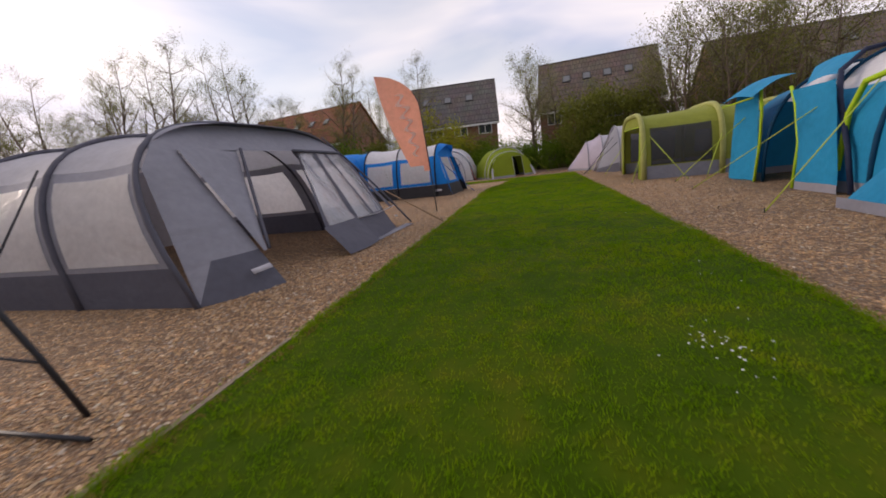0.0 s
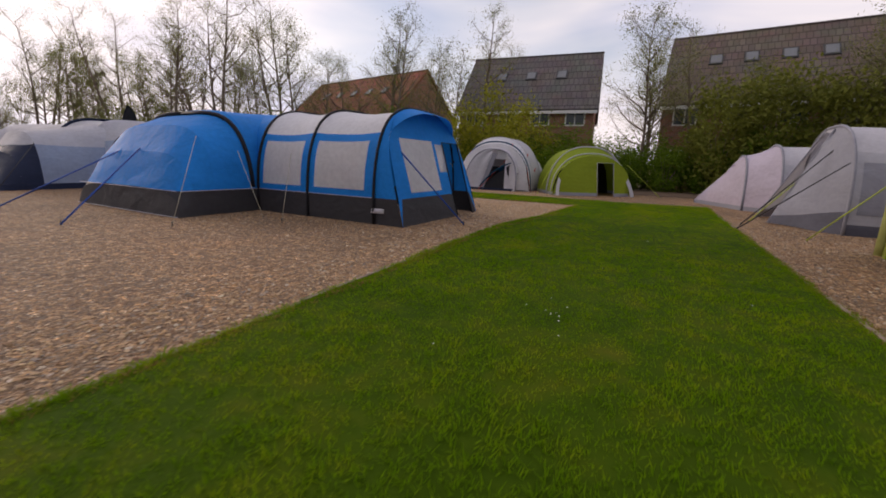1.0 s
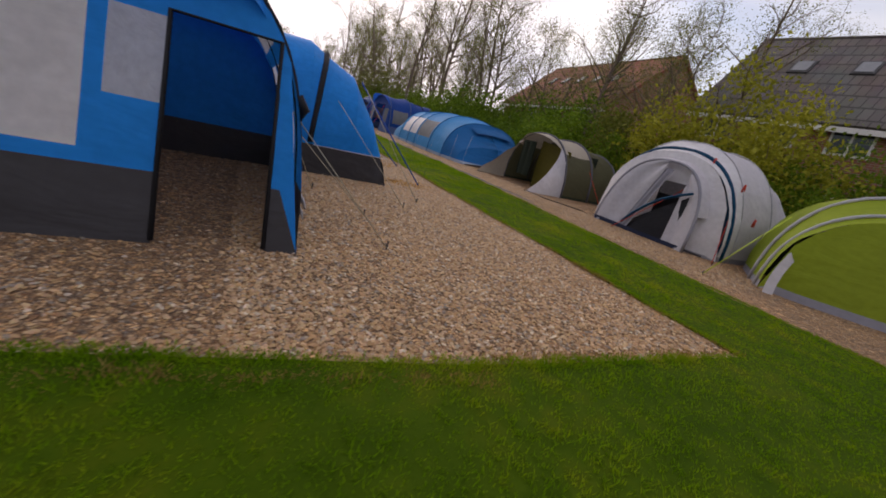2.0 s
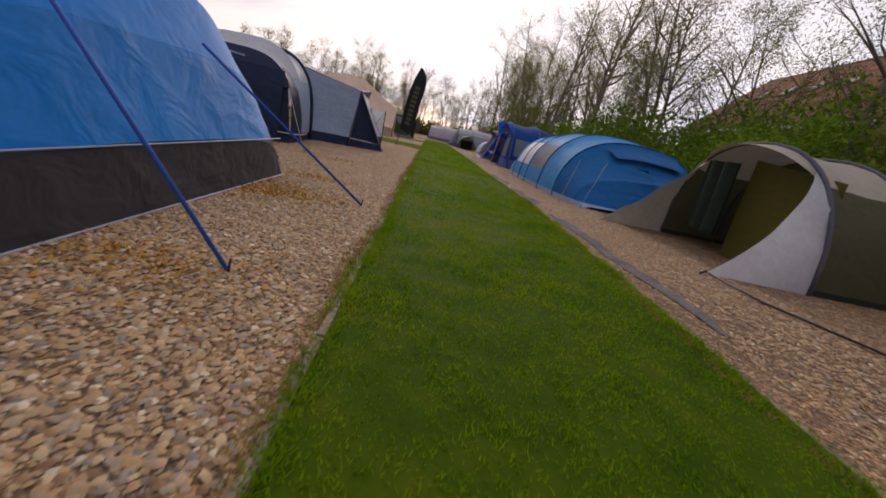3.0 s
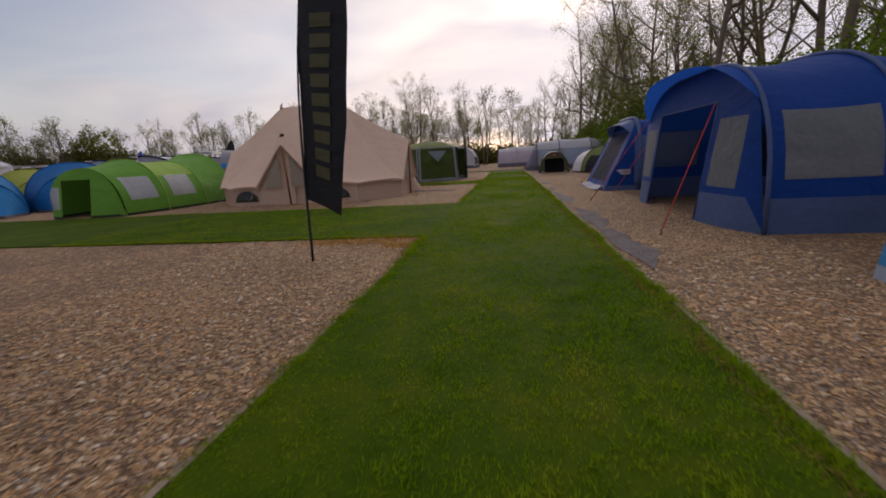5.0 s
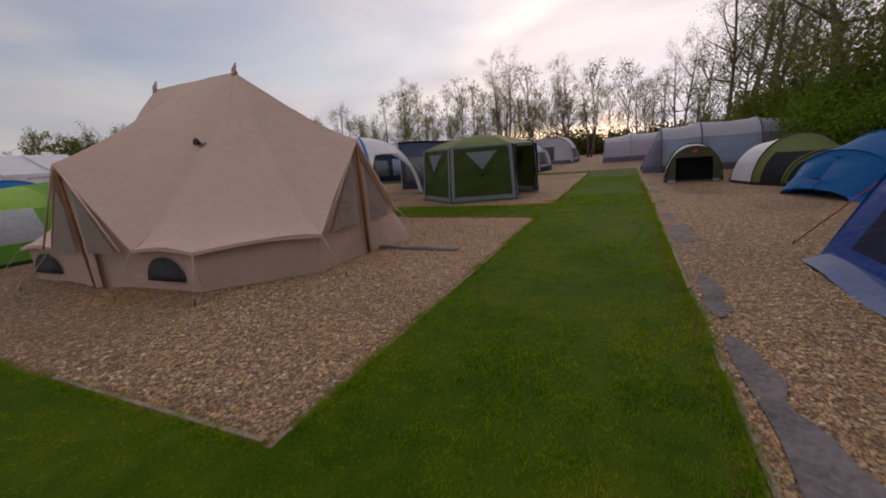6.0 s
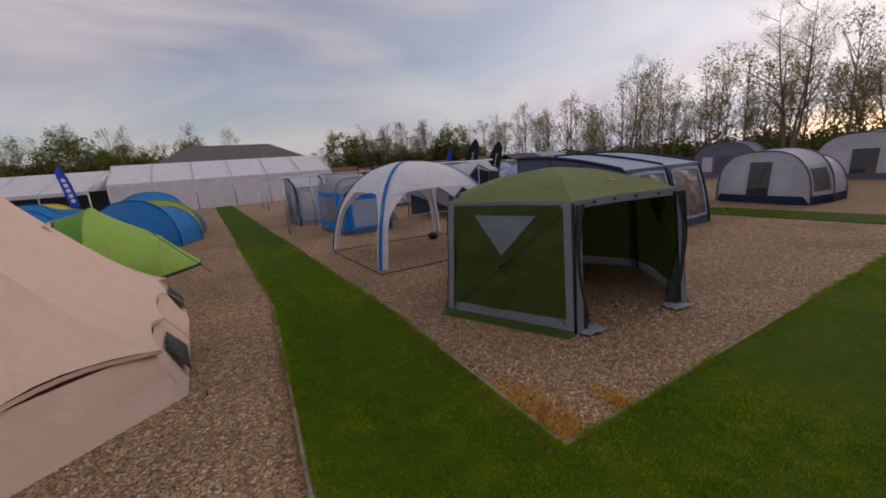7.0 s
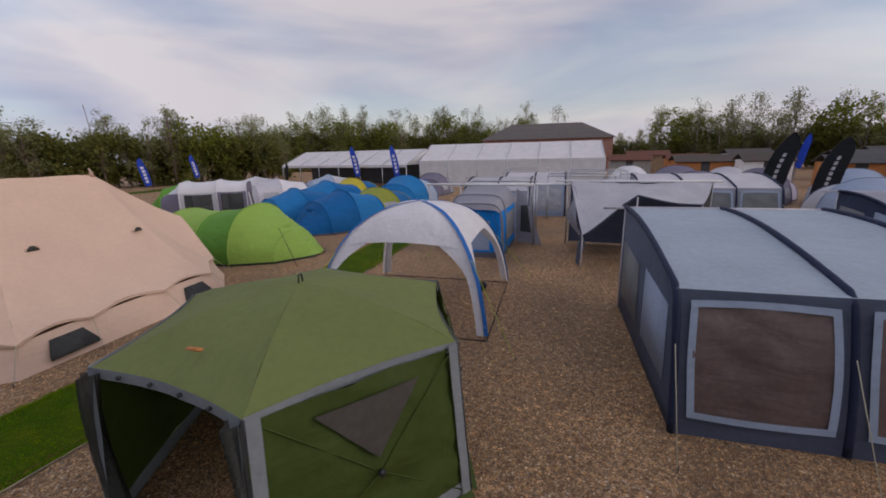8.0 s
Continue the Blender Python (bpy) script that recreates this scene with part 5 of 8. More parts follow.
def olive_tunnel():
    t = thing("tunnel_tent", "olive green tunnel tent with grey porch flaps rolled open", "tent", pose(0, 13.5, 0, 0, 0, -90), "display tents")
    # local y is world x, local x is world -y
    lo = Loft([(17.35, 0, 1.68, 1.84), (18.5, 0, 1.68, 1.82), (19.8, 0, 1.6, 1.6), (21.0, 0, 1.2, 0.9)], 0.85, 0.85, 0.03)
    tunnel(t, lo, [("olive", "olive_tan", None, None), ("olive", "olive", None, None), ("olive_dark", "olive", None, None)], 0.08, "olive_dark", 1.35, "grey_dark", (0, 1, 2), beam_r=0.03)
    part("porch_flap", grid(lambda u, v: lo.side(0, False, 1.5 * v) + Vector((-0.05 * u, -1.38 * u * (1 - v), -1.45 * v * u * 0.3 * (1 - v))), 12, 14, 0, None, 0.06), "grey_light", t)
    part("porch_flap", grid(lambda u, v: lo.side(0, True, 1.5 * v) + Vector((0.15 * u, -1.4 * u * (1 - v), -1.45 * v * u * 0.3 * (1 - v))), 12, 14, 0, None, 0.05), "olive_tan", t)
    part("porch_hood", grid(lambda u, v: lo.roof(0, 1.45, v) + Vector((0, -0.32 * u * math.sin(math.pi * v), -0.06 * u)), 4, 12), "olive_tan", t)
    part("door_wall", grid(lambda u, v: (-0.2 + 1.55 * u, 17.55, 1.62 * v * (1 - 0.12 * u)), 6, 6), "olive_yellow", t)
    part("rolled_door", grid(lambda u, v: (-0.95 + 0.75 * u, 17.3 + 0.08 * math.sin(u * 16), 0.32 + 1.2 * v), 18, 6), "olive_dark", t)
    part("inner_tent", grid(lambda u, v: (-1.4 + 2.8 * u, 18.7, 1.45 * v), 6, 6), "olive_dark", t)
    part("strap", tube([(1.6, 16.0, 0.03), (2.6, 15.9, 0.03), (3.8, 16.3, 0.03)], 0.012, 5), "dark_metal", t)
    part("peg", tube([(1.68, 15.95, 0.05), (1.78, 15.8, 0.03)], 0.015, 5), "dark_metal", t)
    rope(t, (1.6, 18.3, 1.0), (2.9, 17.9, 0.02), "red_cord", 0.007)


def big_blue_tunnel():
    t = thing("tunnel_tent", "long sky blue tunnel tent with white and grey window panels", "tent", pose(17.95, 0, 0), "display tents")
    lo = Loft([(16.55, 0, 1.75, 0.12), (17.0, 0, 1.92, 0.85), (18.2, 0, 2.05, 1.75), (19.7, 0, 2.08, 1.95), (21.6, 0, 2.05, 1.98), (22.7, 0, 2.02, 1.95), (24.2, 0, 1.95, 1.85), (26.0, 0, 1.7, 1.0)], 0.8, 0.82, 0.035)
    tunnel(t, lo, [("blue_deep", "blue_deep", None, None), ("blue_deep", "blue_deep", None, None), ("blue_sky", "blue_sky", None, None), ("blue_sky", "blue_sky", ("gauze_grey", 0.62, 1.4, 0.1, 0.92), None), ("blue_sky", "blue_sky", ("white_cloth", 0.62, 1.42, 0.1, 0.92), None), ("blue_sky", "blue_sky", ("white_cloth", 0.62, 1.42, 0.1, 0.75), None), ("blue_sky", "blue_sky", None, None)], 0.12, "blue_pale", 1.5, "blue_deep", (2, 3, 4, 5, 6), beam_r=0.018)
    part("vent_hood", grid(lambda u, v: lo.roof(1.55 + 0.25 * u, 0.9, 0.30 + 0.42 * v) + Vector((0, -0.22 * u * 0 - 0.12 * (1 - u), 0.05)), 4, 10, 0.03, (0, 18, 0.3)), "blue_deep", t)
    for y, z in ((17.6, 1.1), (19.7, 1.2), (21.6, 1.2)):
        rope(t, (-1.75, y, z), (-2.3, y - 0.8, 0.02), "rope", 0.0035)
    rope(t, (-1.1, 17.5, 1.15), (-1.9, 16.4, 0.02), "rope", 0.0035)


def indigo_tents():
    t = thing("family_tent", "deep blue tent with high arched porch canopy and clear panels", "tent", pose(0, 30.2, 0, 0, 0, -90), "display tents")
    lo = Loft([(16.45, 0, 2.35, 2.3), (17.8, 0, 2.4, 2.35), (19.5, 0, 2.4, 2.2), (21.4, 0, 2.0, 1.4)], 0.62, 0.66, 0.03)
    tunnel(t, lo, [("indigo", "indigo", ("gauze_grey", 0.7, 1.5, 0.15, 0.85), ("gauze_grey", 0.7, 1.5, 0.15, 0.85)), ("indigo", "indigo", ("gauze_dark", 0.5, 1.5, 0.1, 0.9), ("gauze_dark", 0.5, 1.5, 0.1, 0.9)), ("indigo", "indigo", None, None)], 0.45, "indigo_soft", 1.7, "indigo_soft", (0, 1, 2))
    end_wall(t, lo, 0, -0.3, "indigo", 0.45, "indigo_soft", (-1.1, 1.1, 1.75), [(-1.9, -1.25, 0.55, 1.5, "gauze_grey"), (1.25, 1.9, 0.55, 1.5, "gauze_grey")], "indigo_soft")
    # thinner and brighter indigo: the canopy's backlit glow is put into the colour
    part("canopy", grid(lambda u, v: lo.roof(0, 1.6, v) + Vector((0, -0.4 * u * math.sin(math.pi * v) ** 0.7, 0.03 * u)), 6, 16), "indigo_sheer_lit", t)
    end_wall(t, lo, 1.6, 0, "navy", 0.4, "indigo_soft", None, [(-1.4, 1.4, 0.5, 0.9, "grey_light")])
    rope(t, (-1.4, 16.2, 1.7), (-2.0, 15.2, 0.02), "red_cord", 0.008)
    rope(t, (1.4, 16.2, 1.7), (2.2, 15.3, 0.02), "red_cord", 0.008)
    b = thing("family_tent", "dark indigo tent with a sloping porch and red guy lines", "tent", pose(0, 36.0, 0, 0, 0, -90), "display tents")
    lo = Loft([(16.95, 0, 1.42, 2.0), (18.3, 0, 1.48, 2.06), (20.0, 0, 1.5, 1.9), (21.3, 0, 1.2, 1.0)], 0.45, 0.5, 0.03)
    win = ("indigo_soft", 0.8, 1.5, 0.12, 0.9)
    tunnel(b, lo, [("indigo", "indigo", win, win), ("indigo", "indigo", win, win), ("indigo", "indigo", None, None)], 0.14, "indigo_soft", 1.6, "indigo_soft", (0, 1), beam_r=0.06)
    # the porch slopes to the lane; a near-black panel stands for its dark opening
    end_wall(b, lo, 0, -0.95, "indigo", 0.14, "indigo_soft", None, [(-0.95, 0.95, 0.25, 1.65, "indigo_door")], None, True)
    part("porch_brow", grid(lambda u, v: lo.roof(0, 1.55, v) + Vector((0, -0.42 * u * math.sin(math.pi * v) ** 0.6, -0.14 * u)), 5, 14, 0.01, (0, 18, 0.6)), "indigo_soft", b)
    part("beam_guard", grid(lambda u, v: lo.side(-0.0, False, 0.2 + 1.3 * v) + Vector((0.05, -0.14 + 0.28 * u, 0)), 3, 10), "indigo_soft", b)
    for k in range(3):
        part("logo", sheet([(1.475, 16.35 + 0.05 * k, 0.56 - 0.05 * k), (1.475, 16.72, 0.56 - 0.05 * k), (1.475, 16.70, 0.59 - 0.05 * k), (1.475, 16.33 + 0.05 * k, 0.59 - 0.05 * k)], 0.012), "white_cloth", b)
    part("porch_sheet", grid(lambda u, v: (-1.3 + 2.5 * u, 15.82 + 0.25 * v, 0.02 + 0.10 * v + 0.02 * math.sin(9 * u)), 12, 3), "indigo_soft", b)
    for p, q in (((1.5, 17.1, 1.25), (1.85, 16.2, 0.02)), ((-1.4, 17.0, 1.5), (-2.2, 16.0, 0.02))):
        rope(b, p, q, "red_cord", 0.008)


def small_row():
    t = thing("small_tent", "small dark tent with a white arched hood and black open mouth", "tent", pose(16.05, 47.9, 0), "display tents")
    lo = Loft([(0, 0, 0.85, 1.2), (0.5, 0, 0.85, 1.3), (1.6, 0, 0.7, 1.0), (2.4, 0, 0.5, 0.3)], 0.9, 0.9, 0.02)
    tunnel(t, lo, [("white_cloth", "white_cloth", None, None), ("olive", "olive", None, None), ("olive", "olive", None, None)], 0.1, "grey_mid", 0.8, "olive", (0, 1), beam_r=0.025)
    end_wall(t, lo, 0, -0.2, "olive", 0.1, "grey_mid", (-0.55, 0.55, 0.85), ())
    # black wall behind the mouth stands for the shade inside
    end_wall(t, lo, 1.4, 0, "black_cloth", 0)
    part("patch", sheet([(-0.1, -0.03, 0.95), (0.1, -0.03, 0.95), (0.06, -0.02, 1.1), (-0.06, -0.02, 1.1)], 0.012), "red_cord", t)
    a = thing("dome_tent", "green and white dome tent with a dark doorway", "tent", pose(18.6, 46.8, 0, 0, 0, 25), "display tents")
    lo = Loft([(-1.5, 0, 0.8, 0.1), (-0.9, 0, 1.2, 0.9), (0, 0, 1.4, 1.4), (1.0, 0, 1.3, 1.2), (1.8, 0, 0.8, 0.1)], 0.95, 0.95, 0.02)
    # the black panes stand in for the shaded doorway
    tunnel(a, lo, [("hex_roof", "hex_roof", ("black_cloth", 0.15, 0.8, 0.3, 0.9), None), ("hex_roof", "hex_roof", ("black_cloth", 0.1, 0.9, 0.1, 0.7), None), ("white_cloth", "white_cloth", None, None), ("olive", "white_cloth", None, None)], 0.08, "olive_dark", 0.8, "olive", (1, 2), beam_r=0.02)
    b = thing("low_tent", "low royal blue tent with red guy lines", "tent", pose(19.2, 43.6, 0, 0, 0, -68), "display tents")
    lo = Loft([(-1.6, 0, 0.9, 0.2), (-1.0, 0, 1.25, 1.0), (0, 0, 1.4, 1.35), (2.2, 0, 1.4, 1.35), (3.4, 0, 1.0, 0.4)], 0.85, 0.85, 0.02)
    tunnel(b, lo, [("blue_deep", "blue_deep", None, None), ("blue_deep", "blue_deep", None, None), ("blue_deep", "blue_deep", None, None), ("blue_deep", "blue_deep", None, None)], 0.1, "blue", 0.9, "blue_deep", (1, 2, 3), beam_r=0.02)
    rope(b, (1.2, 0.2, 0.9), (2.1, -0.6, 0.02), "red_cord", 0.008)
    c = thing("tunnel_tent", "long grey tunnel tent with pale blue-grey window panels", "tent", pose(0, 54.6, 0, 0, 0, -90), "display tents")
    lo = Loft([(14.6, 0, 1.5, 0.3), (15.4, 0, 1.6, 2.05), (17.0, 0, 1.6, 2.15), (19.2, 0, 1.6, 2.15), (21.2, 0, 1.5, 1.95), (22.4, 0, 1.0, 0.8)], 0.7, 0.72, 0.03)
    win = ("haze_blue", 0.45, 1.4, 0.15, 0.88)
    tunnel(c, lo, [("purple_grey", "grey_mid", None, None), ("grey_mid", "grey_light", None, win), ("grey_mid", "grey_light", None, win), ("purple_grey", "grey_mid", None, None), ("purple_grey", "grey_mid", None, None)], 0.3, "grey_dark", 1.5, "grey_dark", (1, 2, 3, 4))
    d = thing("tunnel_tent", "pale lilac grey awning tent at the end of the lawn", "tent", pose(0, 68.5, 0, 0, 0, -90), "display tents")
    lo = Loft([(12.3, 0, 1.5, 1.9), (14.2, 0, 1.6, 2.1), (16.4, 0, 1.6, 2.1), (18.0, 0, 1.5, 1.9)], 0.6, 0.62, 0.02)
    tunnel(d, lo, [("lilac", "grey_pale", None, None)] * 3, 0.4, "purple_grey", 1.6, "grey_mid", (0, 1, 2, 3))
    end_wall(d, lo, 0, -0.2, "lilac", 0.4, "purple_grey")


white_dome()
olive_tunnel()
big_blue_tunnel()
indigo_tents()
small_row()

# ---- tents on the inner side of the lane ----


def navy_tent():
    t = thing("family_tent", "navy and pale grey inflatable tent with dark bay front", "tent", None, "display tents")
    lo = Loft([(16.95, 7.75, 1.42, 1.84), (17.85, 7.6, 1.48, 2.2), (19.35, 7.35, 1.55, 2.2), (22.8, 7.0, 2.0, 2.1), (24.0, 6.9, 1.6, 1.0)], 0.6, 0.68, 0.035)
    tunnel(t, lo, [("blue_pale", "grey_light", None, None), ("blue_pale", "grey_light", ("haze_blue", 0.3, 1.4, 0.1, 0.9), None), ("grey_light", "grey_light", None, None), ("grey_light", "grey_light", None, None)], 0.2, "navy", 1.5, "navy", (2,), nu=12, beam_r=0.05)
    # the dark bay reaches round the corner with a rounded edge
    part("bay_side", grid(lambda u, v: lo.side(u * 1.12 * (1 - 0.66 * v ** 1.8), False, 0.2 + 1.40 * v), 8, 12, 0.02, (7.7, 18, 0.8)), "navy", t)
    end_wall(t, lo, 0, -0.2, "navy", 0.16, "navy")
    def hood(u, v):
        """The navy brow over the bay: follows the arch and dips to a point at either side."""
        k = math.sin(math.pi * v) ** 0.5
        return lo.roof(0, 1.2, v) + Vector((0, -0.22 * u * k, -0.36 * u * k))

    part("bay_hood", grid(hood, 6, 18, 0.01, (7.7, 18, 0.8)), "navy", t)
    # black strip put under the brow for the shadow it throws
    part("hood_underside", grid(lambda u, v: hood(1, v) + Vector((0, 0.24 * u, 0.02 * u)), 3, 18), "black_cloth", t)
    part("bay_panel", grid(lambda u, v: (6.6 + 2.35 * u, 16.72 - 0.3 * math.sin(math.pi * u) + 0.12 * v * v, 0.02 + 1.5 * v), 16, 10, 0, None, 0.03), "navy", t)
    part("logo", sheet([hood(0.45, 0.5) + Vector((dx, -0.035, dz)) for dx, dz in ((-0.05, -0.02), (0.34, -0.05), (0.34, -0.01), (-0.05, 0.02))], 0.01), "blue_pale", t)
    left = Loft([(3.75, -18.3, 1.3, 0.1), (4.3, -18.4, 1.45, 1.05), (4.75, -18.5, 1.55, 1.65), (6.9, -18.8, 1.7, 2.12)], 0.6, 0.62, 0.03)
    spin = Matrix.Rotation(radians(-90), 4, "Z")
    for i, mat in enumerate(("navy", "navy", "haze_blue")):
        inner = spin @ Vector((-18.5, left.at(i + 0.5)[0], 0.5))
        for sd in (True, False):
            part("mud_wall", grid(lambda u, v: spin @ left.side(i + u, sd, 0.17 * v), 5, 2, 0, inner), "navy", t)
            part("wall_panel", grid(lambda u, v: spin @ left.side(i + u, sd, 0.17 + 1.1 * v), 8, 7, 0, inner), mat, t)
        part("roof_panel", grid(lambda u, v: spin @ left.roof(i + u, 1.27, v), 8, 12, 0, inner), "grey_light", t)

    # annex: flat walls under a roof that slopes away to the lane
    def taut(name, a, b, c, d, mat, sag=0.05, z=0.0):
        a, b, c, d = [Vector(p) for p in (a, b, c, d)]
        n = (b - a).cross(d - a).normalized()

        def at(u, v):
            p = a.lerp(b, u).lerp(d.lerp(c, u), v)
            return p + n * sag * math.sin(math.pi * u) * math.sin(math.pi * v) + Vector((0, 0, -z * math.sin(math.pi * u)))

        part(name, grid(at, 12, 8, 0, None, 0.03), mat, t)

    f0, f1, f2 = Vector((8.86, 19.36, 0)), Vector((9.9, 20.0, 0)), Vector((10.86, 20.6, 0))
    t0, t1 = Vector((8.50, 19.55, 1.92)), Vector((10.08, 20.12, 1.64))
    b0, b1, b2 = Vector((8.6, 23.0, 0)), Vector((9.5, 22.9, 0)), Vector((10.35, 22.5, 0))
    r0, r1 = Vector((8.1, 21.6, 2.12)), Vector((10.1, 21.8, 1.78))
    k0, k1 = Vector((8.4, 22.8, 1.9)), Vector((9.9, 22.6, 1.4))

    def lift(f, q, h=0.27):
        return f + (q - f) * (h / q.z)

    taut("mud_wall", f0, f1, lift(f1, t1), lift(f0, t0), "navy", 0.0)
    taut("wall_panel", lift(f0, t0), lift(f1, t1), t1, t0, "blue_pale", -0.06)
    taut("mud_wall", f1, f2, f2 + Vector((-0.1, 0.06, 0.2)), lift(f1, t1), "navy", 0.0)
    taut("end_panel", lift(f1, t1), f2 + Vector((-0.1, 0.06, 0.2)), t1 + Vector((0.03, 0.02, -0.02)), t1, "navy", -0.03)
    taut("roof_panel", t0, t1, r1, r0, "grey_light", 0.0, 0.09)
    taut("roof_panel", r0, r1, k1, k0, "grey_light", 0.0, 0.07)
    # end fly takes a darker grey than the roof, its shade painted in
    taut("end_fly", f2 + Vector((0.06, 0.03, 0.02)), b2, r1 + (k1 - r1) * 0.6, t1, "grey_mid", 0.05)
    taut("end_fly", t1, r1, k1, r1 + (k1 - r1) * 0.5, "grey_mid", 0.0)
    taut("wall_panel", b1, b0, k0, k1, "blue_pale", 0.0)
    taut("end_panel", b2, b1, k1, k1 + Vector((0.02, 0.0, -0.02)), "navy", 0.0)
    part("seam", tube([f1 + Vector((0, -0.02, 0)), t1 + Vector((0, -0.03, 0))], 0.028, 6), "navy", t)
    part("seam", tube([t0, t1, f2 + Vector((0.03, -0.02, 0.02))], 0.02, 6), "grey_mid", t)
    part("hem", tube([lift(f1, t1) + Vector((0, -0.02, -0.02)), f2 + Vector((-0.1, 0.04, 0.2))], 0.016, 5), "grey_pale", t)
    part("hem", tube([(6.3, 16.72, 0.24), (6.9, 16.55, 0.24), (7.75, 16.40, 0.24), (8.6, 16.55, 0.24), (9.2, 16.95, 0.22), (9.22, 17.6, 0.21), (9.1, 18.4, 0.2)], 0.014, 5), "grey_pale", t)
    rope(t, (8.9, 17.2, 1.3), (9.9, 15.6, 0.02), "rope", 0.007)
    rope(t, (4.75, 17.2, 1.3), (3.4, 15.6, 0.02), "rope_dark", 0.012)
    rope(t, (6.5, 17.0, 1.3), (5.6, 15.2, 0.02), "rope_blue", 0.012)
    rope(t, t1 + Vector((-0.05, -0.05, -0.2)), (9.95, 19.8, 0.02), "rope", 0.006)
    rope(t, (6.9, 16.6, 1.0), (9.0, 15.3, 0.02), "rope_blue", 0.012)


def windbreak():
    t = thing("windbreak", "white folding windbreak with black posts and crossed straps", "windbreak")
    a, b = Vector((10.5, 23.4, 0)), Vector((8.7, 24.6, 0))
    for k in range(4):
        p = a + (b - a) * (k / 3)
        part("post", tube([p, p + Vector((0, 0, 1.32))], 0.018, 6), "dark_metal", t)
    for k in range(3):
        p, q = a + (b - a) * (k / 3), a + (b - a) * ((k + 1) / 3)
        part("cloth_panel", grid(lambda u, v: p + (q - p) * u + Vector((0, 0, 0.34 + 0.94 * v)), 4, 5), "white_cloth", t)
        part("lower_panel", grid(lambda u, v: p + (q - p) * u + Vector((0, 0, 0.02 + 0.32 * v)), 4, 2), "grey_dark", t)
        n = Vector((-0.016, -0.024, 0))
        for z0, z1 in ((0.36, 1.25), (1.25, 0.36)):
            part("strap", tube([p + n + Vector((0, 0, z0)), q + n + Vector((0, 0, z1))], 0.008, 5), "dark_metal", t)


def bell_tent():
    t = thing("bell_tent", "large sand-coloured canvas bell tent with two peaks and brown door poles", "tent", None, "display tents")
    A, B, zp = Vector((4.92, 37.05, 3.42)), Vector((7.22, 37.1, 3.42)), 0.6
    ring = [(5.05, 34.62, 0.62), (6.15, 34.5, 1.95), (7.25, 34.66, 0.62), (8.55, 34.72, 0.6), (9.72, 35.95, 0.6), (9.72, 37.15, 1.98), (9.62, 38.4, 0.6), (8.6, 39.8, 0.58), (7.3, 39.75, 0.6), (5.6, 39.7, 0.6), (4.05, 39.6, 0.58), (2.75, 38.4, 0.6), (2.55, 37.1, 1.95), (2.7, 35.85, 0.6), (4.0, 34.6, 0.6)]
    ring = [Vector(p) for p in ring]

    def peak(p):
        f = min(1.0, max(0.0, (p.x - 4.9) / 2.4))
        return A + (B - A) * f

    n, roof_points = len(ring), []
    for i in range(n):
        p, q = ring[i], ring[(i + 1) % n]
        pp, qq = peak(p), peak(q)
        rear = p.y > 38 and q.y > 38

        def roof(u, v):
            e, k = p + (q - p) * u, pp + (qq - pp) * u
            hang = 0.05 * math.sin(math.pi * u) if max(p.z, q.z) < 1 else 0.0
            w = e + (k - e) * v
            gp, gq = (0.3 if p.z > 1 else 1.0), (0.3 if q.z > 1 else 1.0)
            gable = gp + (gq - gp) * u
            w.z -= 0.34 * gable * math.sin(math.pi * v ** 0.8) * (1 - 0.3 * v)
            inward = (k - e).normalized()
            scallop = 0.16 * math.sin(math.pi * u) * (1 - v) ** 3 if rear else 0.0
            return w + Vector((inward.x, inward.y, 0)) * scallop + Vector((0, 0, hang * (1 - v) ** 3 * (2.2 if rear else 1.0)))

        cloth = grid(roof, 8, 16, 0, (6.1, 37.1, 0.5), 0.02)
        roof_points += cloth[0]
        part("roof_panel", cloth, "canvas", t)
        # the valance below the eave
        part("eave_band", grid(lambda u, v: roof(u, 0) + Vector((0, 0, -0.05 * v)), 8, 1, 0, (6.1, 37.1, 0.5)), "canvas", t)
    # walls stand a little inside the eave
    c = Vector((6.1, 37.1, 0))

    def base(p):
        d = Vector((p.x - c.x, p.y - c.y, 0))
        return c + d * (1 - 0.12 / d.length)

    def foot(p):
        """Where the wall meets the ground: pegged outside the eave at the rear."""
        d = Vector((p.x - c.x, p.y - c.y, 0))
        return c + d * (1 + 0.24 / d.length) if p.y > 38 else base(p)

    for i in range(n):
        p, q = ring[i], ring[(i + 1) % n]
        # front and side walls painted dimmer for shade, sunward rear walls left bright
        part("wall_panel", grid(lambda u, v: (foot(p) * (1 - v) + base(p) * v) * (1 - u) + (foot(q) * (1 - v) + base(q) * v) * u + Vector((0, 0, (p.z + (q.z - p.z) * u + 0.0) * v)), 8, 8, 0, (6.1, 37.1, 0.5), 0.03), "canvas_dim" if p.y < 38 else "canvas", t)
    for x, y in ((6.15, 34.5), (9.72, 37.15), (2.55, 37.1)):
        b = base(Vector((x, y, 0)))
        d = (b - c).normalized()
        s = Vector((-d.y, d.x, 0))
        e = b + d * 0.04
        part("door_pole", tube([e + s * 0.06, e + d * 0.05 + Vector((0, 0, 1.9))], 0.026, 8), "tan_pole", t, "brown wooden door pole")
        part("door_edge", grid(lambda u, v: e + s * (0.10 + 0.18 * u) + d * (0.02 + 0.03 * math.sin(6 * u)) + Vector((0, 0, 0.02 + (1.6 - 0.25 * u) * v)), 3, 8), "canvas_dim", t)
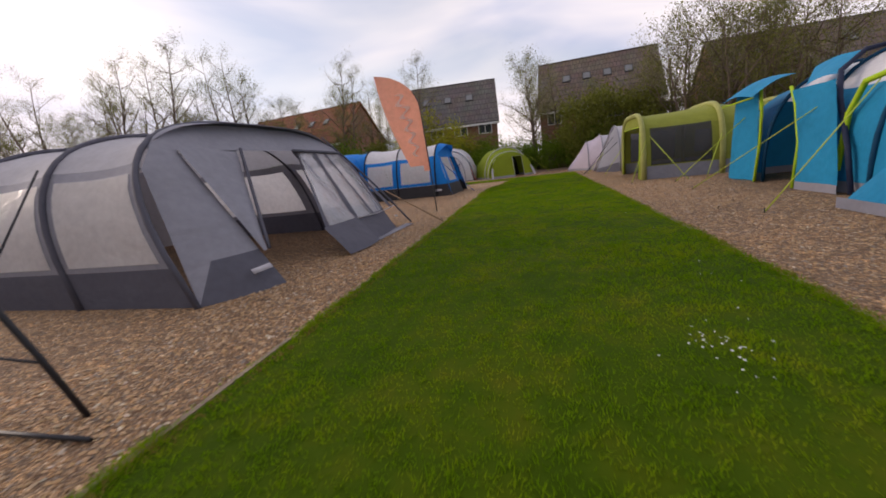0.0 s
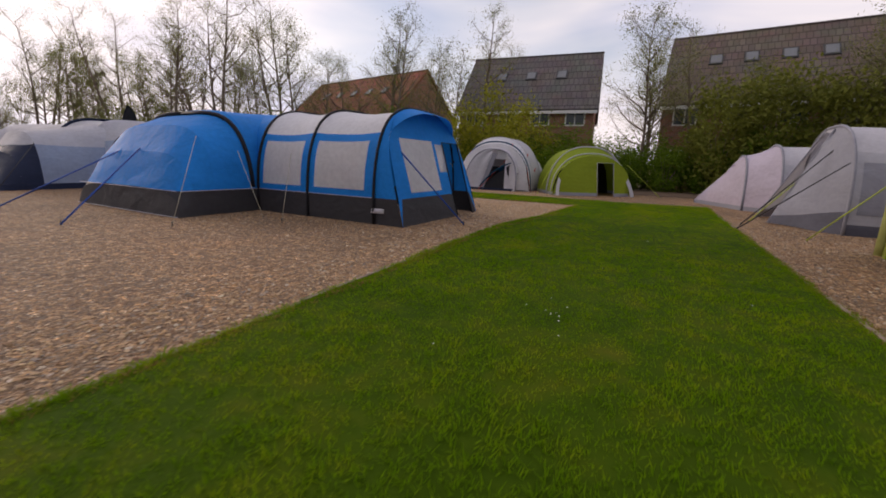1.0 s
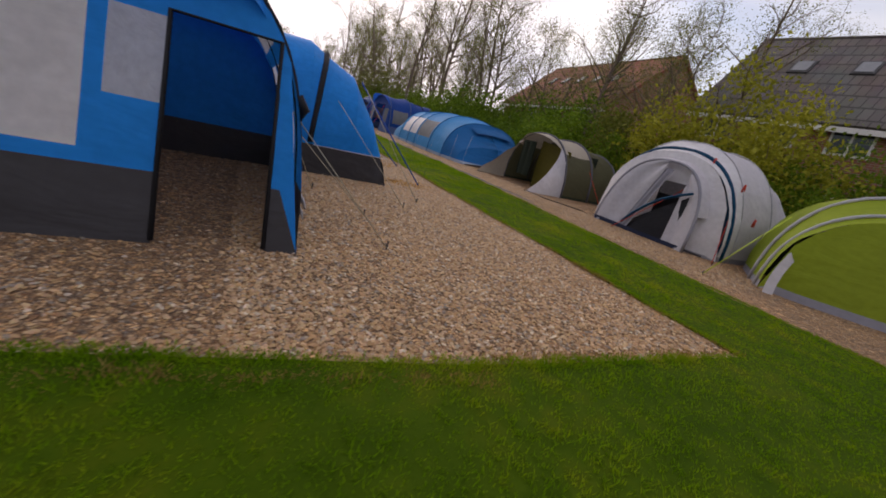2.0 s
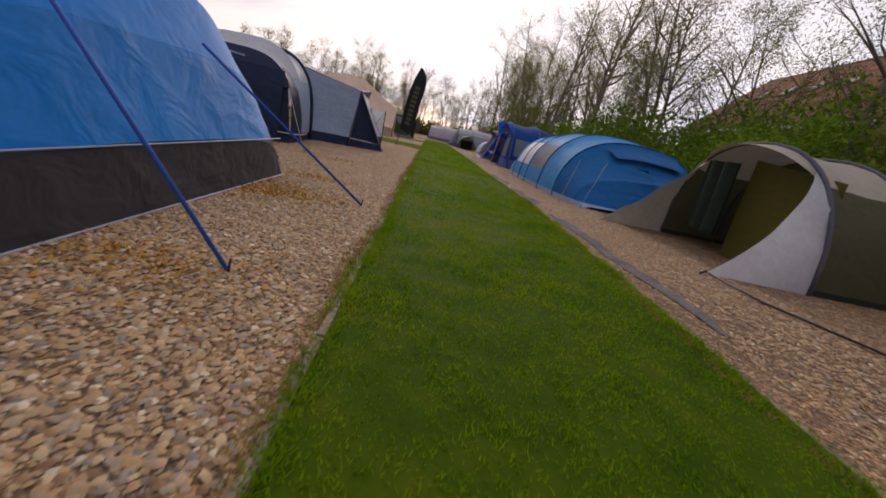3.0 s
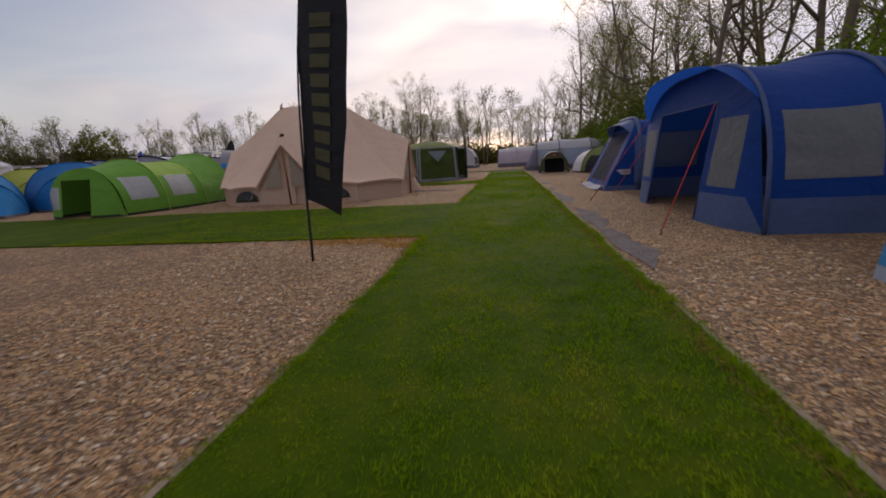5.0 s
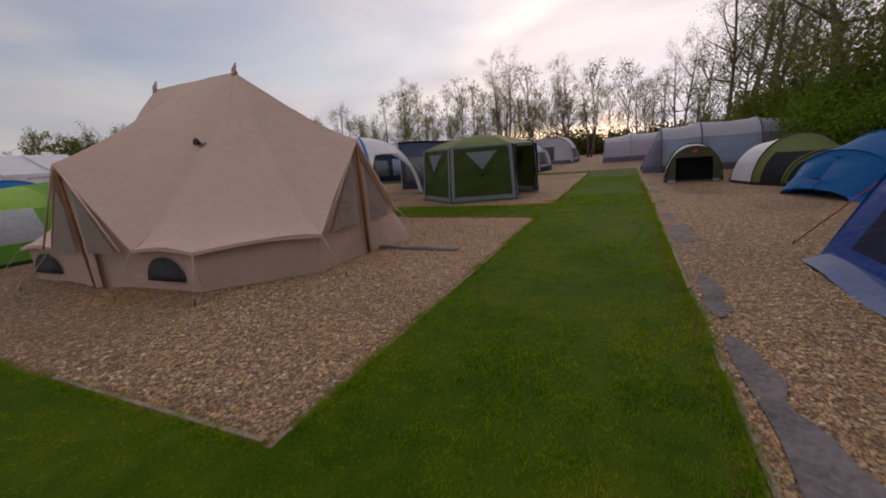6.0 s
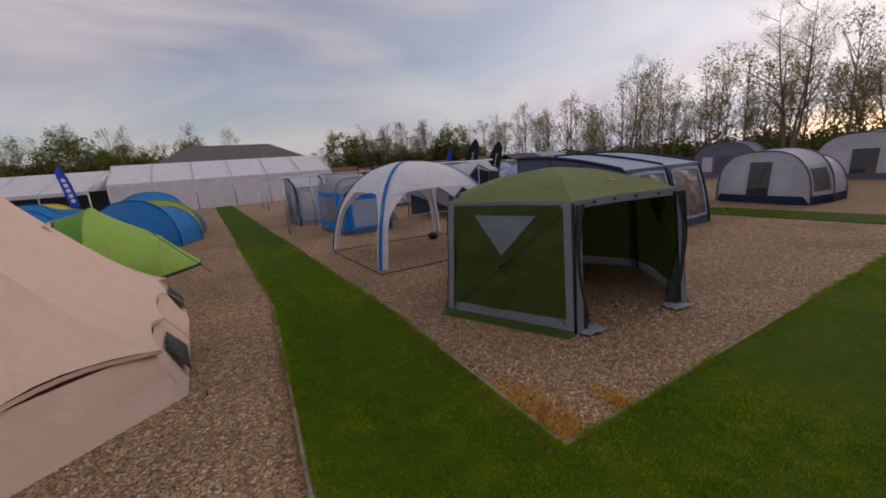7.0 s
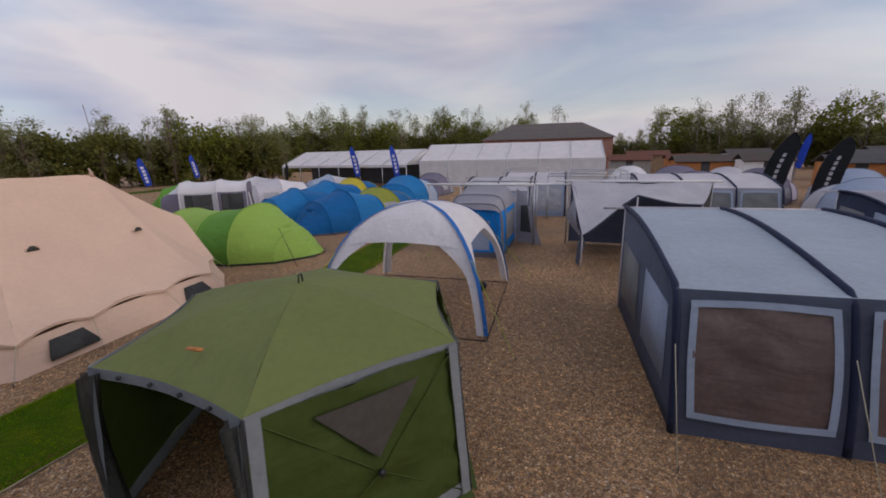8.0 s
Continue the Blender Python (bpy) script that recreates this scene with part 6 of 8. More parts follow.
        for sg in (-1, 1):
            part("door_mesh", grid(lambda u, v: e + d * 0.03 + s * sg * (0.16 + 0.72 * u * (1 - 0.9 * v)) + Vector((0, 0, 0.58 + 0.95 * v)), 5, 6), "gauze_sand", t)
            part("gable_edge", tube([e + d * 0.06 + s * sg * 0.06 + Vector((0, 0, 1.9)), e + d * 0.06 + s * sg * 1.05 + Vector((0, 0, 0.62))], 0.018, 6), "canvas", t)
    # half-round mesh windows in the low walls
    for x, y in ((7.85, 34.7), (4.5, 34.62), (7.9, 39.75), (4.7, 39.65)):
        b = base(Vector((x, y, 0)))
        d = (b - c)
        for i in range(n):
            p, q = base(ring[i]), base(ring[(i + 1) % n])
            e = (q - p)
            f = (b - p).dot(e) / e.length_squared
            if -0.05 < f < 1.05 and (p + e * f - b).length < 0.25:
                s, m = e.normalized(), p + e * f
                o = Vector((e.y, -e.x, 0)).normalized() * 0.03
                if o.dot(d) < 0:
                    o = -o
                lean = (0.36 if y > 37 else 0.0) / 0.6
                V = [m + o * (1 + 33 * lean * (0.6 - z2)) + s * x2 + Vector((0, 0, z2)) for x2, z2 in (((-0.46, 0.12), (0.46, 0.12), (0.44, 0.2), (0.30, 0.46), (-0.30, 0.46), (-0.44, 0.2)) if y > 37 else [(0.42 * math.cos(math.pi * k / 14), 0.14 + 0.36 * math.sin(math.pi * k / 14)) for k in range(15)])]
                part("mesh_window", sheet(V, 0.01), "gauze_dark", t, "dark mesh window")
                break
    for P in (A, B):
        part("peak_cap", tube([P + Vector((0, 0, -0.06)), P + Vector((0, 0, 0.05)), P + Vector((0.02, 0.01, 0.10)), P + Vector((0.05, 0.02, 0.16))], 0.06, 8, 0.012), "canvas_dim", t)
    for x, y in ((5.35, 36.15), (7.15, 36.2), (4.9, 38.2), (7.2, 38.2)):
        z = min(roof_points, key=lambda w: (w.x - x) ** 2 + (w.y - y) ** 2).z + 0.04
        s = -1 if y < 37 else 1
        V, F = grid(lambda u, v: (x - 0.14 + 0.28 * u, y + s * 0.09 * v, z + 0.12 * math.sin(math.pi * u) * v - 0.05 * v), 6, 3)
        part("vent_hood", (V, F), "canvas", t)
        part("vent_mesh", sheet([(x - 0.11, y + s * 0.08, z - 0.05), (x + 0.11, y + s * 0.08, z - 0.05), (x + 0.05, y + s * 0.08, z + 0.05), (x - 0.05, y + s * 0.08, z + 0.05)], 0.01), "gauze_dark", t)
    for p in ring:
        if p.z < 1:
            d = Vector((p.x - c.x, p.y - c.y, 0)).normalized()
            rope(t, p + Vector((0, 0, 0.0)), Vector((p.x, p.y, 0.02)) + d * 0.5, "rope", 0.006)


def lime_green_tent():
    t = thing("dome_tent", "bright green dome tent with a lighter front and a side window", "tent", pose(-0.15, 0, 0), "display tents")
    lo = Loft([(33.2, 0.1, 1.4, 1.55), (34.6, 0.1, 1.65, 1.8), (36.3, 0.1, 1.75, 1.72), (37.9, 0.0, 1.85, 2.02), (39.3, -0.1, 1.3, 1.05), (40.2, -0.4, 0.4, 0.06)], 0.85, 0.88, 0.03)
    tunnel(t, lo, [("green_tent", "green_tent", None, ("film", 0.5, 1.2, 0.2, 0.8)), ("green_tent", "green_tent_light", None, ("film", 0.5, 1.2, 0.2, 0.75)), ("green_tent", "green_tent", None, None), ("green_tent_light", "green_tent_light", None, None), ("green_tent_light", "green_tent_light", None, None)], 0.08, "olive_dark", 1.2, "green_tent_light", (1, 2, 3), beam_r=0.02)
    end_wall(t, lo, 0, -0.3, "green_tent", 0.08, "olive_dark", (-0.6, 0.5, 1.2), [(-1.2, -0.7, 0.3, 1.0, "film")])
    rope(t, (0.6, 39.2, 1.2), (1.4, 40.4, 0.02), "rope_dark", 0.01)


def hex_house():
    cx, cy, R = 8.83, 46.0, 2.05
    t = thing("screen_house", "six-sided olive green screen shelter with grey trims and one side open", "shelter", None, "display tents")
    ang = [radians(21.5 + 60 * k) for k in range(6)]
    low = [Vector((cx + R * 1.07 * math.cos(a), cy + R * 1.07 * math.sin(a), 0)) for a in ang]
    eave = [Vector((cx + R * math.cos(a), cy + R * math.sin(a), 1.82)) for a in ang]
    hub = Vector((cx, cy, 2.25))
    for k in range(6):
        a, b, p, q = eave[k], eave[(k + 1) % 6], low[k], low[(k + 1) % 6]
        mid = (a + b) / 2
        outw = Vector((mid.x - cx, mid.y - cy, 0)).normalized()
        inner = (cx, cy, 1.0)

        def edge_in(u):
            return -0.10 * math.sin(math.pi * u)

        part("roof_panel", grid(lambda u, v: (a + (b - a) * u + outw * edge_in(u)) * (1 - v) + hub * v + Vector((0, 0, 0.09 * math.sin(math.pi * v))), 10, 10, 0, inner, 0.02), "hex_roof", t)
        part("eave_band", grid(lambda u, v: a + (b - a) * u + outw * (edge_in(u) + 0.012) + Vector((0, 0, 0.02 - 0.11 * v)), 10, 1, 0.004, inner), "hex_trim", t)
        part("pole", tube([p, a], 0.022, 6), "dark_metal", t)
        part("corner_trim", grid(lambda u, v: p * (1 - v) + a * v + (b - a).normalized() * (0.01 + 0.11 * u) + outw * 0.026, 1, 8, 0.004, inner), "hex_trim", t)
        part("corner_trim", grid(lambda u, v: q * (1 - v) + b * v + (a - b).normalized() * (0.01 + 0.11 * u) + outw * 0.026, 1, 8, 0.004, inner), "hex_trim", t)
        # sides 5 (towards the lane) and the one after it stand open
        if k == 5:
            for s0, s1 in ((p, q), (q, p)):
                part("tied_curtain", grid(lambda u, v: s0 + (s1 - s0).normalized() * (0.04 + 0.28 * u * (0.6 + 0.4 * math.cos(5 * v))) - outw * (0.05 + 0.08 * math.sin(9 * u)) + Vector((0, 0, 0.04 + 1.75 * v)), 8, 12), "gauze_dark", t)
                part("curtain_foot", grid(lambda u, v: s0 + (s1 - s0).normalized() * (0.04 + 0.4 * u) + outw * (0.28 * v - 0.1) + Vector((0, 0, 0.02 + 0.03 * math.sin(7 * u + 5 * v) ** 2)), 6, 4), "hex_trim", t)
            continue

        def pull(u, v):
            return 0.10 * (1 - abs(2 * u - 1)) * (1 - abs(2 * v - 1))

        def side(u, v):
            return p * (1 - u) * (1 - v) + q * u * (1 - v) + a * (1 - u) * v + b * u * v + outw * pull(u, v)

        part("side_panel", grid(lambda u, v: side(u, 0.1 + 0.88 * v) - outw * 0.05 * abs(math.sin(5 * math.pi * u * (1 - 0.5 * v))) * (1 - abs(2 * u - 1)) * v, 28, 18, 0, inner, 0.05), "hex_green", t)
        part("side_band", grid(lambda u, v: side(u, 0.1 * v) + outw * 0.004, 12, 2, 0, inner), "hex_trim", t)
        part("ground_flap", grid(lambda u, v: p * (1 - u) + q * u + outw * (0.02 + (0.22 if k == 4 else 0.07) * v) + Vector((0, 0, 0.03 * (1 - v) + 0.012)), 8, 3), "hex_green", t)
        part("window_pane", grid(lambda u, v: side(0.5 + (u - 0.5) * 0.5 * v, 0.58 + 0.32 * v) + outw * 0.034, 8, 8, 0, inner), "rippled_film" if k in (0,) else "hex_pane", t)
        for u0, v0, u1, v1 in ((0.03, 0.03, 0.5, 0.5), (0.97, 0.03, 0.5, 0.5), (0.03, 0.97, 0.5, 0.5), (0.97, 0.97, 0.5, 0.5)):
            part("hub_strut", tube([side(u0 + (u1 - u0) * j / 6, v0 + (v1 - v0) * j / 6) + outw * 0.012 for j in range(7)], 0.007, 5), "hex_green", t)
        part("side_hub", tube([side(0.5, 0.5) + outw * 0.01, side(0.5, 0.5) + outw * 0.05], 0.035, 8), "dark_metal", t)
    part("roof_loop", tube([hub + Vector((-0.04, 0, 0.0)), hub + Vector((-0.03, 0, 0.10)), hub + Vector((0.03, 0, 0.10)), hub + Vector((0.04, 0, 0.0))], 0.012, 6), "dark_metal", t)
    m = (eave[0] + eave[5]) / 2 * 0.78 + hub * 0.22 + Vector((0.02, 0, 0.12))
    part("logo", sheet([m + Vector((0.02, -0.09, -0.008)), m + Vector((0.02, 0.09, -0.008)), m + Vector((-0.02, 0.09, 0.006)), m + Vector((-0.02, -0.09, 0.006))], 0.01), "cedar", t)
    for u in (0.2, 0.4, 0.6, 0.8):
        e = eave[5] * (1 - u) + eave[0] * u
        part("toggle", tube([e + Vector((0.02 - 0.1 * math.sin(math.pi * u), 0, -0.03)), e + Vector((0.05 - 0.1 * math.sin(math.pi * u), 0, -0.03))], 0.02, 6), "dark_metal", t)


def gazebo():
    t = thing("gazebo", "white event shelter with four curved legs and blue stripes", "gazebo", None, "display tents")
    cx, cy, h, apex = 3.5, 45.8, 2.0, 2.62
    s = 1.95
    feet = [Vector((cx - s, cy - s, 0)), Vector((cx + s, cy - s, 0)), Vector((cx + s, cy + s, 0)), Vector((cx - s, cy + s, 0))]
    top = Vector((cx, cy, apex))

    def arm(k, f):
        """along the bent pole of corner k, from the foot to the apex"""
        p = feet[k]
        c1 = Vector((cx + (p.x - cx) * 0.9, cy + (p.y - cy) * 0.9, 1.85))
        c2 = Vector((cx + (p.x - cx) * 0.55, cy + (p.y - cy) * 0.55, apex + 0.02))
        return p * (1 - f) ** 3 + c1 * 3 * f * (1 - f) ** 2 + c2 * 3 * f * f * (1 - f) + top * f ** 3

    for k in range(4):
        k2 = (k + 1) % 4
        e = (feet[k2] - feet[k]).normalized()

        def cloth(u, v):
            f = 0.42 + 0.58 * v
            a, b = arm(k, f), arm(k2, f)
            w = a + (b - a) * u
            w.z += (0.10 * math.sin(math.pi * u)) * (1 - v)
            return w

        part("roof_panel", grid(cloth, 14, 12, 0, (cx, cy, 1)), "white_cloth", t)
        # the cloth runs on down the legs as narrowing strips
        for j, d in ((k, e), (k2, -e)):
            part("leg_sleeve", grid(lambda u, v: arm(j, 0.02 + 0.42 * v) + d * (0.02 + u * (0.17 + 0.42 * max(0.0, v - 0.55) ** 1.5 * 3.2)), 4, 10, 0, (cx, cy, 0.8)), "white_cloth", t)
        part("leg_pole", tube([arm(k, 0.0 + 0.55 * j / 10) for j in range(11)], 0.016, 6), "metal", t)
        part("stripe", grid(lambda u, v: arm(k, 0.02 + 0.97 * v) + (feet[k2] - feet[k - 1]).normalized() * (u - 0.5) * 0.10 + (Vector((feet[k].x - cx, feet[k].y - cy, 1.6)).normalized()) * 0.02, 1, 24), "trim_blue", t)
        d = (feet[k] - Vector((cx, cy, 0))).normalized()
        rope(t, arm(k, 0.4), feet[k] + d * 0.9 + Vector((0, 0, 0.02)), "rope_lime", 0.006)
    for k in range(4):
        part("ground_strap", tube([feet[k] + Vector((0, 0, 0.02)), feet[(k + 1) % 4] + Vector((0, 0, 0.02))], 0.01, 5), "rope_dark", t)
    b = thing("weight_bag", "small black weight bag lying on the gravel under the gazebo", "bag", pose(2.3, 47.1, 0))
    part("bag", grid(lambda u, v: (0.24 * math.cos(2 * math.pi * u) * math.sin(math.pi * v), 0.15 * math.sin(2 * math.pi * u) * math.sin(math.pi * v), 0.11 - 0.11 * math.cos(math.pi * v)), 12, 8), "black_cloth", b)


def blue_drive_awning():
    t = thing("drive_away_awning", "grey and blue drive-away awning with a pale front window", "awning", pose(0, 46.2, 0, 0, 0, 90), "display tents")
    # local y is world -x, local x is world y
    lo = Loft([(1.45, 0, 1.02, 1.95), (2.0, 0, 1.08, 2.22), (4.2, 0, 1.2, 2.4)], 0.36, 0.4, 0.02)
    tunnel(t, lo, [("blue", "grey_mid", None, None), ("blue", "grey_mid", ("gauze_grey", 0.5, 1.5, 0.1, 0.9), ("gauze_grey", 0.5, 1.5, 0.1, 0.9))], 0.2, "grey_dark", 1.7, "grey_mid", (0, 1))
    end_wall(t, lo, 0, -0.22, "blue", 0.2, "grey_dark", None, [(-0.62, 0.55, 0.28, 1.35, "haze_blue")])
    part("front_trim", tube([(-0.85, 1.2, 0.05), (-0.84, 1.33, 1.2), (-0.6, 1.4, 1.62), (0, 1.42, 1.76), (0.6, 1.4, 1.62), (0.82, 1.33, 1.2), (0.83, 1.2, 0.05)], 0.02, 6), "trim_blue", t)
    part("front_brow", grid(lambda u, v: lo.roof(0, 1.6, v) + Vector((0, -0.12 * u * math.sin(math.pi * v) ** 0.6, -0.2 * u * math.sin(math.pi * v) ** 0.6)), 4, 14, 0.01, (0, 3, 1)), "grey_mid", t)
    part("logo", sheet([(-0.15, 1.36, 1.56), (0.15, 1.36, 1.56), (0.15, 1.38, 1.63), (-0.15, 1.38, 1.63)], 0.01), "white_cloth", t)
    # a loose side wing hangs from the rail
    part("side_wing", grid(lambda u, v: (1.25 + 1.0 * u * (1.1 - 0.75 * v), 4.1 - 0.5 * u * (1 - v), 0.03 + 2.25 * v - 0.25 * u * v), 8, 10, 0, None, 0.04), "grey_mid", t)
    part("wing_window", grid(lambda u, v: (1.45 + 0.45 * u * (1 - 0.4 * v), 3.97 - 0.25 * u * (1 - v), 0.5 + 1.1 * v), 4, 6), "gauze_dark", t)
    part("rail", tube([(-2.7, 4.25, 2.44), (3.4, 4.25, 2.44)], 0.045, 6), "white_paint", t)
    for x in (-2.6, 1.7, 3.3):
        part("rail_post", tube([(x, 4.3, 0), (x, 4.25, 2.44)], 0.035, 6), "metal", t)
    rope(t, (-1.0, 1.6, 1.4), (-1.7, 0.7, 0.02), "rope_lime", 0.008)


def slack_awning():
    t = thing("caravan_awning", "grey caravan awning with slack roof cloth fallen at one corner", "awning", None, "display tents")
    back = [Vector((-4.2, 49.6, 2.55)), Vector((-4.2, 52.0, 2.5)), Vector((-4.1, 54.6, 2.5))]
    edge = [Vector((-0.5, 49.9, 1.1)), Vector((-0.85, 51.5, 2.3)), Vector((-2.05, 53.7, 1.9))]

    def along(pts, u):
        return pts[0].lerp(pts[1], u * 2) if u < 0.5 else pts[1].lerp(pts[2], u * 2 - 1)

    def roof(u, v):
        p = along(back, u).lerp(along(edge, u), v)
        return p + Vector((0, 0, -0.22 * math.sin(math.pi * v) * (1 - 0.6 * abs(2 * u - 1)) + 0.05 * math.sin(9 * u + 4 * v)))

    part("roof_cloth", grid(roof, 18, 12, 0, None, 0.06), "grey_light", t)
    part("hanging_cloth", grid(lambda u, v: roof(0, u) + Vector((0.05 * math.sin(9 * u), 0.10 * math.sin(6 * u + 4 * v), -(0.55 + 0.8 * (1 - u)) * v)), 12, 8, 0, None, 0.05), "grey_mid", t)
    part("edge_binding", tube([roof(k / 18, 1) for k in range(19)], 0.03, 6), "awning_wall", t)
    # dark wall added at the back for the shade under the cloth
    part("back_wall", grid(lambda u, v: along(back, u) * 1.0 + Vector((-0.02, 0, -2.45 * v)), 10, 4), "awning_wall", t)
    part("end_wall", grid(lambda u, v: roof(1, u) * v + Vector((roof(1, u).x, roof(1, u).y, 0.02)) * (1 - v), 10, 8), "gauze_dark", t)
    part("back_rail", tube([(-4.2, 49.0, 2.58), (-4.1, 54.9, 2.54)], 0.04, 6), "white_paint", t)
    for x, y, z in ((-0.5, 49.9, 1.1), (-0.85, 51.5, 2.3), (-2.05, 53.7, 1.9), (-4.2, 49.6, 2.55), (-4.1, 54.6, 2.5)):
        part("pole", tube([(x, y, 0), (x, y, z)], 0.025, 6), "grey_pale", t)
    part("fallen_wall", grid(lambda u, v: (-0.5 - 0.1 * v - 0.5 * u, 49.85 - 0.12 * math.sin(5 * u) * v, 1.05 - 1.0 * v + 0.2 * u), 8, 8, 0, None, 0.05), "awning_wall", t)


def trailer_tent():
    t = thing("trailer_tent", "white-roofed trailer tent with brown-grey walls and dark windows", "tent", pose(-8.7, 27.1, 0, 0, 0, 34), "display tents")
    lo = Loft([(-2.6, 0, 1.3, 1.5), (-1.5, 0, 1.6, 2.3), (0.6, 0, 1.65, 2.4), (2.3, 0, 1.6, 2.25)], 0.4, 0.45, 0.03)
    dark, pale = ("gauze_dark", 0.6, 1.6, 0.15, 0.85), ("grey_pale", 0.4, 1.6, 0.2, 0.45)
    tunnel(t, lo, [("purple_grey", "white_cloth", None, None), ("grey_light", "white_cloth", dark, dark), ("purple_grey", "white_cloth", dark, dark)], 0.35, "purple_grey", 1.72, "white_cloth", (1, 2, 3), beam_r=0.03)
    end_wall(t, lo, 3, 0.25, "purple_grey", 0.35, "purple_grey", None, [(-1.2, -0.5, 0.5, 1.6, "grey_pale"), (-0.3, 0.4, 0.5, 1.7, "gauze_dark"), (0.6, 1.2, 0.5, 1.6, "grey_pale")])
    end_wall(t, lo, 0, -0.2, "purple_grey", 0.3, "purple_grey")


def caravan_awning(name, label, m, depth, widths, roof, wall, pane, h0=1.92, h1=2.42, group="display tents"):
    """A lean-to awning: local x along the front, local y into the depth, roof rising to the back rail."""
    t = thing(name, label, "awning", m, group)
    xs = [0.0]
    for w in widths:
        xs.append(xs[-1] + w)

    def prof(v):
        """front edge from the ground over the eave to the back rail"""
        if v < 0.4:
            f = v / 0.4
            return Vector((0, 0.42 * f ** 1.5, h0 * f))
        f = (v - 0.4) / 0.6
        return Vector((0, 0.42 + (depth - 0.42) * f, h0 + (h1 - h0) * math.sin(math.pi / 2 * f) + 0.05 * math.sin(math.pi * f)))

    for i in range(len(widths)):
        x0, x1 = xs[i], xs[i + 1]
        inner = ((x0 + x1) / 2, depth / 2, 0.8)
        part("front_panel", grid(lambda u, v: prof(0.4 * v) + Vector((x0 + (x1 - x0) * u, 0, 0)), 8, 10, 0, inner), wall, t)
        def face(u, v, out=0.0):
            return prof(0.4 * v) + Vector((x0 + (x1 - x0) * u, -out, 0))

        def film(u, v):
            k = math.sin(math.pi * u) ** 0.5 * math.sin(math.pi * v) ** 0.5
            fold = 0.5 * math.sin(13 * (0.75 * v - 0.5 * u) + 2.2 * math.sin(3.1 * u + i)) + 0.3 * math.sin(27 * (0.6 * v + 0.35 * u) + 1.7 * i)
            return face(0.1 + 0.8 * u, 0.17 + 0.74 * v, 0.03 + 0.022 * k * fold)

        part("front_window", grid(film, 30, 30, 0, inner, 0.02), pane, t)

        def ring(f, w):
            """Round the window's rim, f from 0 to 1, w across the band."""
            a = 2 * math.pi * f
            cu, cv = math.cos(a), math.sin(a)
            r = 1 / max(abs(cu), abs(cv)) ** 0.9
            return face(0.5 + (0.385 + 0.045 * w) * max(-1.0, min(1.0, cu * r)), 0.54 + (0.365 + 0.045 * w) * max(-1.0, min(1.0, cv * r)), 0.045)

        part("window_trim", grid(lambda u, v: ring(u, v), 64, 1, 0, inner, 0.0), "blue_pale", t)
        part("roof_panel", grid(lambda u, v: prof(0.4 + 0.6 * v) + Vector((x0 + (x1 - x0) * u, 0, -0.05 * math.sin(math.pi * u) * math.sin(math.pi * v))), 8, 14, 0, inner), roof, t)
    for x in xs:
        part("air_beam", tube([prof(k / 24) + Vector((x, 0, 0.02)) for k in range(25)], 0.05, 6), "navy", t)
    for x in (0.0, xs[-1]):
        V = [prof(k / 20) + Vector((x, 0, 0)) for k in range(21)] + [Vector((x, depth, 0))]
        part("end_wall", sheet(V, 0.012), wall, t)
        s = -0.02 if x == 0 else 0.02
        for y0, y1 in ((0.55, depth * 0.45), (depth * 0.55, depth * 0.93)):
            part("end_window", sheet([(x + s, y0, 0.45), (x + s, y1, 0.45), (x + s, y1, 1.7), (x + s, y0 + 0.1, 1.6)], 0.01), "haze_blue" if y0 < 1 else "gauze_grey", t)
    part("back_rail", tube([(-0.5, depth, h1), (xs[-1] + 0.2, depth, h1)], 0.035, 6), "grey_pale", t)
    for x in [xs[0], xs[-1]]:
        part("rail_post", tube([(x, depth, 0), (x, depth, h1)], 0.03, 6), "grey_pale", t)
    for x in xs:
        rope(t, (x, 0.3, 1.4), (x - 0.1, -0.75, 0.02), "rope", 0.006)
    return t


navy_tent()
windbreak()
feather_flag("feather_flag", "black feather flag with pale lettering bars on a dark pole", 10.85, 26.9, 3.55, -15, 0.3, -0.66, 0.22, "black_flag", "olive", 9)
bell_tent()
lime_green_tent()
hex_house()
gazebo()
blue_drive_awning()
slack_awning()
trailer_tent()
caravan_awning("caravan_awning", "blue-grey inflatable caravan awning with brown tinted front windows", pose(7.55, 50.6, 0, 0, 0, 90), 4.8, (1.95, 1.85), "awning_roof", "awning_wall", "awning_pane")

# ---- tents farther off ----


def dome_with_windows(label, m, w, h, length, wall, roof, dark, skirt_mat):
    t = thing("dome_tent", label, "tent", m, "display tents")
    lo = Loft([(0, 0, w, h * 0.97), (length * 0.5, 0, w * 1.03, h), (length, 0, w * 0.9, h * 0.85), (length * 1.25, 0, w * 0.6, h * 0.3)], 0.7, 0.75, 0.03)
    tunnel(t, lo, [(wall, roof, (dark, 0.5, 1.3, 0.15, 0.85), (dark, 0.5, 1.3, 0.15, 0.85)), (wall, roof, None, None), (wall, roof, None, None)], 0.32, skirt_mat, 1.45, "grey_dark", (0, 1, 2), 4)
    end_wall(t, lo, 0, -0.25, wall, 0.32, skirt_mat, None, [(-w * 0.62, -w * 0.3, 0.45, 1.5, "grey_pale"), (-w * 0.22, w * 0.25, 0.3, 1.6, dark), (w * 0.35, w * 0.66, 0.45, 1.5, "grey_pale")])
    return t


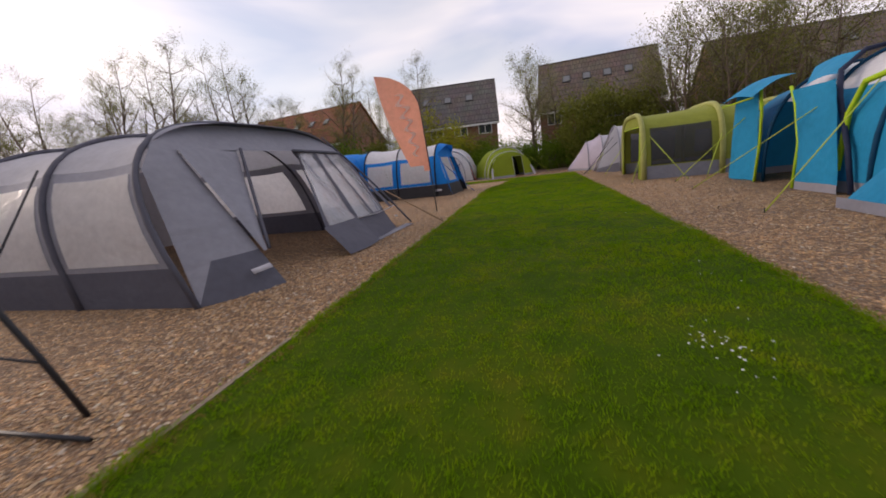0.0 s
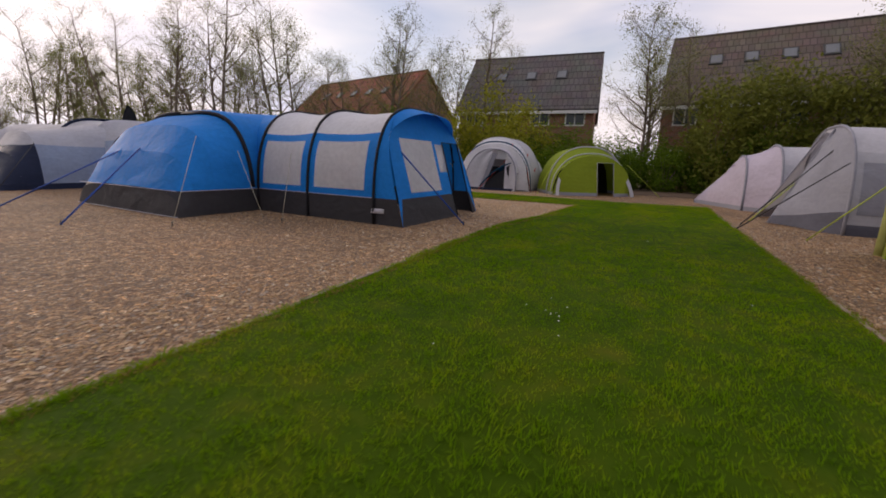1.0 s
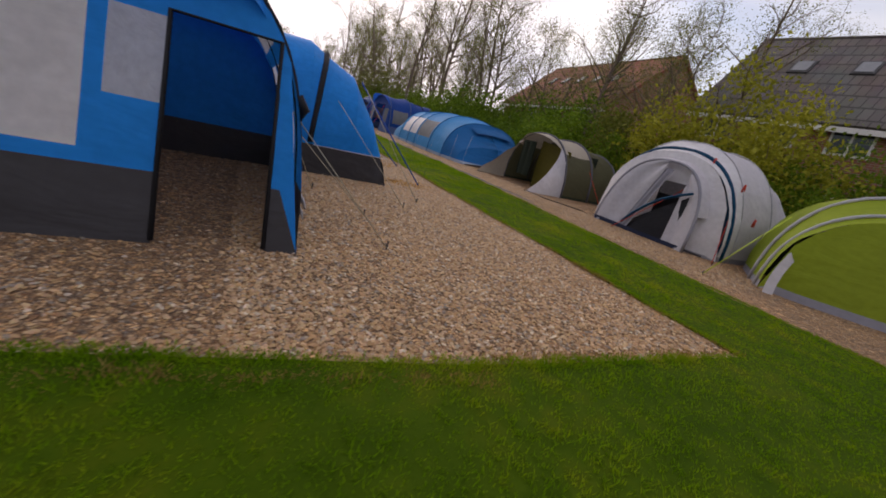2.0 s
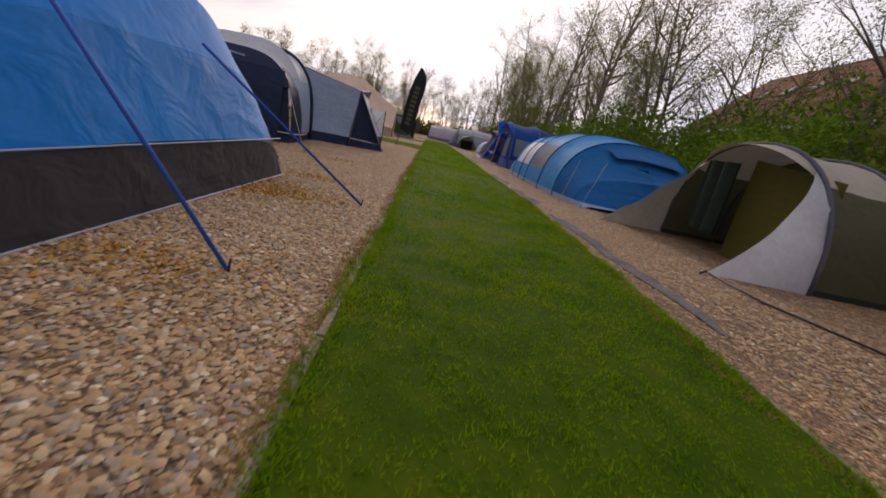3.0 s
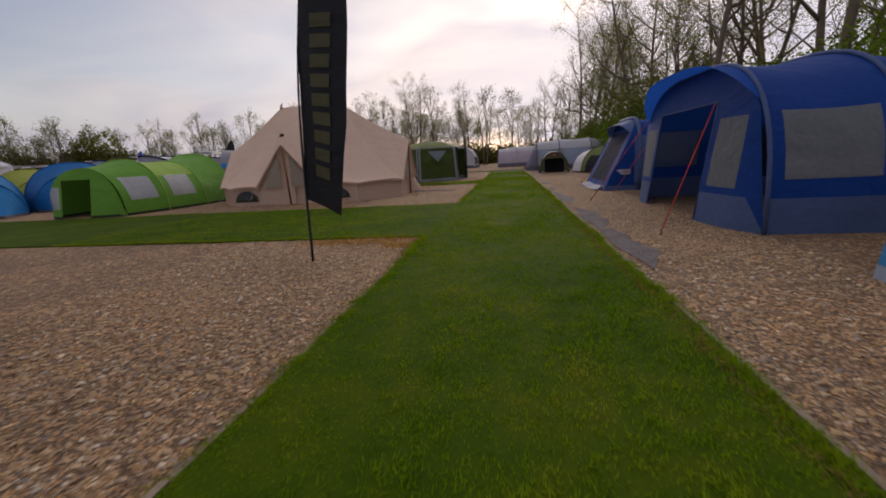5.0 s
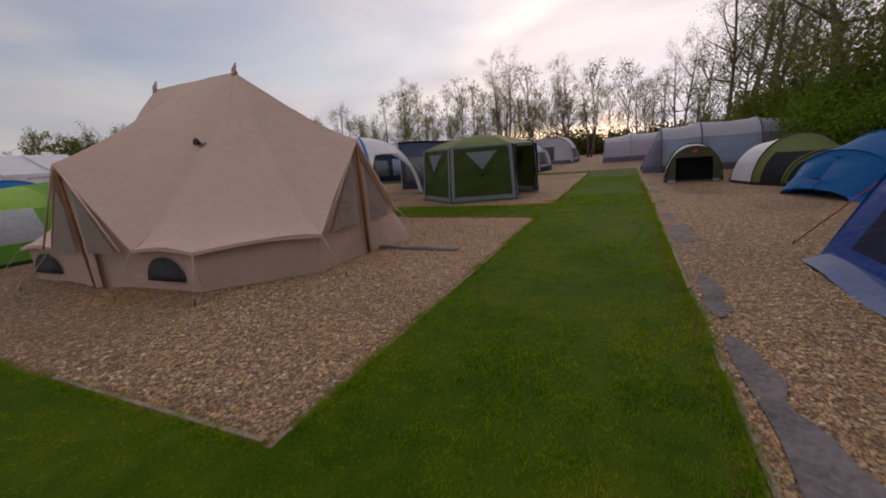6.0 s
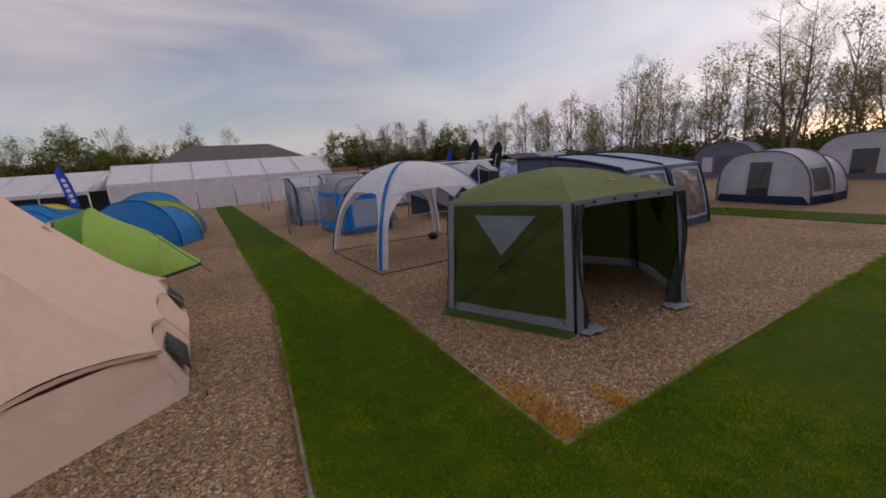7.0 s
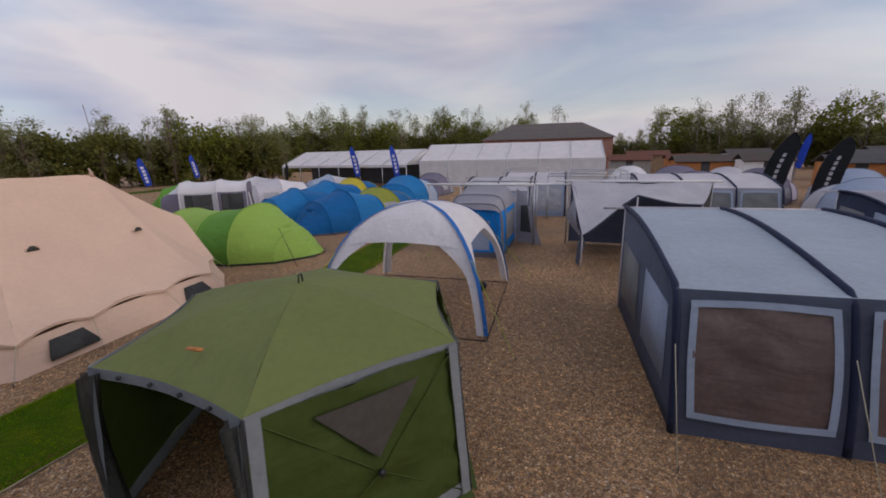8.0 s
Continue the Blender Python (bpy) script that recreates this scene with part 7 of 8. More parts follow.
dome_with_windows("grey dome awning with dark green skirt and mesh door", pose(6.9, 59.6, 0, 0, 0, -12), 1.75, 2.05, 2.4, "grey_light", "grey_pale", "gauze_dark", "navy")
dome_with_windows("pale grey dome awning with a dark front opening", pose(7.2, 71.0, 0, 0, 0, -8), 2.3, 2.5, 3.0, "grey_light", "grey_pale", "gauze_dark", "grey_dark")
dome_with_windows("purple grey dome tent behind the awnings", pose(-0.5, 73.0, 0), 2.2, 2.5, 3.0, "purple_grey", "purple_grey", "grey_dark", "purple_grey")
caravan_awning("caravan_awning", "pale grey awning with dark tinted windows", pose(3.6, 58.2, 0, 0, 0, 90), 4.0, (2.0, 2.0), "purple_grey", "grey_dark", "gauze_dark", 1.7, 2.1)
caravan_awning("caravan_awning", "light awning with navy ends and clear panes", pose(-1.0, 58.6, 0, 0, 0, 90), 3.4, (2.2, 2.0), "grey_mid", "navy", "gauze_dark", 1.7, 2.15)
caravan_awning("caravan_awning", "grey lean-to awning beside a white service rail", pose(-6.5, 44.6, 0, 0, 0, 90), 3.0, (1.6, 1.6), "grey_light", "grey_mid", "film")
caravan_awning("caravan_awning", "white-roofed awning with blue-grey walls", pose(-11.5, 46.0, 0, 0, 0, 90), 3.0, (1.8, 1.8), "grey_pale", "haze_blue", "film")
caravan_awning("caravan_awning", "grey awning with smoky windows", pose(-8.0, 53.0, 0, 0, 0, 90), 3.4, (2.0, 2.0, 1.8), "grey_pale", "grey_mid", "gauze_grey")


def plain_dome(name, label, m, w, h, length, a, b, win=None):
    t = thing(name, label, "tent", m, "display tents")
    lo = Loft([(-length * 0.62, 0, w * 0.55, 0.15), (-length * 0.35, 0, w * 0.9, h * 0.75), (0, 0, w, h), (length * 0.4, 0, w * 0.92, h * 0.8), (length * 0.65, 0, w * 0.5, 0.12)], 0.85, 0.88, 0.03)
    tunnel(t, lo, [(a, a, None, None), (a, a, win, win), (b, b, None, None), (b, b, None, None)], 0.1, "grey_dark", min(1.2, h * 0.6), a, (1, 2, 3), 6, 0.022)
    return t


W1 = ("film", 0.5, 1.1, 0.2, 0.8)
for label, x, y, rz, w, h, l, a, b in (
    ("blue dome tent with a lighter blue porch", -6.3, 38.0, 60, 1.8, 2.0, 4.4, "blue_deep", "blue_lake"),
    ("lime yellow and blue dome tent", -9.6, 38.6, 80, 1.8, 1.85, 4.2, "lime", "blue_deep"),
    ("royal blue dome tent with a white stripe", -7.4, 34.4, 60, 1.9, 2.0, 4.4, "blue_lake", "blue_deep"),
    ("long blue dome tent near the white marquee", -16.5, 37.8, 85, 2.0, 2.2, 5.5, "blue_lake", "blue_pale"),
    ("sky blue dome tent among other tents", -12.5, 33.4, 60, 2.0, 2.1, 4.8, "blue_lake", "blue_deep"),
    ("yellow and blue dome tent", -17.0, 33.0, 75, 1.8, 2.0, 4.2, "yellow_cloth", "blue_deep"),
    ("grey dome tent beside the white marquee", -24.5, 37.6, 85, 1.8, 2.0, 4.0, "purple_grey", "grey_mid"),
    ("green and pale dome tent", -13.0, 20.5, 30, 2.0, 2.1, 4.4, "green_tent", "grey_pale"),
    ("white dome tent in the far rows", -15.5, 27.0, 50, 2.0, 2.1, 5.0, "grey_pale", "white_cloth"),
    ("blue-grey dome tent in the far rows", -21.0, 28.5, 50, 2.0, 2.1, 5.0, "blue_pale", "grey_light"),
    ("white tunnel tent in the far rows", -19.0, 22.0, 35, 2.0, 2.1, 5.4, "white_cloth", "grey_light"),
    ("dark green dome tent in the far rows", -9.0, 13.0, 30, 2.0, 2.1, 4.4, "olive_dark", "green_tent"),
    ("grey dome tent with a white roof", -13.5, 52.5, 85, 1.9, 2.1, 4.6, "grey_light", "white_cloth"),
    ("purple grey dome tent in the far rows", -19.0, 58.5, 85, 2.0, 2.2, 4.6, "purple_grey", "grey_mid"),
    ("pale dome tent between feather flags", -11.0, 63.5, 85, 2.0, 2.2, 4.6, "haze_blue", "grey_light"),
    ("dark green canopy tent in the far rows", -5.0, 66.5, 85, 2.0, 2.3, 4.6, "navy", "grey_light"),
    ("lilac dome tent in the far rows", -23.0, 64.0, 85, 2.0, 2.2, 4.6, "lilac", "grey_pale"),
    ("grey dome tent with a white crown", -24.5, 58.6, 85, 2.1, 2.4, 5.0, "purple_grey", "grey_pale"),
    ("dark purple grey dome tent among the flags", -19.5, 62.5, 60, 1.8, 2.3, 4.4, "purple_grey", "navy"),
    ("pale blue-grey dome tent among the flags", -18.0, 66.8, 75, 1.9, 2.3, 4.6, "haze_blue", "grey_light"),
    ("pale dome tent before the sheds", -28.0, 63.5, 80, 1.9, 2.1, 4.6, "grey_light", "grey_pale"),
    ("white dome tent by the end of the marquee", -30.5, 56.0, 85, 1.9, 2.2, 4.4, "white_cloth", "grey_light"),
    ("white dome tent behind the bell tent", -1.5, 30.0 - 4.5, 20, 2.0, 2.1, 5.0, "white_cloth", "grey_pale"),
    ("grey and white dome tent in the field", 1.0, 22.0, 10, 2.0, 2.1, 5.0, "grey_mid", "grey_pale"),
):
    plain_dome("dome_tent", label, pose(x, y, 0, 0, 0, rz), w, h, l, a, b, W1 if "blue" not in a else None)


def frame_rig(x, y, w, d, h):
    t = thing("awning_frame", "bare grey metal awning rail on posts", "frame", pose(x, y, 0, 0, 0, 90), "metal frames")
    for px, py in ((0, 0), (w, 0), (0, d), (w, d)):
        part("post", tube([(px, py, 0), (px, py, h)], 0.035, 6), "metal", t)
    for a, b in (((0, 0), (w, 0)), ((0, d), (w, d)), ((0, 0), (0, d)), ((w, 0), (w, d))):
        part("rail", tube([(*a, h), (*b, h)], 0.035, 6), "metal", t)


frame_rig(-3.5, 45.2, 3.0, 2.5, 2.45)
frame_rig(-10.5, 48.6, 3.5, 3.0, 2.4)
frame_rig(-15.5, 50.0, 3.5, 3.0, 2.4)
frame_rig(-20.0, 45.0, 3.5, 3.0, 2.4)

for x, y, h, turn, lab, cloth, mk in ((-16.0, 60.9, 4.5, 80, "black feather flag with pale and green bars", "black_flag", "white_cloth"), (-16.0, 63.6, 4.2, 80, "black feather flag with pale and green bars", "black_flag", "white_cloth"), (-20.5, 7.6, 4.0, -38, "blue feather flag with white bars", "blue_flag", "white_cloth"), (-34.0, 0.0, 4.4, -38, "blue feather flag with white bars", "blue_flag", "white_cloth"), (-31.0, 26.8, 4.8, -63, "blue and white feather flag", "blue_flag", "white_cloth"), (-31.0, 31.8, 4.8, -63, "blue and white feather flag", "blue_flag", "white_cloth"), (-25.8, 20.2, 3.2, 60, "dark feather flag among the tents", "black_flag", None), (-40.0, 74.0, 5.0, 80, "bright blue feather flag in the distance", "blue_flag", None)):
    wide = cloth == "black_flag" and mk is not None
    feather_flag("feather_flag", lab, x, y, h, turn, 0.6 if wide else 0.35, -1.2 if wide else -0.7, 0.12 if wide else 0.3, cloth, "grey_light" if wide else mk, 8 if wide else 5, 0.14 if wide else 0.4)

# ---- marquee, sheds and houses ----


def marquee(m, length, depth, he, hr, label, walled=True, bays=6):
    t = thing("marquee", label, "marquee", m)
    for i in range(bays):
        x0, x1 = length * i / bays, length * (i + 1) / bays
        for s in (0, 1):
            part("roof_panel", grid(lambda u, v: (x0 + (x1 - x0) * u, (depth / 2) * v if s == 0 else depth - (depth / 2) * v, he + (hr - he) * v - 0.08 * math.sin(math.pi * v)), 4, 6, 0, (length / 2, depth / 2, 0)), "marquee", t)
        if walled:
            for y in (0, depth):
                part("wall_panel", grid(lambda u, v: (x0 + (x1 - x0) * u, y + 0.03 * math.sin(u * 12), he * v), 8, 3), "marquee", t)
        part("valance", grid(lambda u, v: (x0 + (x1 - x0) * u, -0.04, he + 0.02 - 0.3 * v), 4, 1), "marquee", t)
    for i in range(bays + 1):
        x = length * i / bays
        for y in (0, depth):
            part("frame_leg", tube([(x, y, 0), (x, y, he)], 0.06, 6), "metal", t)
        part("rafter", tube([(x, 0, he), (x, depth / 2, hr), (x, depth, he)], 0.05, 6), "metal", t)
    for x in (0, length):
        part("gable", sheet([(x, 0, he), (x, depth, he), (x, depth / 2, hr)], 0.02), "marquee", t)
        if walled:
            part("end_wall", sheet([(x, 0, 0), (x, depth, 0), (x, depth, he), (x, 0, he)], 0.02), "marquee", t)
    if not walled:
        # a dark block stands in for the shade under the open roof
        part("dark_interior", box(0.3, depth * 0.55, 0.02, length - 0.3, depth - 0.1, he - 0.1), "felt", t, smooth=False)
    return t


marquee(pose(-33.0, 33.5, 0, 0, 0, 90), 20.5, 10, 3.0, 4.9, "long white marquee with plain walls and a pitched roof")
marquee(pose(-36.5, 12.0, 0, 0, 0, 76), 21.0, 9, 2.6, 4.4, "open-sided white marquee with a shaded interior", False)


def with_uv(ob, kx, ky):
    """Metre-wide texture space on the faces: kx and ky pick the axes by the face's normal."""
    me = ob.data
    uv = me.uv_layers.new(name="uv")
    for p in me.polygons:
        n = p.normal
        for li in p.loop_indices:
            c = me.vertices[me.loops[li].vertex_index].co
            if abs(n.z) > 0.3:
                h = (c.y, math.hypot(c.x, c.z))
            elif abs(n.x) > abs(n.y):
                h = (c.y, c.z)
            else:
                h = (c.x, c.z)
            uv.data[li].uv = h
    return ob


def house(label, x, y, rz, length, depth, eave, ridge, roof, skylights=3):
    """Local y along the ridge, local -x towards the campsite."""
    t = thing("house", label, "house", pose(x, y, 0, 0, 0, rz), "houses")
    d, e = depth / 2, length / 2
    with_uv(part("wall", box(-d, -e, 0, d, e, eave), "brick", t, smooth=False), 1, 1)
    for s in (-1, 1):
        y0 = s * e
        with_uv(part("gable", sheet([(-d, y0 - s * 0.15, eave), (d, y0 - s * 0.15, eave), (0, y0 - s * 0.15, ridge - 0.1)], 0.3), "brick", t, smooth=False), 1, 1)
    k = (ridge - eave) / d
    for s in (-1, 1):
        o = 0.35
        with_uv(part("roof", sheet([(s * (d + o), -e - 0.2, eave - k * o), (s * (d + o), e + 0.2, eave - k * o), (0.0, e + 0.2, ridge), (0.0, -e - 0.2, ridge)], 0.16), roof, t, smooth=False), 1, 1)
        part("fascia", box(s * (d + o) - 0.03, -e - 0.2, eave - k * o - 0.2, s * (d + o) + 0.03, e + 0.2, eave - k * o - 0.02), "white_paint", t, smooth=False)
    part("ridge_tiles", tube([(0, -e - 0.2, ridge + 0.06), (0, e + 0.2, ridge + 0.06)], 0.1, 6), roof, t)
    for j in range(skylights):
        yy = -e * 0.7 + 1.4 * e * (j + 0.5) / skylights
        f = 0.45
        c = Vector((-d * f, yy, eave + k * d * (1 - f) + 0.13))
        ux, uy = Vector((1, 0, k)).normalized(), Vector((0, 1, 0))
        w = part("skylight", sheet([c - ux * 0.45 - uy * 0.35, c + ux * 0.45 - uy * 0.35, c + ux * 0.45 + uy * 0.35, c - ux * 0.45 + uy * 0.35], 0.1), "felt", t, "roof window with a dark frame", False)
        c = c + Vector((-k, 0, 1)).normalized() * 0.06
        part("pane", sheet([c - ux * 0.36 - uy * 0.27, c + ux * 0.36 - uy * 0.27, c + ux * 0.36 + uy * 0.27, c - ux * 0.36 + uy * 0.27], 0.03), "sky_glass", w, smooth=False)
    for j in range(4):
        yy = -e * 0.75 + 1.5 * e * j / 3
        for z in (1.0, 3.55):
            w = part("window", box(-d - 0.05, yy - 0.6, z, -d + 0.02, yy + 0.6, z + 1.2), "white_paint", t, "white-framed window", False)
            part("pane", box(-d - 0.07, yy - 0.52, z + 0.08, -d - 0.045, yy - 0.04, z + 1.12), "glass_dark", w, smooth=False)
            part("pane", box(-d - 0.07, yy + 0.04, z + 0.08, -d - 0.045, yy + 0.52, z + 1.12), "glass_dark", w, smooth=False)
    return t


house("red-brick house with a red-brown tiled roof and roof windows", 33.2, 28.4, -7.5, 14.6, 8.6, 5.0, 8.9, "roof_red", 5)
house("red-brick house with a grey-brown tiled roof", 30.3, 10.7, 8.6, 8.6, 8.0, 4.8, 8.6, "roof_slate", 3)
house("red-brick house with a dark brown tiled roof", 31.7, -2.8, -3.0, 9.6, 8.2, 5.0, 9.2, "roof_brown", 4)
house("red-brick house with a dark brown roof behind trees", 31.5, -17.5, 0, 12.0, 8.0, 4.8, 8.7, "roof_brown", 3)


def hip_house(x, y, rz, l, d, eave, ridge):
    t = thing("bungalow", "brick building with a grey hipped roof behind the marquee", "house", pose(x, y, 0, 0, 0, rz), "houses")
    with_uv(part("wall", box(-l / 2, -d / 2, 0, l / 2, d / 2, eave), "brick", t, smooth=False), 1, 1)
    o, r = 0.5, l / 2 - d * 0.5
    a = [(-l / 2 - o, -d / 2 - o, eave), (l / 2 + o, -d / 2 - o, eave), (l / 2 + o, d / 2 + o, eave), (-l / 2 - o, d / 2 + o, eave), (-r, 0, ridge), (r, 0, ridge)]
    with_uv(part("roof", ([Vector(v) for v in a], [[0, 1, 5, 4], [1, 2, 5], [2, 3, 4, 5], [3, 0, 4], [0, 3, 2, 1]]), "roof_slate", t, smooth=False), 1, 1)


hip_house(-70.0, 47.0, 92, 23, 10, 6.0, 9.0)


def shed(x, y, w, d, h, label, wall, roof):
    t = thing("shed", label, "shed", pose(x, y, 0, 0, 0, 85), "garden sheds")
    n = max(4, int(w / 0.35))
    part("body", box(0.02, 0.02, 0, w - 0.02, d, h), wall, t, smooth=False)
    for k in range(n):
        part("board", box(w * k / n + 0.01, -0.012, 0, w * (k + 1) / n - 0.01, 0.02, h), wall, t, smooth=False)
    part("roof", sheet([(-0.2, -0.3, h - 0.12), (w + 0.2, -0.3, h - 0.12), (w + 0.2, d / 2, h + 0.6), (-0.2, d / 2, h + 0.6)], 0.08), roof, t, smooth=False)
    part("roof", sheet([(-0.2, d + 0.3, h), (w + 0.2, d + 0.3, h), (w + 0.2, d / 2, h + 0.6), (-0.2, d / 2, h + 0.6)], 0.08), roof, t, smooth=False)
    part("door", box(w * 0.4, -0.03, 0.05, w * 0.4 + 0.85, 0.0, h - 0.15), "felt", t, smooth=False)


for x, y, w, d, h, lab, wl, rf in (
    (-38, 62, 6, 4, 2.4, "orange-brown timber garden cabin", "cedar", "roof_brown"), (-42, 70, 5, 4, 2.3, "grey timber garden shed with a dark felt roof", "shed_grey", "felt"),
    (-46, 56, 5, 4, 2.5, "grey timber shed with a red-brown roof", "shed_grey", "roof_red"), (-40, 78, 7, 4, 2.6, "dark timber garden building", "shed_grey", "felt"),
    (-32, 84, 7, 4, 2.7, "pale grey cabin with tall dark doors", "shed_grey", "shed_grey"), (-50, 64, 5, 4, 2.4, "brown timber summerhouse among other sheds", "cedar", "roof_red"),
    (-30, 72, 4, 3, 2.3, "orange-brown timber shed with a felt roof", "cedar", "felt"), (-34, 67, 4, 3, 2.5, "white-painted summerhouse with a brown roof", "white_paint", "roof_brown"),
    (-52, 72, 5, 4, 2.9, "white-painted garden pavilion behind the sheds", "white_paint", "roof_slate"), (-27, 76.5, 4.5, 3.4, 2.6, "pale grey timber cabin with a dark doorway", "shed_grey", "felt"),
    (-58, 60, 6, 4, 2.9, "brown timber shed with a red-brown roof", "wood", "roof_red"), (-45, 84, 6, 4, 2.9, "brown timber cabin with a slate roof", "wood", "roof_slate"),
):
    shed(x, y, w, d, h, lab, wl, rf)

# ---- hedge, shrubs and trees ----


def leaf_cloud(centres, count, spread, size, rng):
    """Small bent leaf faces scattered round the given centres."""
    c = np.asarray(centres)
    idx = rng.integers(0, len(c), count)
    p = c[idx] + rng.normal(0, 1, (count, 3)) * spread
    a = rng.normal(0, 1, (count, 3))
    a /= np.linalg.norm(a, axis=1, keepdims=True)
    b = np.cross(a, rng.normal(0, 1, (count, 3)))
    b /= np.linalg.norm(b, axis=1, keepdims=True)
    s = size * rng.uniform(0.55, 1.35, (count, 1))
    v = np.stack([p - a * s, p + b * s * 0.5, p + a * s, p - b * s * 0.5], 1).reshape(-1, 3)
    v[:, 2] = np.maximum(v[:, 2], 0.03)
    return v, np.arange(4 * count).reshape(-1, 4)


def make_tree(seed, height, spread, leaves, leaf_size, leaf_mat, label, trunks=1, low=0.25, limbs=15):
    rng = np.random.default_rng(seed)
    t = thing("tree", label, "tree", None, "trees")
    V, F, tips = [], [], []

    def add(pts, r0, r1, sides):
        v, f = tube(pts, r0, sides, r1)
        o = len(V)
        V.extend(v)
        F.extend([[i + o for i in q] for q in f])

    for k in range(trunks):
        dx, dy = (rng.normal(0, 0.35, 2) if trunks > 1 else (0, 0))
        lean = rng.normal(0, 0.05, 2) + np.array([dx, dy]) * 0.12
        h = height * rng.uniform(0.85, 1.0)
        trunk = [Vector((dx + lean[0] * z * h + 0.02 * h * math.sin(5 * z + k), dy + lean[1] * z * h + 0.02 * h * math.cos(4 * z + k), z * h)) for z in np.linspace(0, 1, 9)]
        trunk[0].z = -0.1
        add(trunk, 0.0105 * h + 0.02, 0.012, 7)
        for j in range(limbs):
            f = low + (1 - low) * (j + rng.uniform(0, 1)) / limbs
            i = min(7, int(f * 8))
            p = trunk[i].lerp(trunk[i + 1], f * 8 - i)
            a = j * 2.4 + rng.uniform(-0.5, 0.5)
            ln = spread * (1.1 - 0.7 * abs(f - 0.4) / 0.6) * rng.uniform(0.5, 1.3)
            up = rng.uniform(0.45, 1.25)
            d = Vector((math.cos(a), math.sin(a), up)).normalized()
            bend = Vector(rng.normal(0, 0.12, 3)) * ln
            pts = [p + d * ln * q + bend * math.sin(3 * q) + Vector((0, 0, 0.16 * ln * q * q)) for q in (0, 0.35, 0.7, 1.0)]
            add(pts, 0.012 * height * (1 - f) * 0.55 + 0.014, 0.006, 5)
            tips += [pts[2], pts[3]]
            for m in range(6):
                q = rng.uniform(0.2, 0.95)
                b = p + d * ln * q + bend * math.sin(3 * q) + Vector((0, 0, 0.16 * ln * q * q))
                e = (d + Vector(rng.normal(0, 0.6, 3))).normalized()
                l2 = ln * rng.uniform(0.25, 0.5)
                add([b, b + e * l2 * 0.5, b + e * l2 + Vector((0, 0, 0.05))], 0.010, 0.004, 4)
                tips += [b + e * l2, b + e * l2 * 0.6]
    part("trunk", (V, F), "bark", t)
    v, f = leaf_cloud([tuple(p) for p in tips], leaves, 0.105 * spread, leaf_size, rng)
    me = mesh_from("crown", v, f, leaf_mat)
    cr = new("crown", me)
    cr.parent = t
    return t


def make_shrub(seed, w, h, leaves, leaf_size, leaf_mat, label, name="shrub"):
    rng = np.random.default_rng(seed)
    t = thing(name, label, "shrub", None, "hedge shrubs")
    n = 60
    u = rng.normal(0, 1, (n, 3))
    u /= np.linalg.norm(u, axis=1, keepdims=True)
    r = rng.uniform(0.55, 1.0, (n, 1))
    c = u * r * np.array([[w, w, h * 0.55]]) + np.array([[0, 0, h * 0.5]])
    c = c[c[:, 2] > 0.15]
    V, F = [], []
    for k in range(0, len(c), 4):
        v, f = tube([(0.05 * math.sin(k), 0.05 * math.cos(k), -0.05), tuple(c[k] * [0.4, 0.4, 0.5]), tuple(c[k])], 0.03, 5, 0.006)
        o = len(V)
        V += v
        F += [[i + o for i in q] for q in f]
    part("stem", (V, F), "bark", t)
    v, f = leaf_cloud(c, leaves, 0.19 * w, leaf_size, rng)
    cr = new("foliage", mesh_from("foliage", v, f, leaf_mat))
    cr.parent = t
    return t


rnd = random.Random(11)
trees = [
    make_tree(1, 9.5, 2.3, 9000, 0.034, "leaf_spring", "tall thin tree with sparse young spring leaves", 1, 0.3, 20),
    make_tree(2, 11.5, 2.5, 9600, 0.034, "leaf_spring", "tall thin tree with sparse young spring leaves", 2, 0.3, 16),
    make_tree(3, 8.0, 2.3, 9400, 0.034, "leaf_spring", "slender tree with sparse young spring leaves", 2, 0.2, 16),
    make_tree(4, 10.5, 2.1, 3200, 0.036, "leaf_spring", "nearly bare slender tree with thin branches", 1, 0.35, 18),
    make_tree(5, 7.0, 2.6, 10000, 0.038, "leaf_spring", "spreading tree with thin olive spring leaves", 3, 0.15, 12),
]
TREE_SPOTS = []
# the belt behind the hedge along the lane
for k in range(24):
    y = 12 + k * 2.85 + rnd.uniform(-0.7, 0.7)
    x = 23.5 + rnd.uniform(-0.8, 2.6) - max(0, y - 45) * 0.02
    TREE_SPOTS.append((x, y, rnd.choice((0, 1, 3, 3, 2)) if y < 34 else rnd.choice((0, 3, 3, 1, 3, 0)), rnd.uniform(0.85, 1.15) * (1.0 if y < 26 else 1.2 if y < 36 else 1.35)))
for k in range(10):
    TREE_SPOTS.append((26.5 + rnd.uniform(-1, 4.0), 37 + k * 3.8 + rnd.uniform(-1, 1), rnd.choice((0, 1, 3)), rnd.uniform(1.0, 1.4)))
# the far end of the lane and the north side
for k in range(24):
    f = k / 23
    TREE_SPOTS.append((20 - 44 * f + rnd.uniform(-1.5, 1.5), 80 + 9 * f + rnd.uniform(-2, 4), rnd.choice((0, 1, 2, 3, 4, 2)), rnd.uniform(0.8, 1.15)))
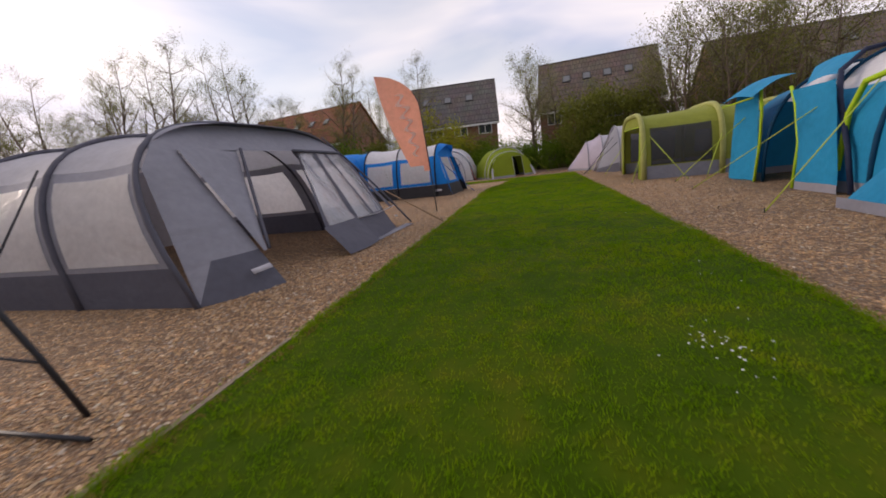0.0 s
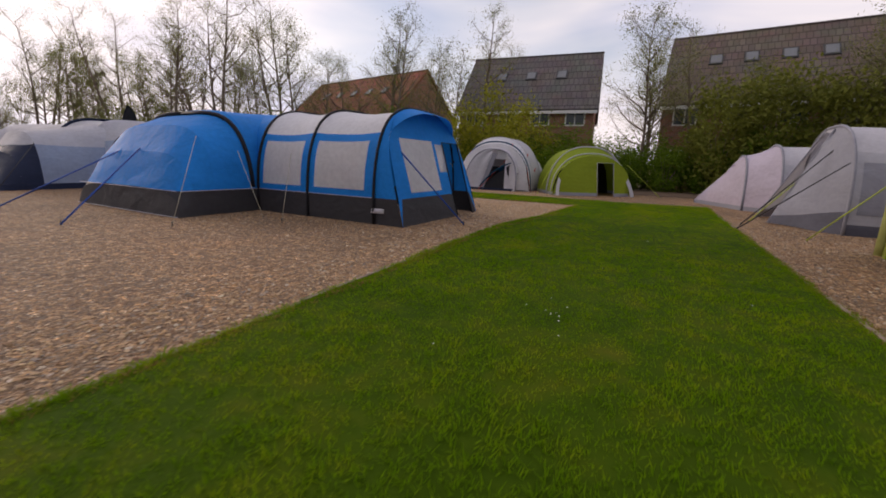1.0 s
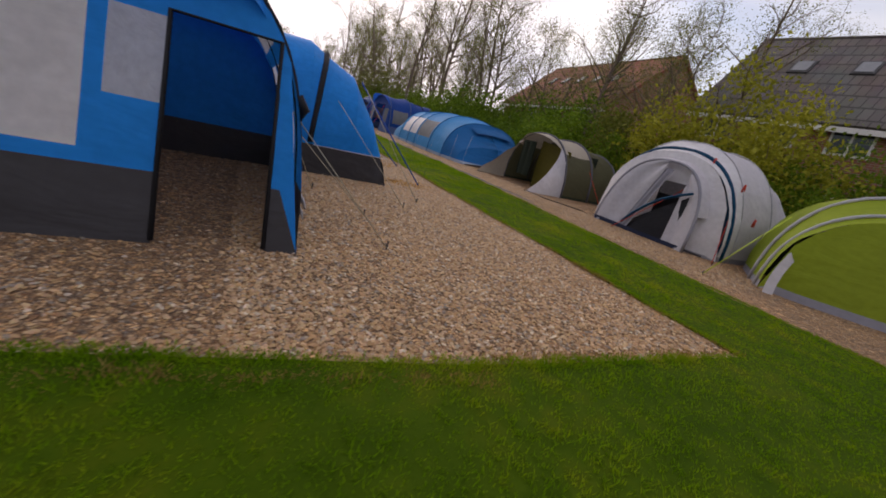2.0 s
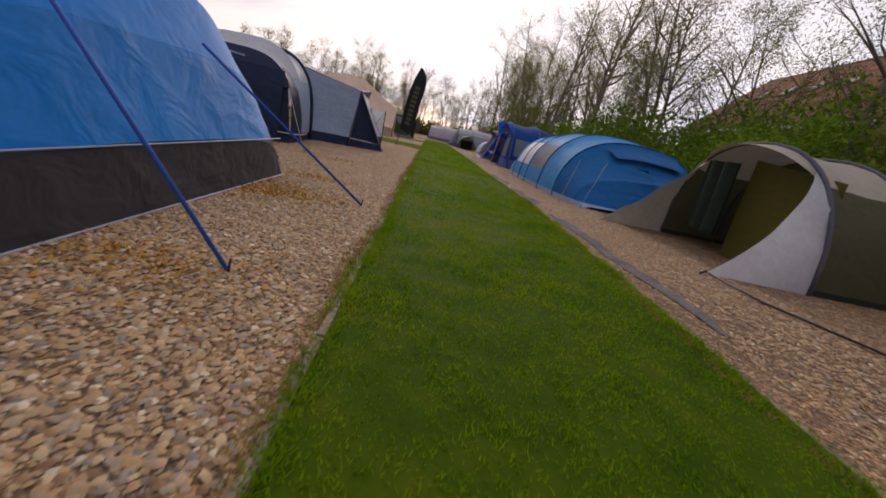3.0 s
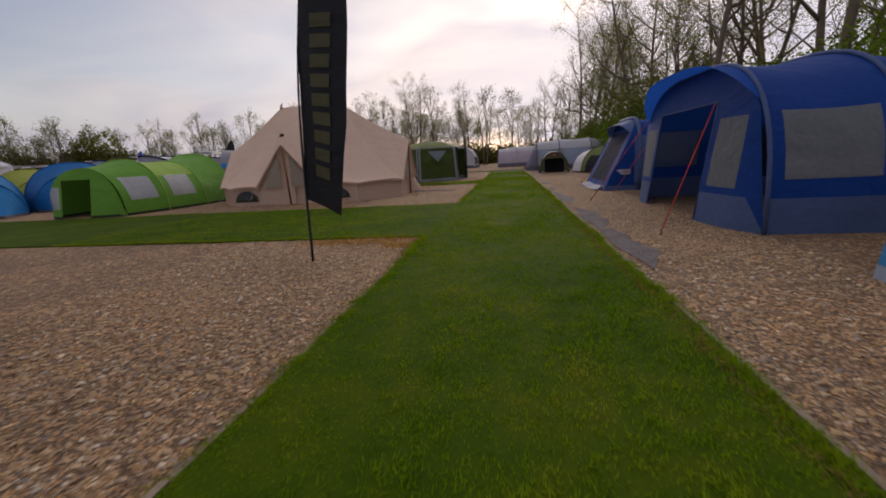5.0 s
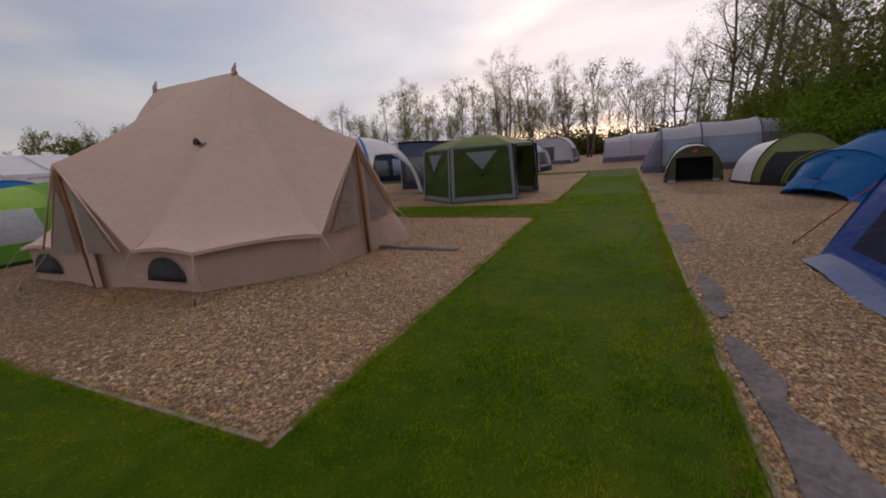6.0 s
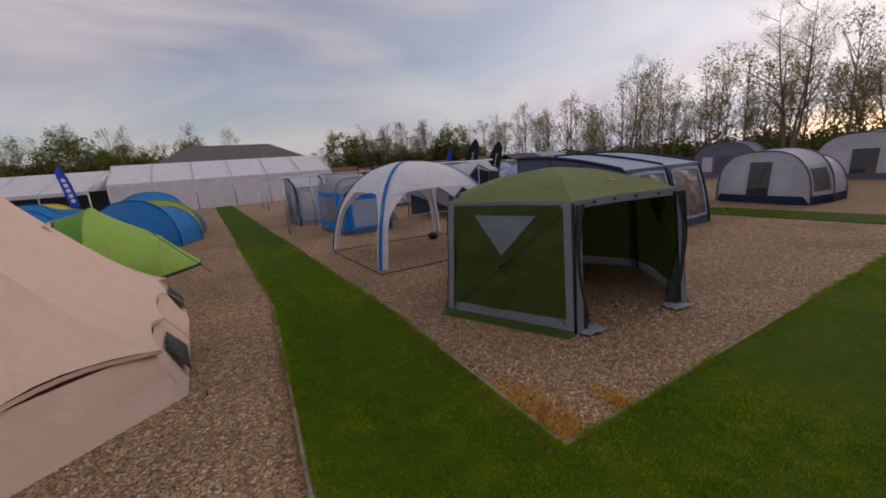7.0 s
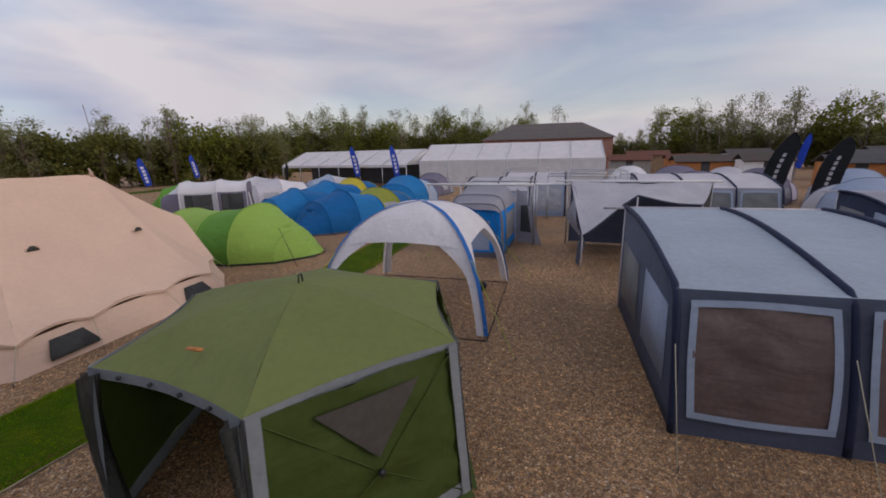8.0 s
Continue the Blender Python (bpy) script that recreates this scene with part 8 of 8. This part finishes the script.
# in front of the houses
for x, y, v, s in ((24.1, 3.0, 0, 1.0), (24.3, 2.2, 2, 0.8), (25.5, 20.0, 3, 1.1), (26.2, 17.2, 1, 0.8), (24.5, -5.0, 2, 0.9), (24.0, -8.0, 4, 1.15), (21.5, -7.5, 4, 1.3), (20.5, -9.5, 4, 1.35), (19.5, -12.0, 4, 1.35), (22.5, -11.0, 4, 1.3), (21.0, -14.0, 4, 1.3), (24.5, -13.0, 1, 1.0), (27.0, -2.0, 4, 0.9), (26.5, 0.8, 3, 0.8), (36, 16.5, 1, 1.0), (37, 18.0, 0, 1.0), (37, 3.5, 0, 1.2)):
    TREE_SPOTS.append((x, y, v, s))
used = set()
for x, y, v, s in TREE_SPOTS:
    m = pose(x, y, 0, 0, 0, rnd.uniform(0, 360)) @ Matrix.Diagonal((s, s, s, 1))
    if v not in used:
        used.add(v)
        trees[v].matrix_basis = m
    else:
        c = copy_thing(trees[v], Matrix.Identity(4))
        c.matrix_basis = m

shrubs = [
    make_shrub(21, 1.5, 2.9, 5200, 0.075, "leaf_hedge", "dense dark green leafy hedge shrub"),
    make_shrub(22, 1.3, 2.5, 4600, 0.07, "leaf_hedge", "dense dark green leafy hedge shrub"),
    make_shrub(23, 1.7, 3.6, 5600, 0.08, "leaf_hedge", "tall dense green hedge shrub"),
    make_shrub(24, 1.7, 4.2, 5200, 0.08, "leaf_willow", "yellow-green willow shrub beside the dark hedge", "willow"),
    make_shrub(25, 2.0, 4.8, 5600, 0.09, "leaf_spring", "tall olive green shrub in front of a house"),
    make_shrub(26, 1.6, 4.6, 6000, 0.085, "leaf_bush", "tall fresh green bush in front of a house roof"),
]
SHRUB_SPOTS = []
y = -16.0
while y < 78:
    x = 21.6 + rnd.uniform(-0.5, 0.6) + (0.8 if y < 5 else 0)
    SHRUB_SPOTS.append((x, y, rnd.choice((0, 1, 2, 0, 1)), rnd.uniform(0.85, 1.1) * (0.82 if y < 16 else 1.0)))
    SHRUB_SPOTS.append((x + 2.0, y + 0.7, rnd.choice((0, 2, 2)), rnd.uniform(0.9, 1.2) * (0.75 if y < 16 else 1.0)))
    y += 1.75
for x, y, v, s in ((22.3, 10.4, 3, 1.2), (22.0, 8.6, 3, 0.95), (22.4, 12.3, 3, 1.0), (22.8, -0.6, 5, 1.1), (22.9, -2.6, 5, 1.2), (23.0, -4.6, 5, 1.1), (24.6, -6.6, 4, 1.0), (22.4, 15.0, 5, 0.85), (23.8, -10.5, 4, 1.1), (24.0, -14, 4, 1.1), (24.5, 34.0, 4, 0.9), (24.3, 50.0, 4, 1.2), (23.0, 54.0, 4, 1.2), (22.0, 62.0, 4, 1.1)):
    SHRUB_SPOTS.append((x, y, v, s))
used = set()
for x, y, v, s in SHRUB_SPOTS:
    m = pose(x, y, 0, 0, 0, rnd.uniform(0, 360)) @ Matrix.Diagonal((s, s, s, 1))
    if v not in used:
        used.add(v)
        shrubs[v].matrix_basis = m
    else:
        c = copy_thing(shrubs[v], Matrix.Identity(4))
        c.matrix_basis = m


def far_woods(name, label, line, top, depth, per_m, seed, size=0.2, scrub=0.5, trees_per_m=0.9, domes=0.0):
    """Woods along a broken line, as clumps of leaves over thin trunks."""
    rng = np.random.default_rng(seed)
    line = np.array(line, float)
    seg = np.linalg.norm(np.diff(line, axis=0), axis=1)
    cum = np.r_[0, np.cumsum(seg)]
    n = int(cum[-1] * trees_per_m)
    V, F, leaves = [], [], []
    for k in range(n):
        s = rng.uniform(0, cum[-1])
        i = min(len(seg) - 1, int(np.searchsorted(cum, s) - 1))
        p = line[i] + (line[i + 1] - line[i]) * ((s - cum[i]) / seg[i]) + rng.normal(0, depth, 2)
        h = top * rng.uniform(0.6, 1.08)
        v, f = tube([(p[0], p[1], 0), (p[0] + rng.normal(0, 0.2), p[1], h * 0.5), (p[0] + rng.normal(0, 0.4), p[1], h)], 0.12, 5, 0.03)
        o = len(V)
        V += v
        F += [[j + o for j in q] for q in f]
        w = h * rng.uniform(0.13, 0.24)
        low = rng.uniform(0.15, 0.4)
        for j in range(int(rng.integers(20, 32))):
            q = rng.uniform(0, 1)
            z = low + (1 - low) * q
            # oval crown with limbs that sweep upwards
            r, a = w * (0.25 + 0.85 * math.sin(math.pi * min(1.0, q * 0.85 + 0.12))) * rng.uniform(0.35, 1.1), rng.uniform(0, 6.28)
            e = (p[0] + r * math.cos(a), p[1] + r * math.sin(a), z * h)
            leaves.append(e)
            v, f = tube([(p[0], p[1], max(0.3, e[2] - 1.6 * r - 0.3)), (p[0] + 0.6 * r * math.cos(a), p[1] + 0.6 * r * math.sin(a), e[2] - 0.7 * r), e], 0.05, 3, 0.012)
            o = len(V)
            V += v
            F += [[j2 + o for j2 in q2] for q2 in f]
    t = thing(name, label, "woods", kind="stuff")
    part("trunks", (V, F), "bark", t)
    v, f = leaf_cloud(leaves, int(cum[-1] * per_m), 0.03 * top, size * 0.6, rng)
    c = new("foliage", mesh_from("foliage", v, f, "leaf_far"))
    c.parent = t
    # undergrowth along the foot
    low = np.array([line[min(len(seg) - 1, int(np.searchsorted(cum, s) - 1))] + (line[min(len(seg), int(np.searchsorted(cum, s)))] - line[min(len(seg) - 1, int(np.searchsorted(cum, s) - 1))]) * ((s - cum[min(len(seg) - 1, int(np.searchsorted(cum, s) - 1))]) / seg[min(len(seg) - 1, int(np.searchsorted(cum, s) - 1))]) for s in np.linspace(0.01, cum[-1] - 0.01, int(cum[-1] * 6))])
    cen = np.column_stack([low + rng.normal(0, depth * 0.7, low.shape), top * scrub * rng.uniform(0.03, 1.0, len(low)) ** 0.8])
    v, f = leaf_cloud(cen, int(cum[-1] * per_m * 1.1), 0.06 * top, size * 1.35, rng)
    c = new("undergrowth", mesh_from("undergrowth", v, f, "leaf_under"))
    c.parent = t
    if domes:
        # rounded crowns in full leaf between the thin trees
        pts = []
        for k in range(int(cum[-1] * domes)):
            s = rng.uniform(0, cum[-1])
            i = min(len(seg) - 1, int(np.searchsorted(cum, s) - 1))
            p = line[i] + (line[i + 1] - line[i]) * ((s - cum[i]) / seg[i]) + rng.normal(0, depth * 0.6, 2)
            r, zc = top * rng.uniform(0.2, 0.34), top * rng.uniform(0.36, 0.56)
            u = rng.normal(0, 1, (150, 3))
            u /= np.linalg.norm(u, axis=1, keepdims=True)
            u *= rng.uniform(0.7, 1.05, (150, 1))
            pts.append(np.column_stack([p[0] + u[:, 0] * r, p[1] + u[:, 1] * r, np.maximum(0.5, zc + u[:, 2] * r * 1.15)]))
        v, f = leaf_cloud(np.concatenate(pts), len(pts) * 1500, 0.03 * top, size * 1.3, rng)
        c = new("crowns", mesh_from("crowns", v, f, "leaf_bush"))
        c.parent = t


far_woods("far_woods", "belt of far spring trees beyond the campsite", [(-18, -20), (-30, -12), (-44, -4), (-52, 0)], 10.5, 2.5, 1200, 31, 0.2, 0.62, 1.1, 0.12)
far_woods("far_woods", "belt of far spring trees behind the marquee", [(-76, -26), (-88, -4), (-98, 20), (-104, 46)], 15.5, 3.0, 1000, 32, 0.24, 0.5, 0.9, 0.2)
far_woods("far_woods", "row of far poplars and spring trees", [(-104, 60), (-98, 74)], 9.5, 1.0, 600, 33, 0.22)
far_woods("far_woods", "belt of far spring trees beyond the sheds", [(-84, 70), (-76, 86), (-64, 99)], 12.5, 2.5, 900, 34, 0.22, 0.45, 1.0, 0.12)
far_woods("far_woods", "tall belt of far trees along the north side", [(-66, 98), (-42, 103), (-18, 100), (6, 99), (30, 96)], 13.5, 3.0, 500, 35, 0.2, 0.15, 0.5)


# ---- small things on the ground ----


def daisies():
    rng = np.random.default_rng(3)
    pts = []
    for x, y, r, n in ((-7.35, 0.42, 0.16, 34), (-6.2, 0.25, 0.3, 6), (-3.0, 0.6, 1.2, 8), (3.0, 1.8, 0.2, 9), (5.5, 1.3, 1.5, 8), (10, 31, 2.0, 8)):
        pts.append(np.array([[x, y]]) + rng.normal(0, r, (n, 2)) * [[1, 0.6]])
    p = np.concatenate(pts)
    n = len(p)
    a = np.linspace(0, 2 * np.pi, 7)[:-1]
    ring = np.stack([np.cos(a), np.sin(a), np.zeros(6)], 1)
    s = rng.uniform(0.004, 0.008, n)
    v = ring[None] * s[:, None, None] + np.column_stack([p, np.full(n, 0.062)])[:, None]
    me = mesh_from("daisies", v.reshape(-1, 3), np.arange(6 * n).reshape(-1, 6), "white_paint")
    tagged(new("daisies", me), "scattered tiny white daisies in the lawn", "flowers", "", "stuff")


def dry_moss():
    rng = np.random.default_rng(4)
    pts = []
    for x, y, r, n in ((10.9, 9.3, 0.35, 500), (10.6, 11.6, 0.45, 1700), (10.2, 12.2, 0.3, 400), (10.9, 13.0, 0.25, 250), (11.4, 28.1, 0.4, 800), (10.6, 28.0, 0.3, 500), (11.8, 27.7, 0.2, 400), (11.85, 42.95, 0.24, 1500), (11.92, 43.7, 0.14, 900), (11.3, 42.98, 0.26, 1100), (7.6, 34.3, 0.4, 300), (10.4, 15.8, 0.4, 200)):
        pts.append(np.array([[x, y]]) + rng.normal(0, r, (n, 2)) * [[1, 0.5]])
    p = np.concatenate(pts)
    n = len(p)
    a, w = rng.uniform(0, 6.28, n), rng.uniform(0.006, 0.016, n)
    side = np.column_stack([np.cos(a) * w, np.sin(a) * w, np.zeros(n)])
    base = np.column_stack([p, np.full(n, 0.008)])
    tip = base + np.column_stack([rng.normal(0, 0.02, (n, 2)), rng.uniform(0.01, 0.025, n)])
    v = np.stack([base - side, base + side, tip], 1).reshape(-1, 3)
    tagged(new("dry_moss", mesh_from("dry_moss", v, np.arange(3 * n).reshape(-1, 3), "cloth_yellow_stone")), "patches of yellow dry moss on the gravel", "moss", "", "stuff")


daisies()
dry_moss()
strut = thing("guy_strut", "black guy strut with straps pegged into the gravel", "strut")
part("pole", tube([(-8.2, 3.72, 0.0), (-8.28, 3.80, 0.4), (-8.36, 3.95, 0.85), (-8.5, 4.4, 1.6)], 0.017, 6), "dark_metal", strut)
part("strap", tube([(-8.28, 3.78, 0.36), (-8.3, 4.6, 0.42)], 0.008, 5), "dark_metal", strut)
part("strap", tube([(-8.38, 3.42, 0.02), (-8.42, 4.2, 0.03)], 0.014, 5), "dark_metal", strut)
mat_strip = thing("rolled_strap", "dark grey folded groundsheet strip lying beside the bell tent", "groundsheet")
part("strip", grid(lambda u, v: (9.6 + 1.7 * u + 0.02 * math.sin(9 * u), 37.55 - 0.1 * u + 0.14 * (v - 0.5), 0.015 + 0.03 * math.sin(math.pi * v) + 0.012 * math.sin(13 * u)), 16, 5), "grey_dark", mat_strip)
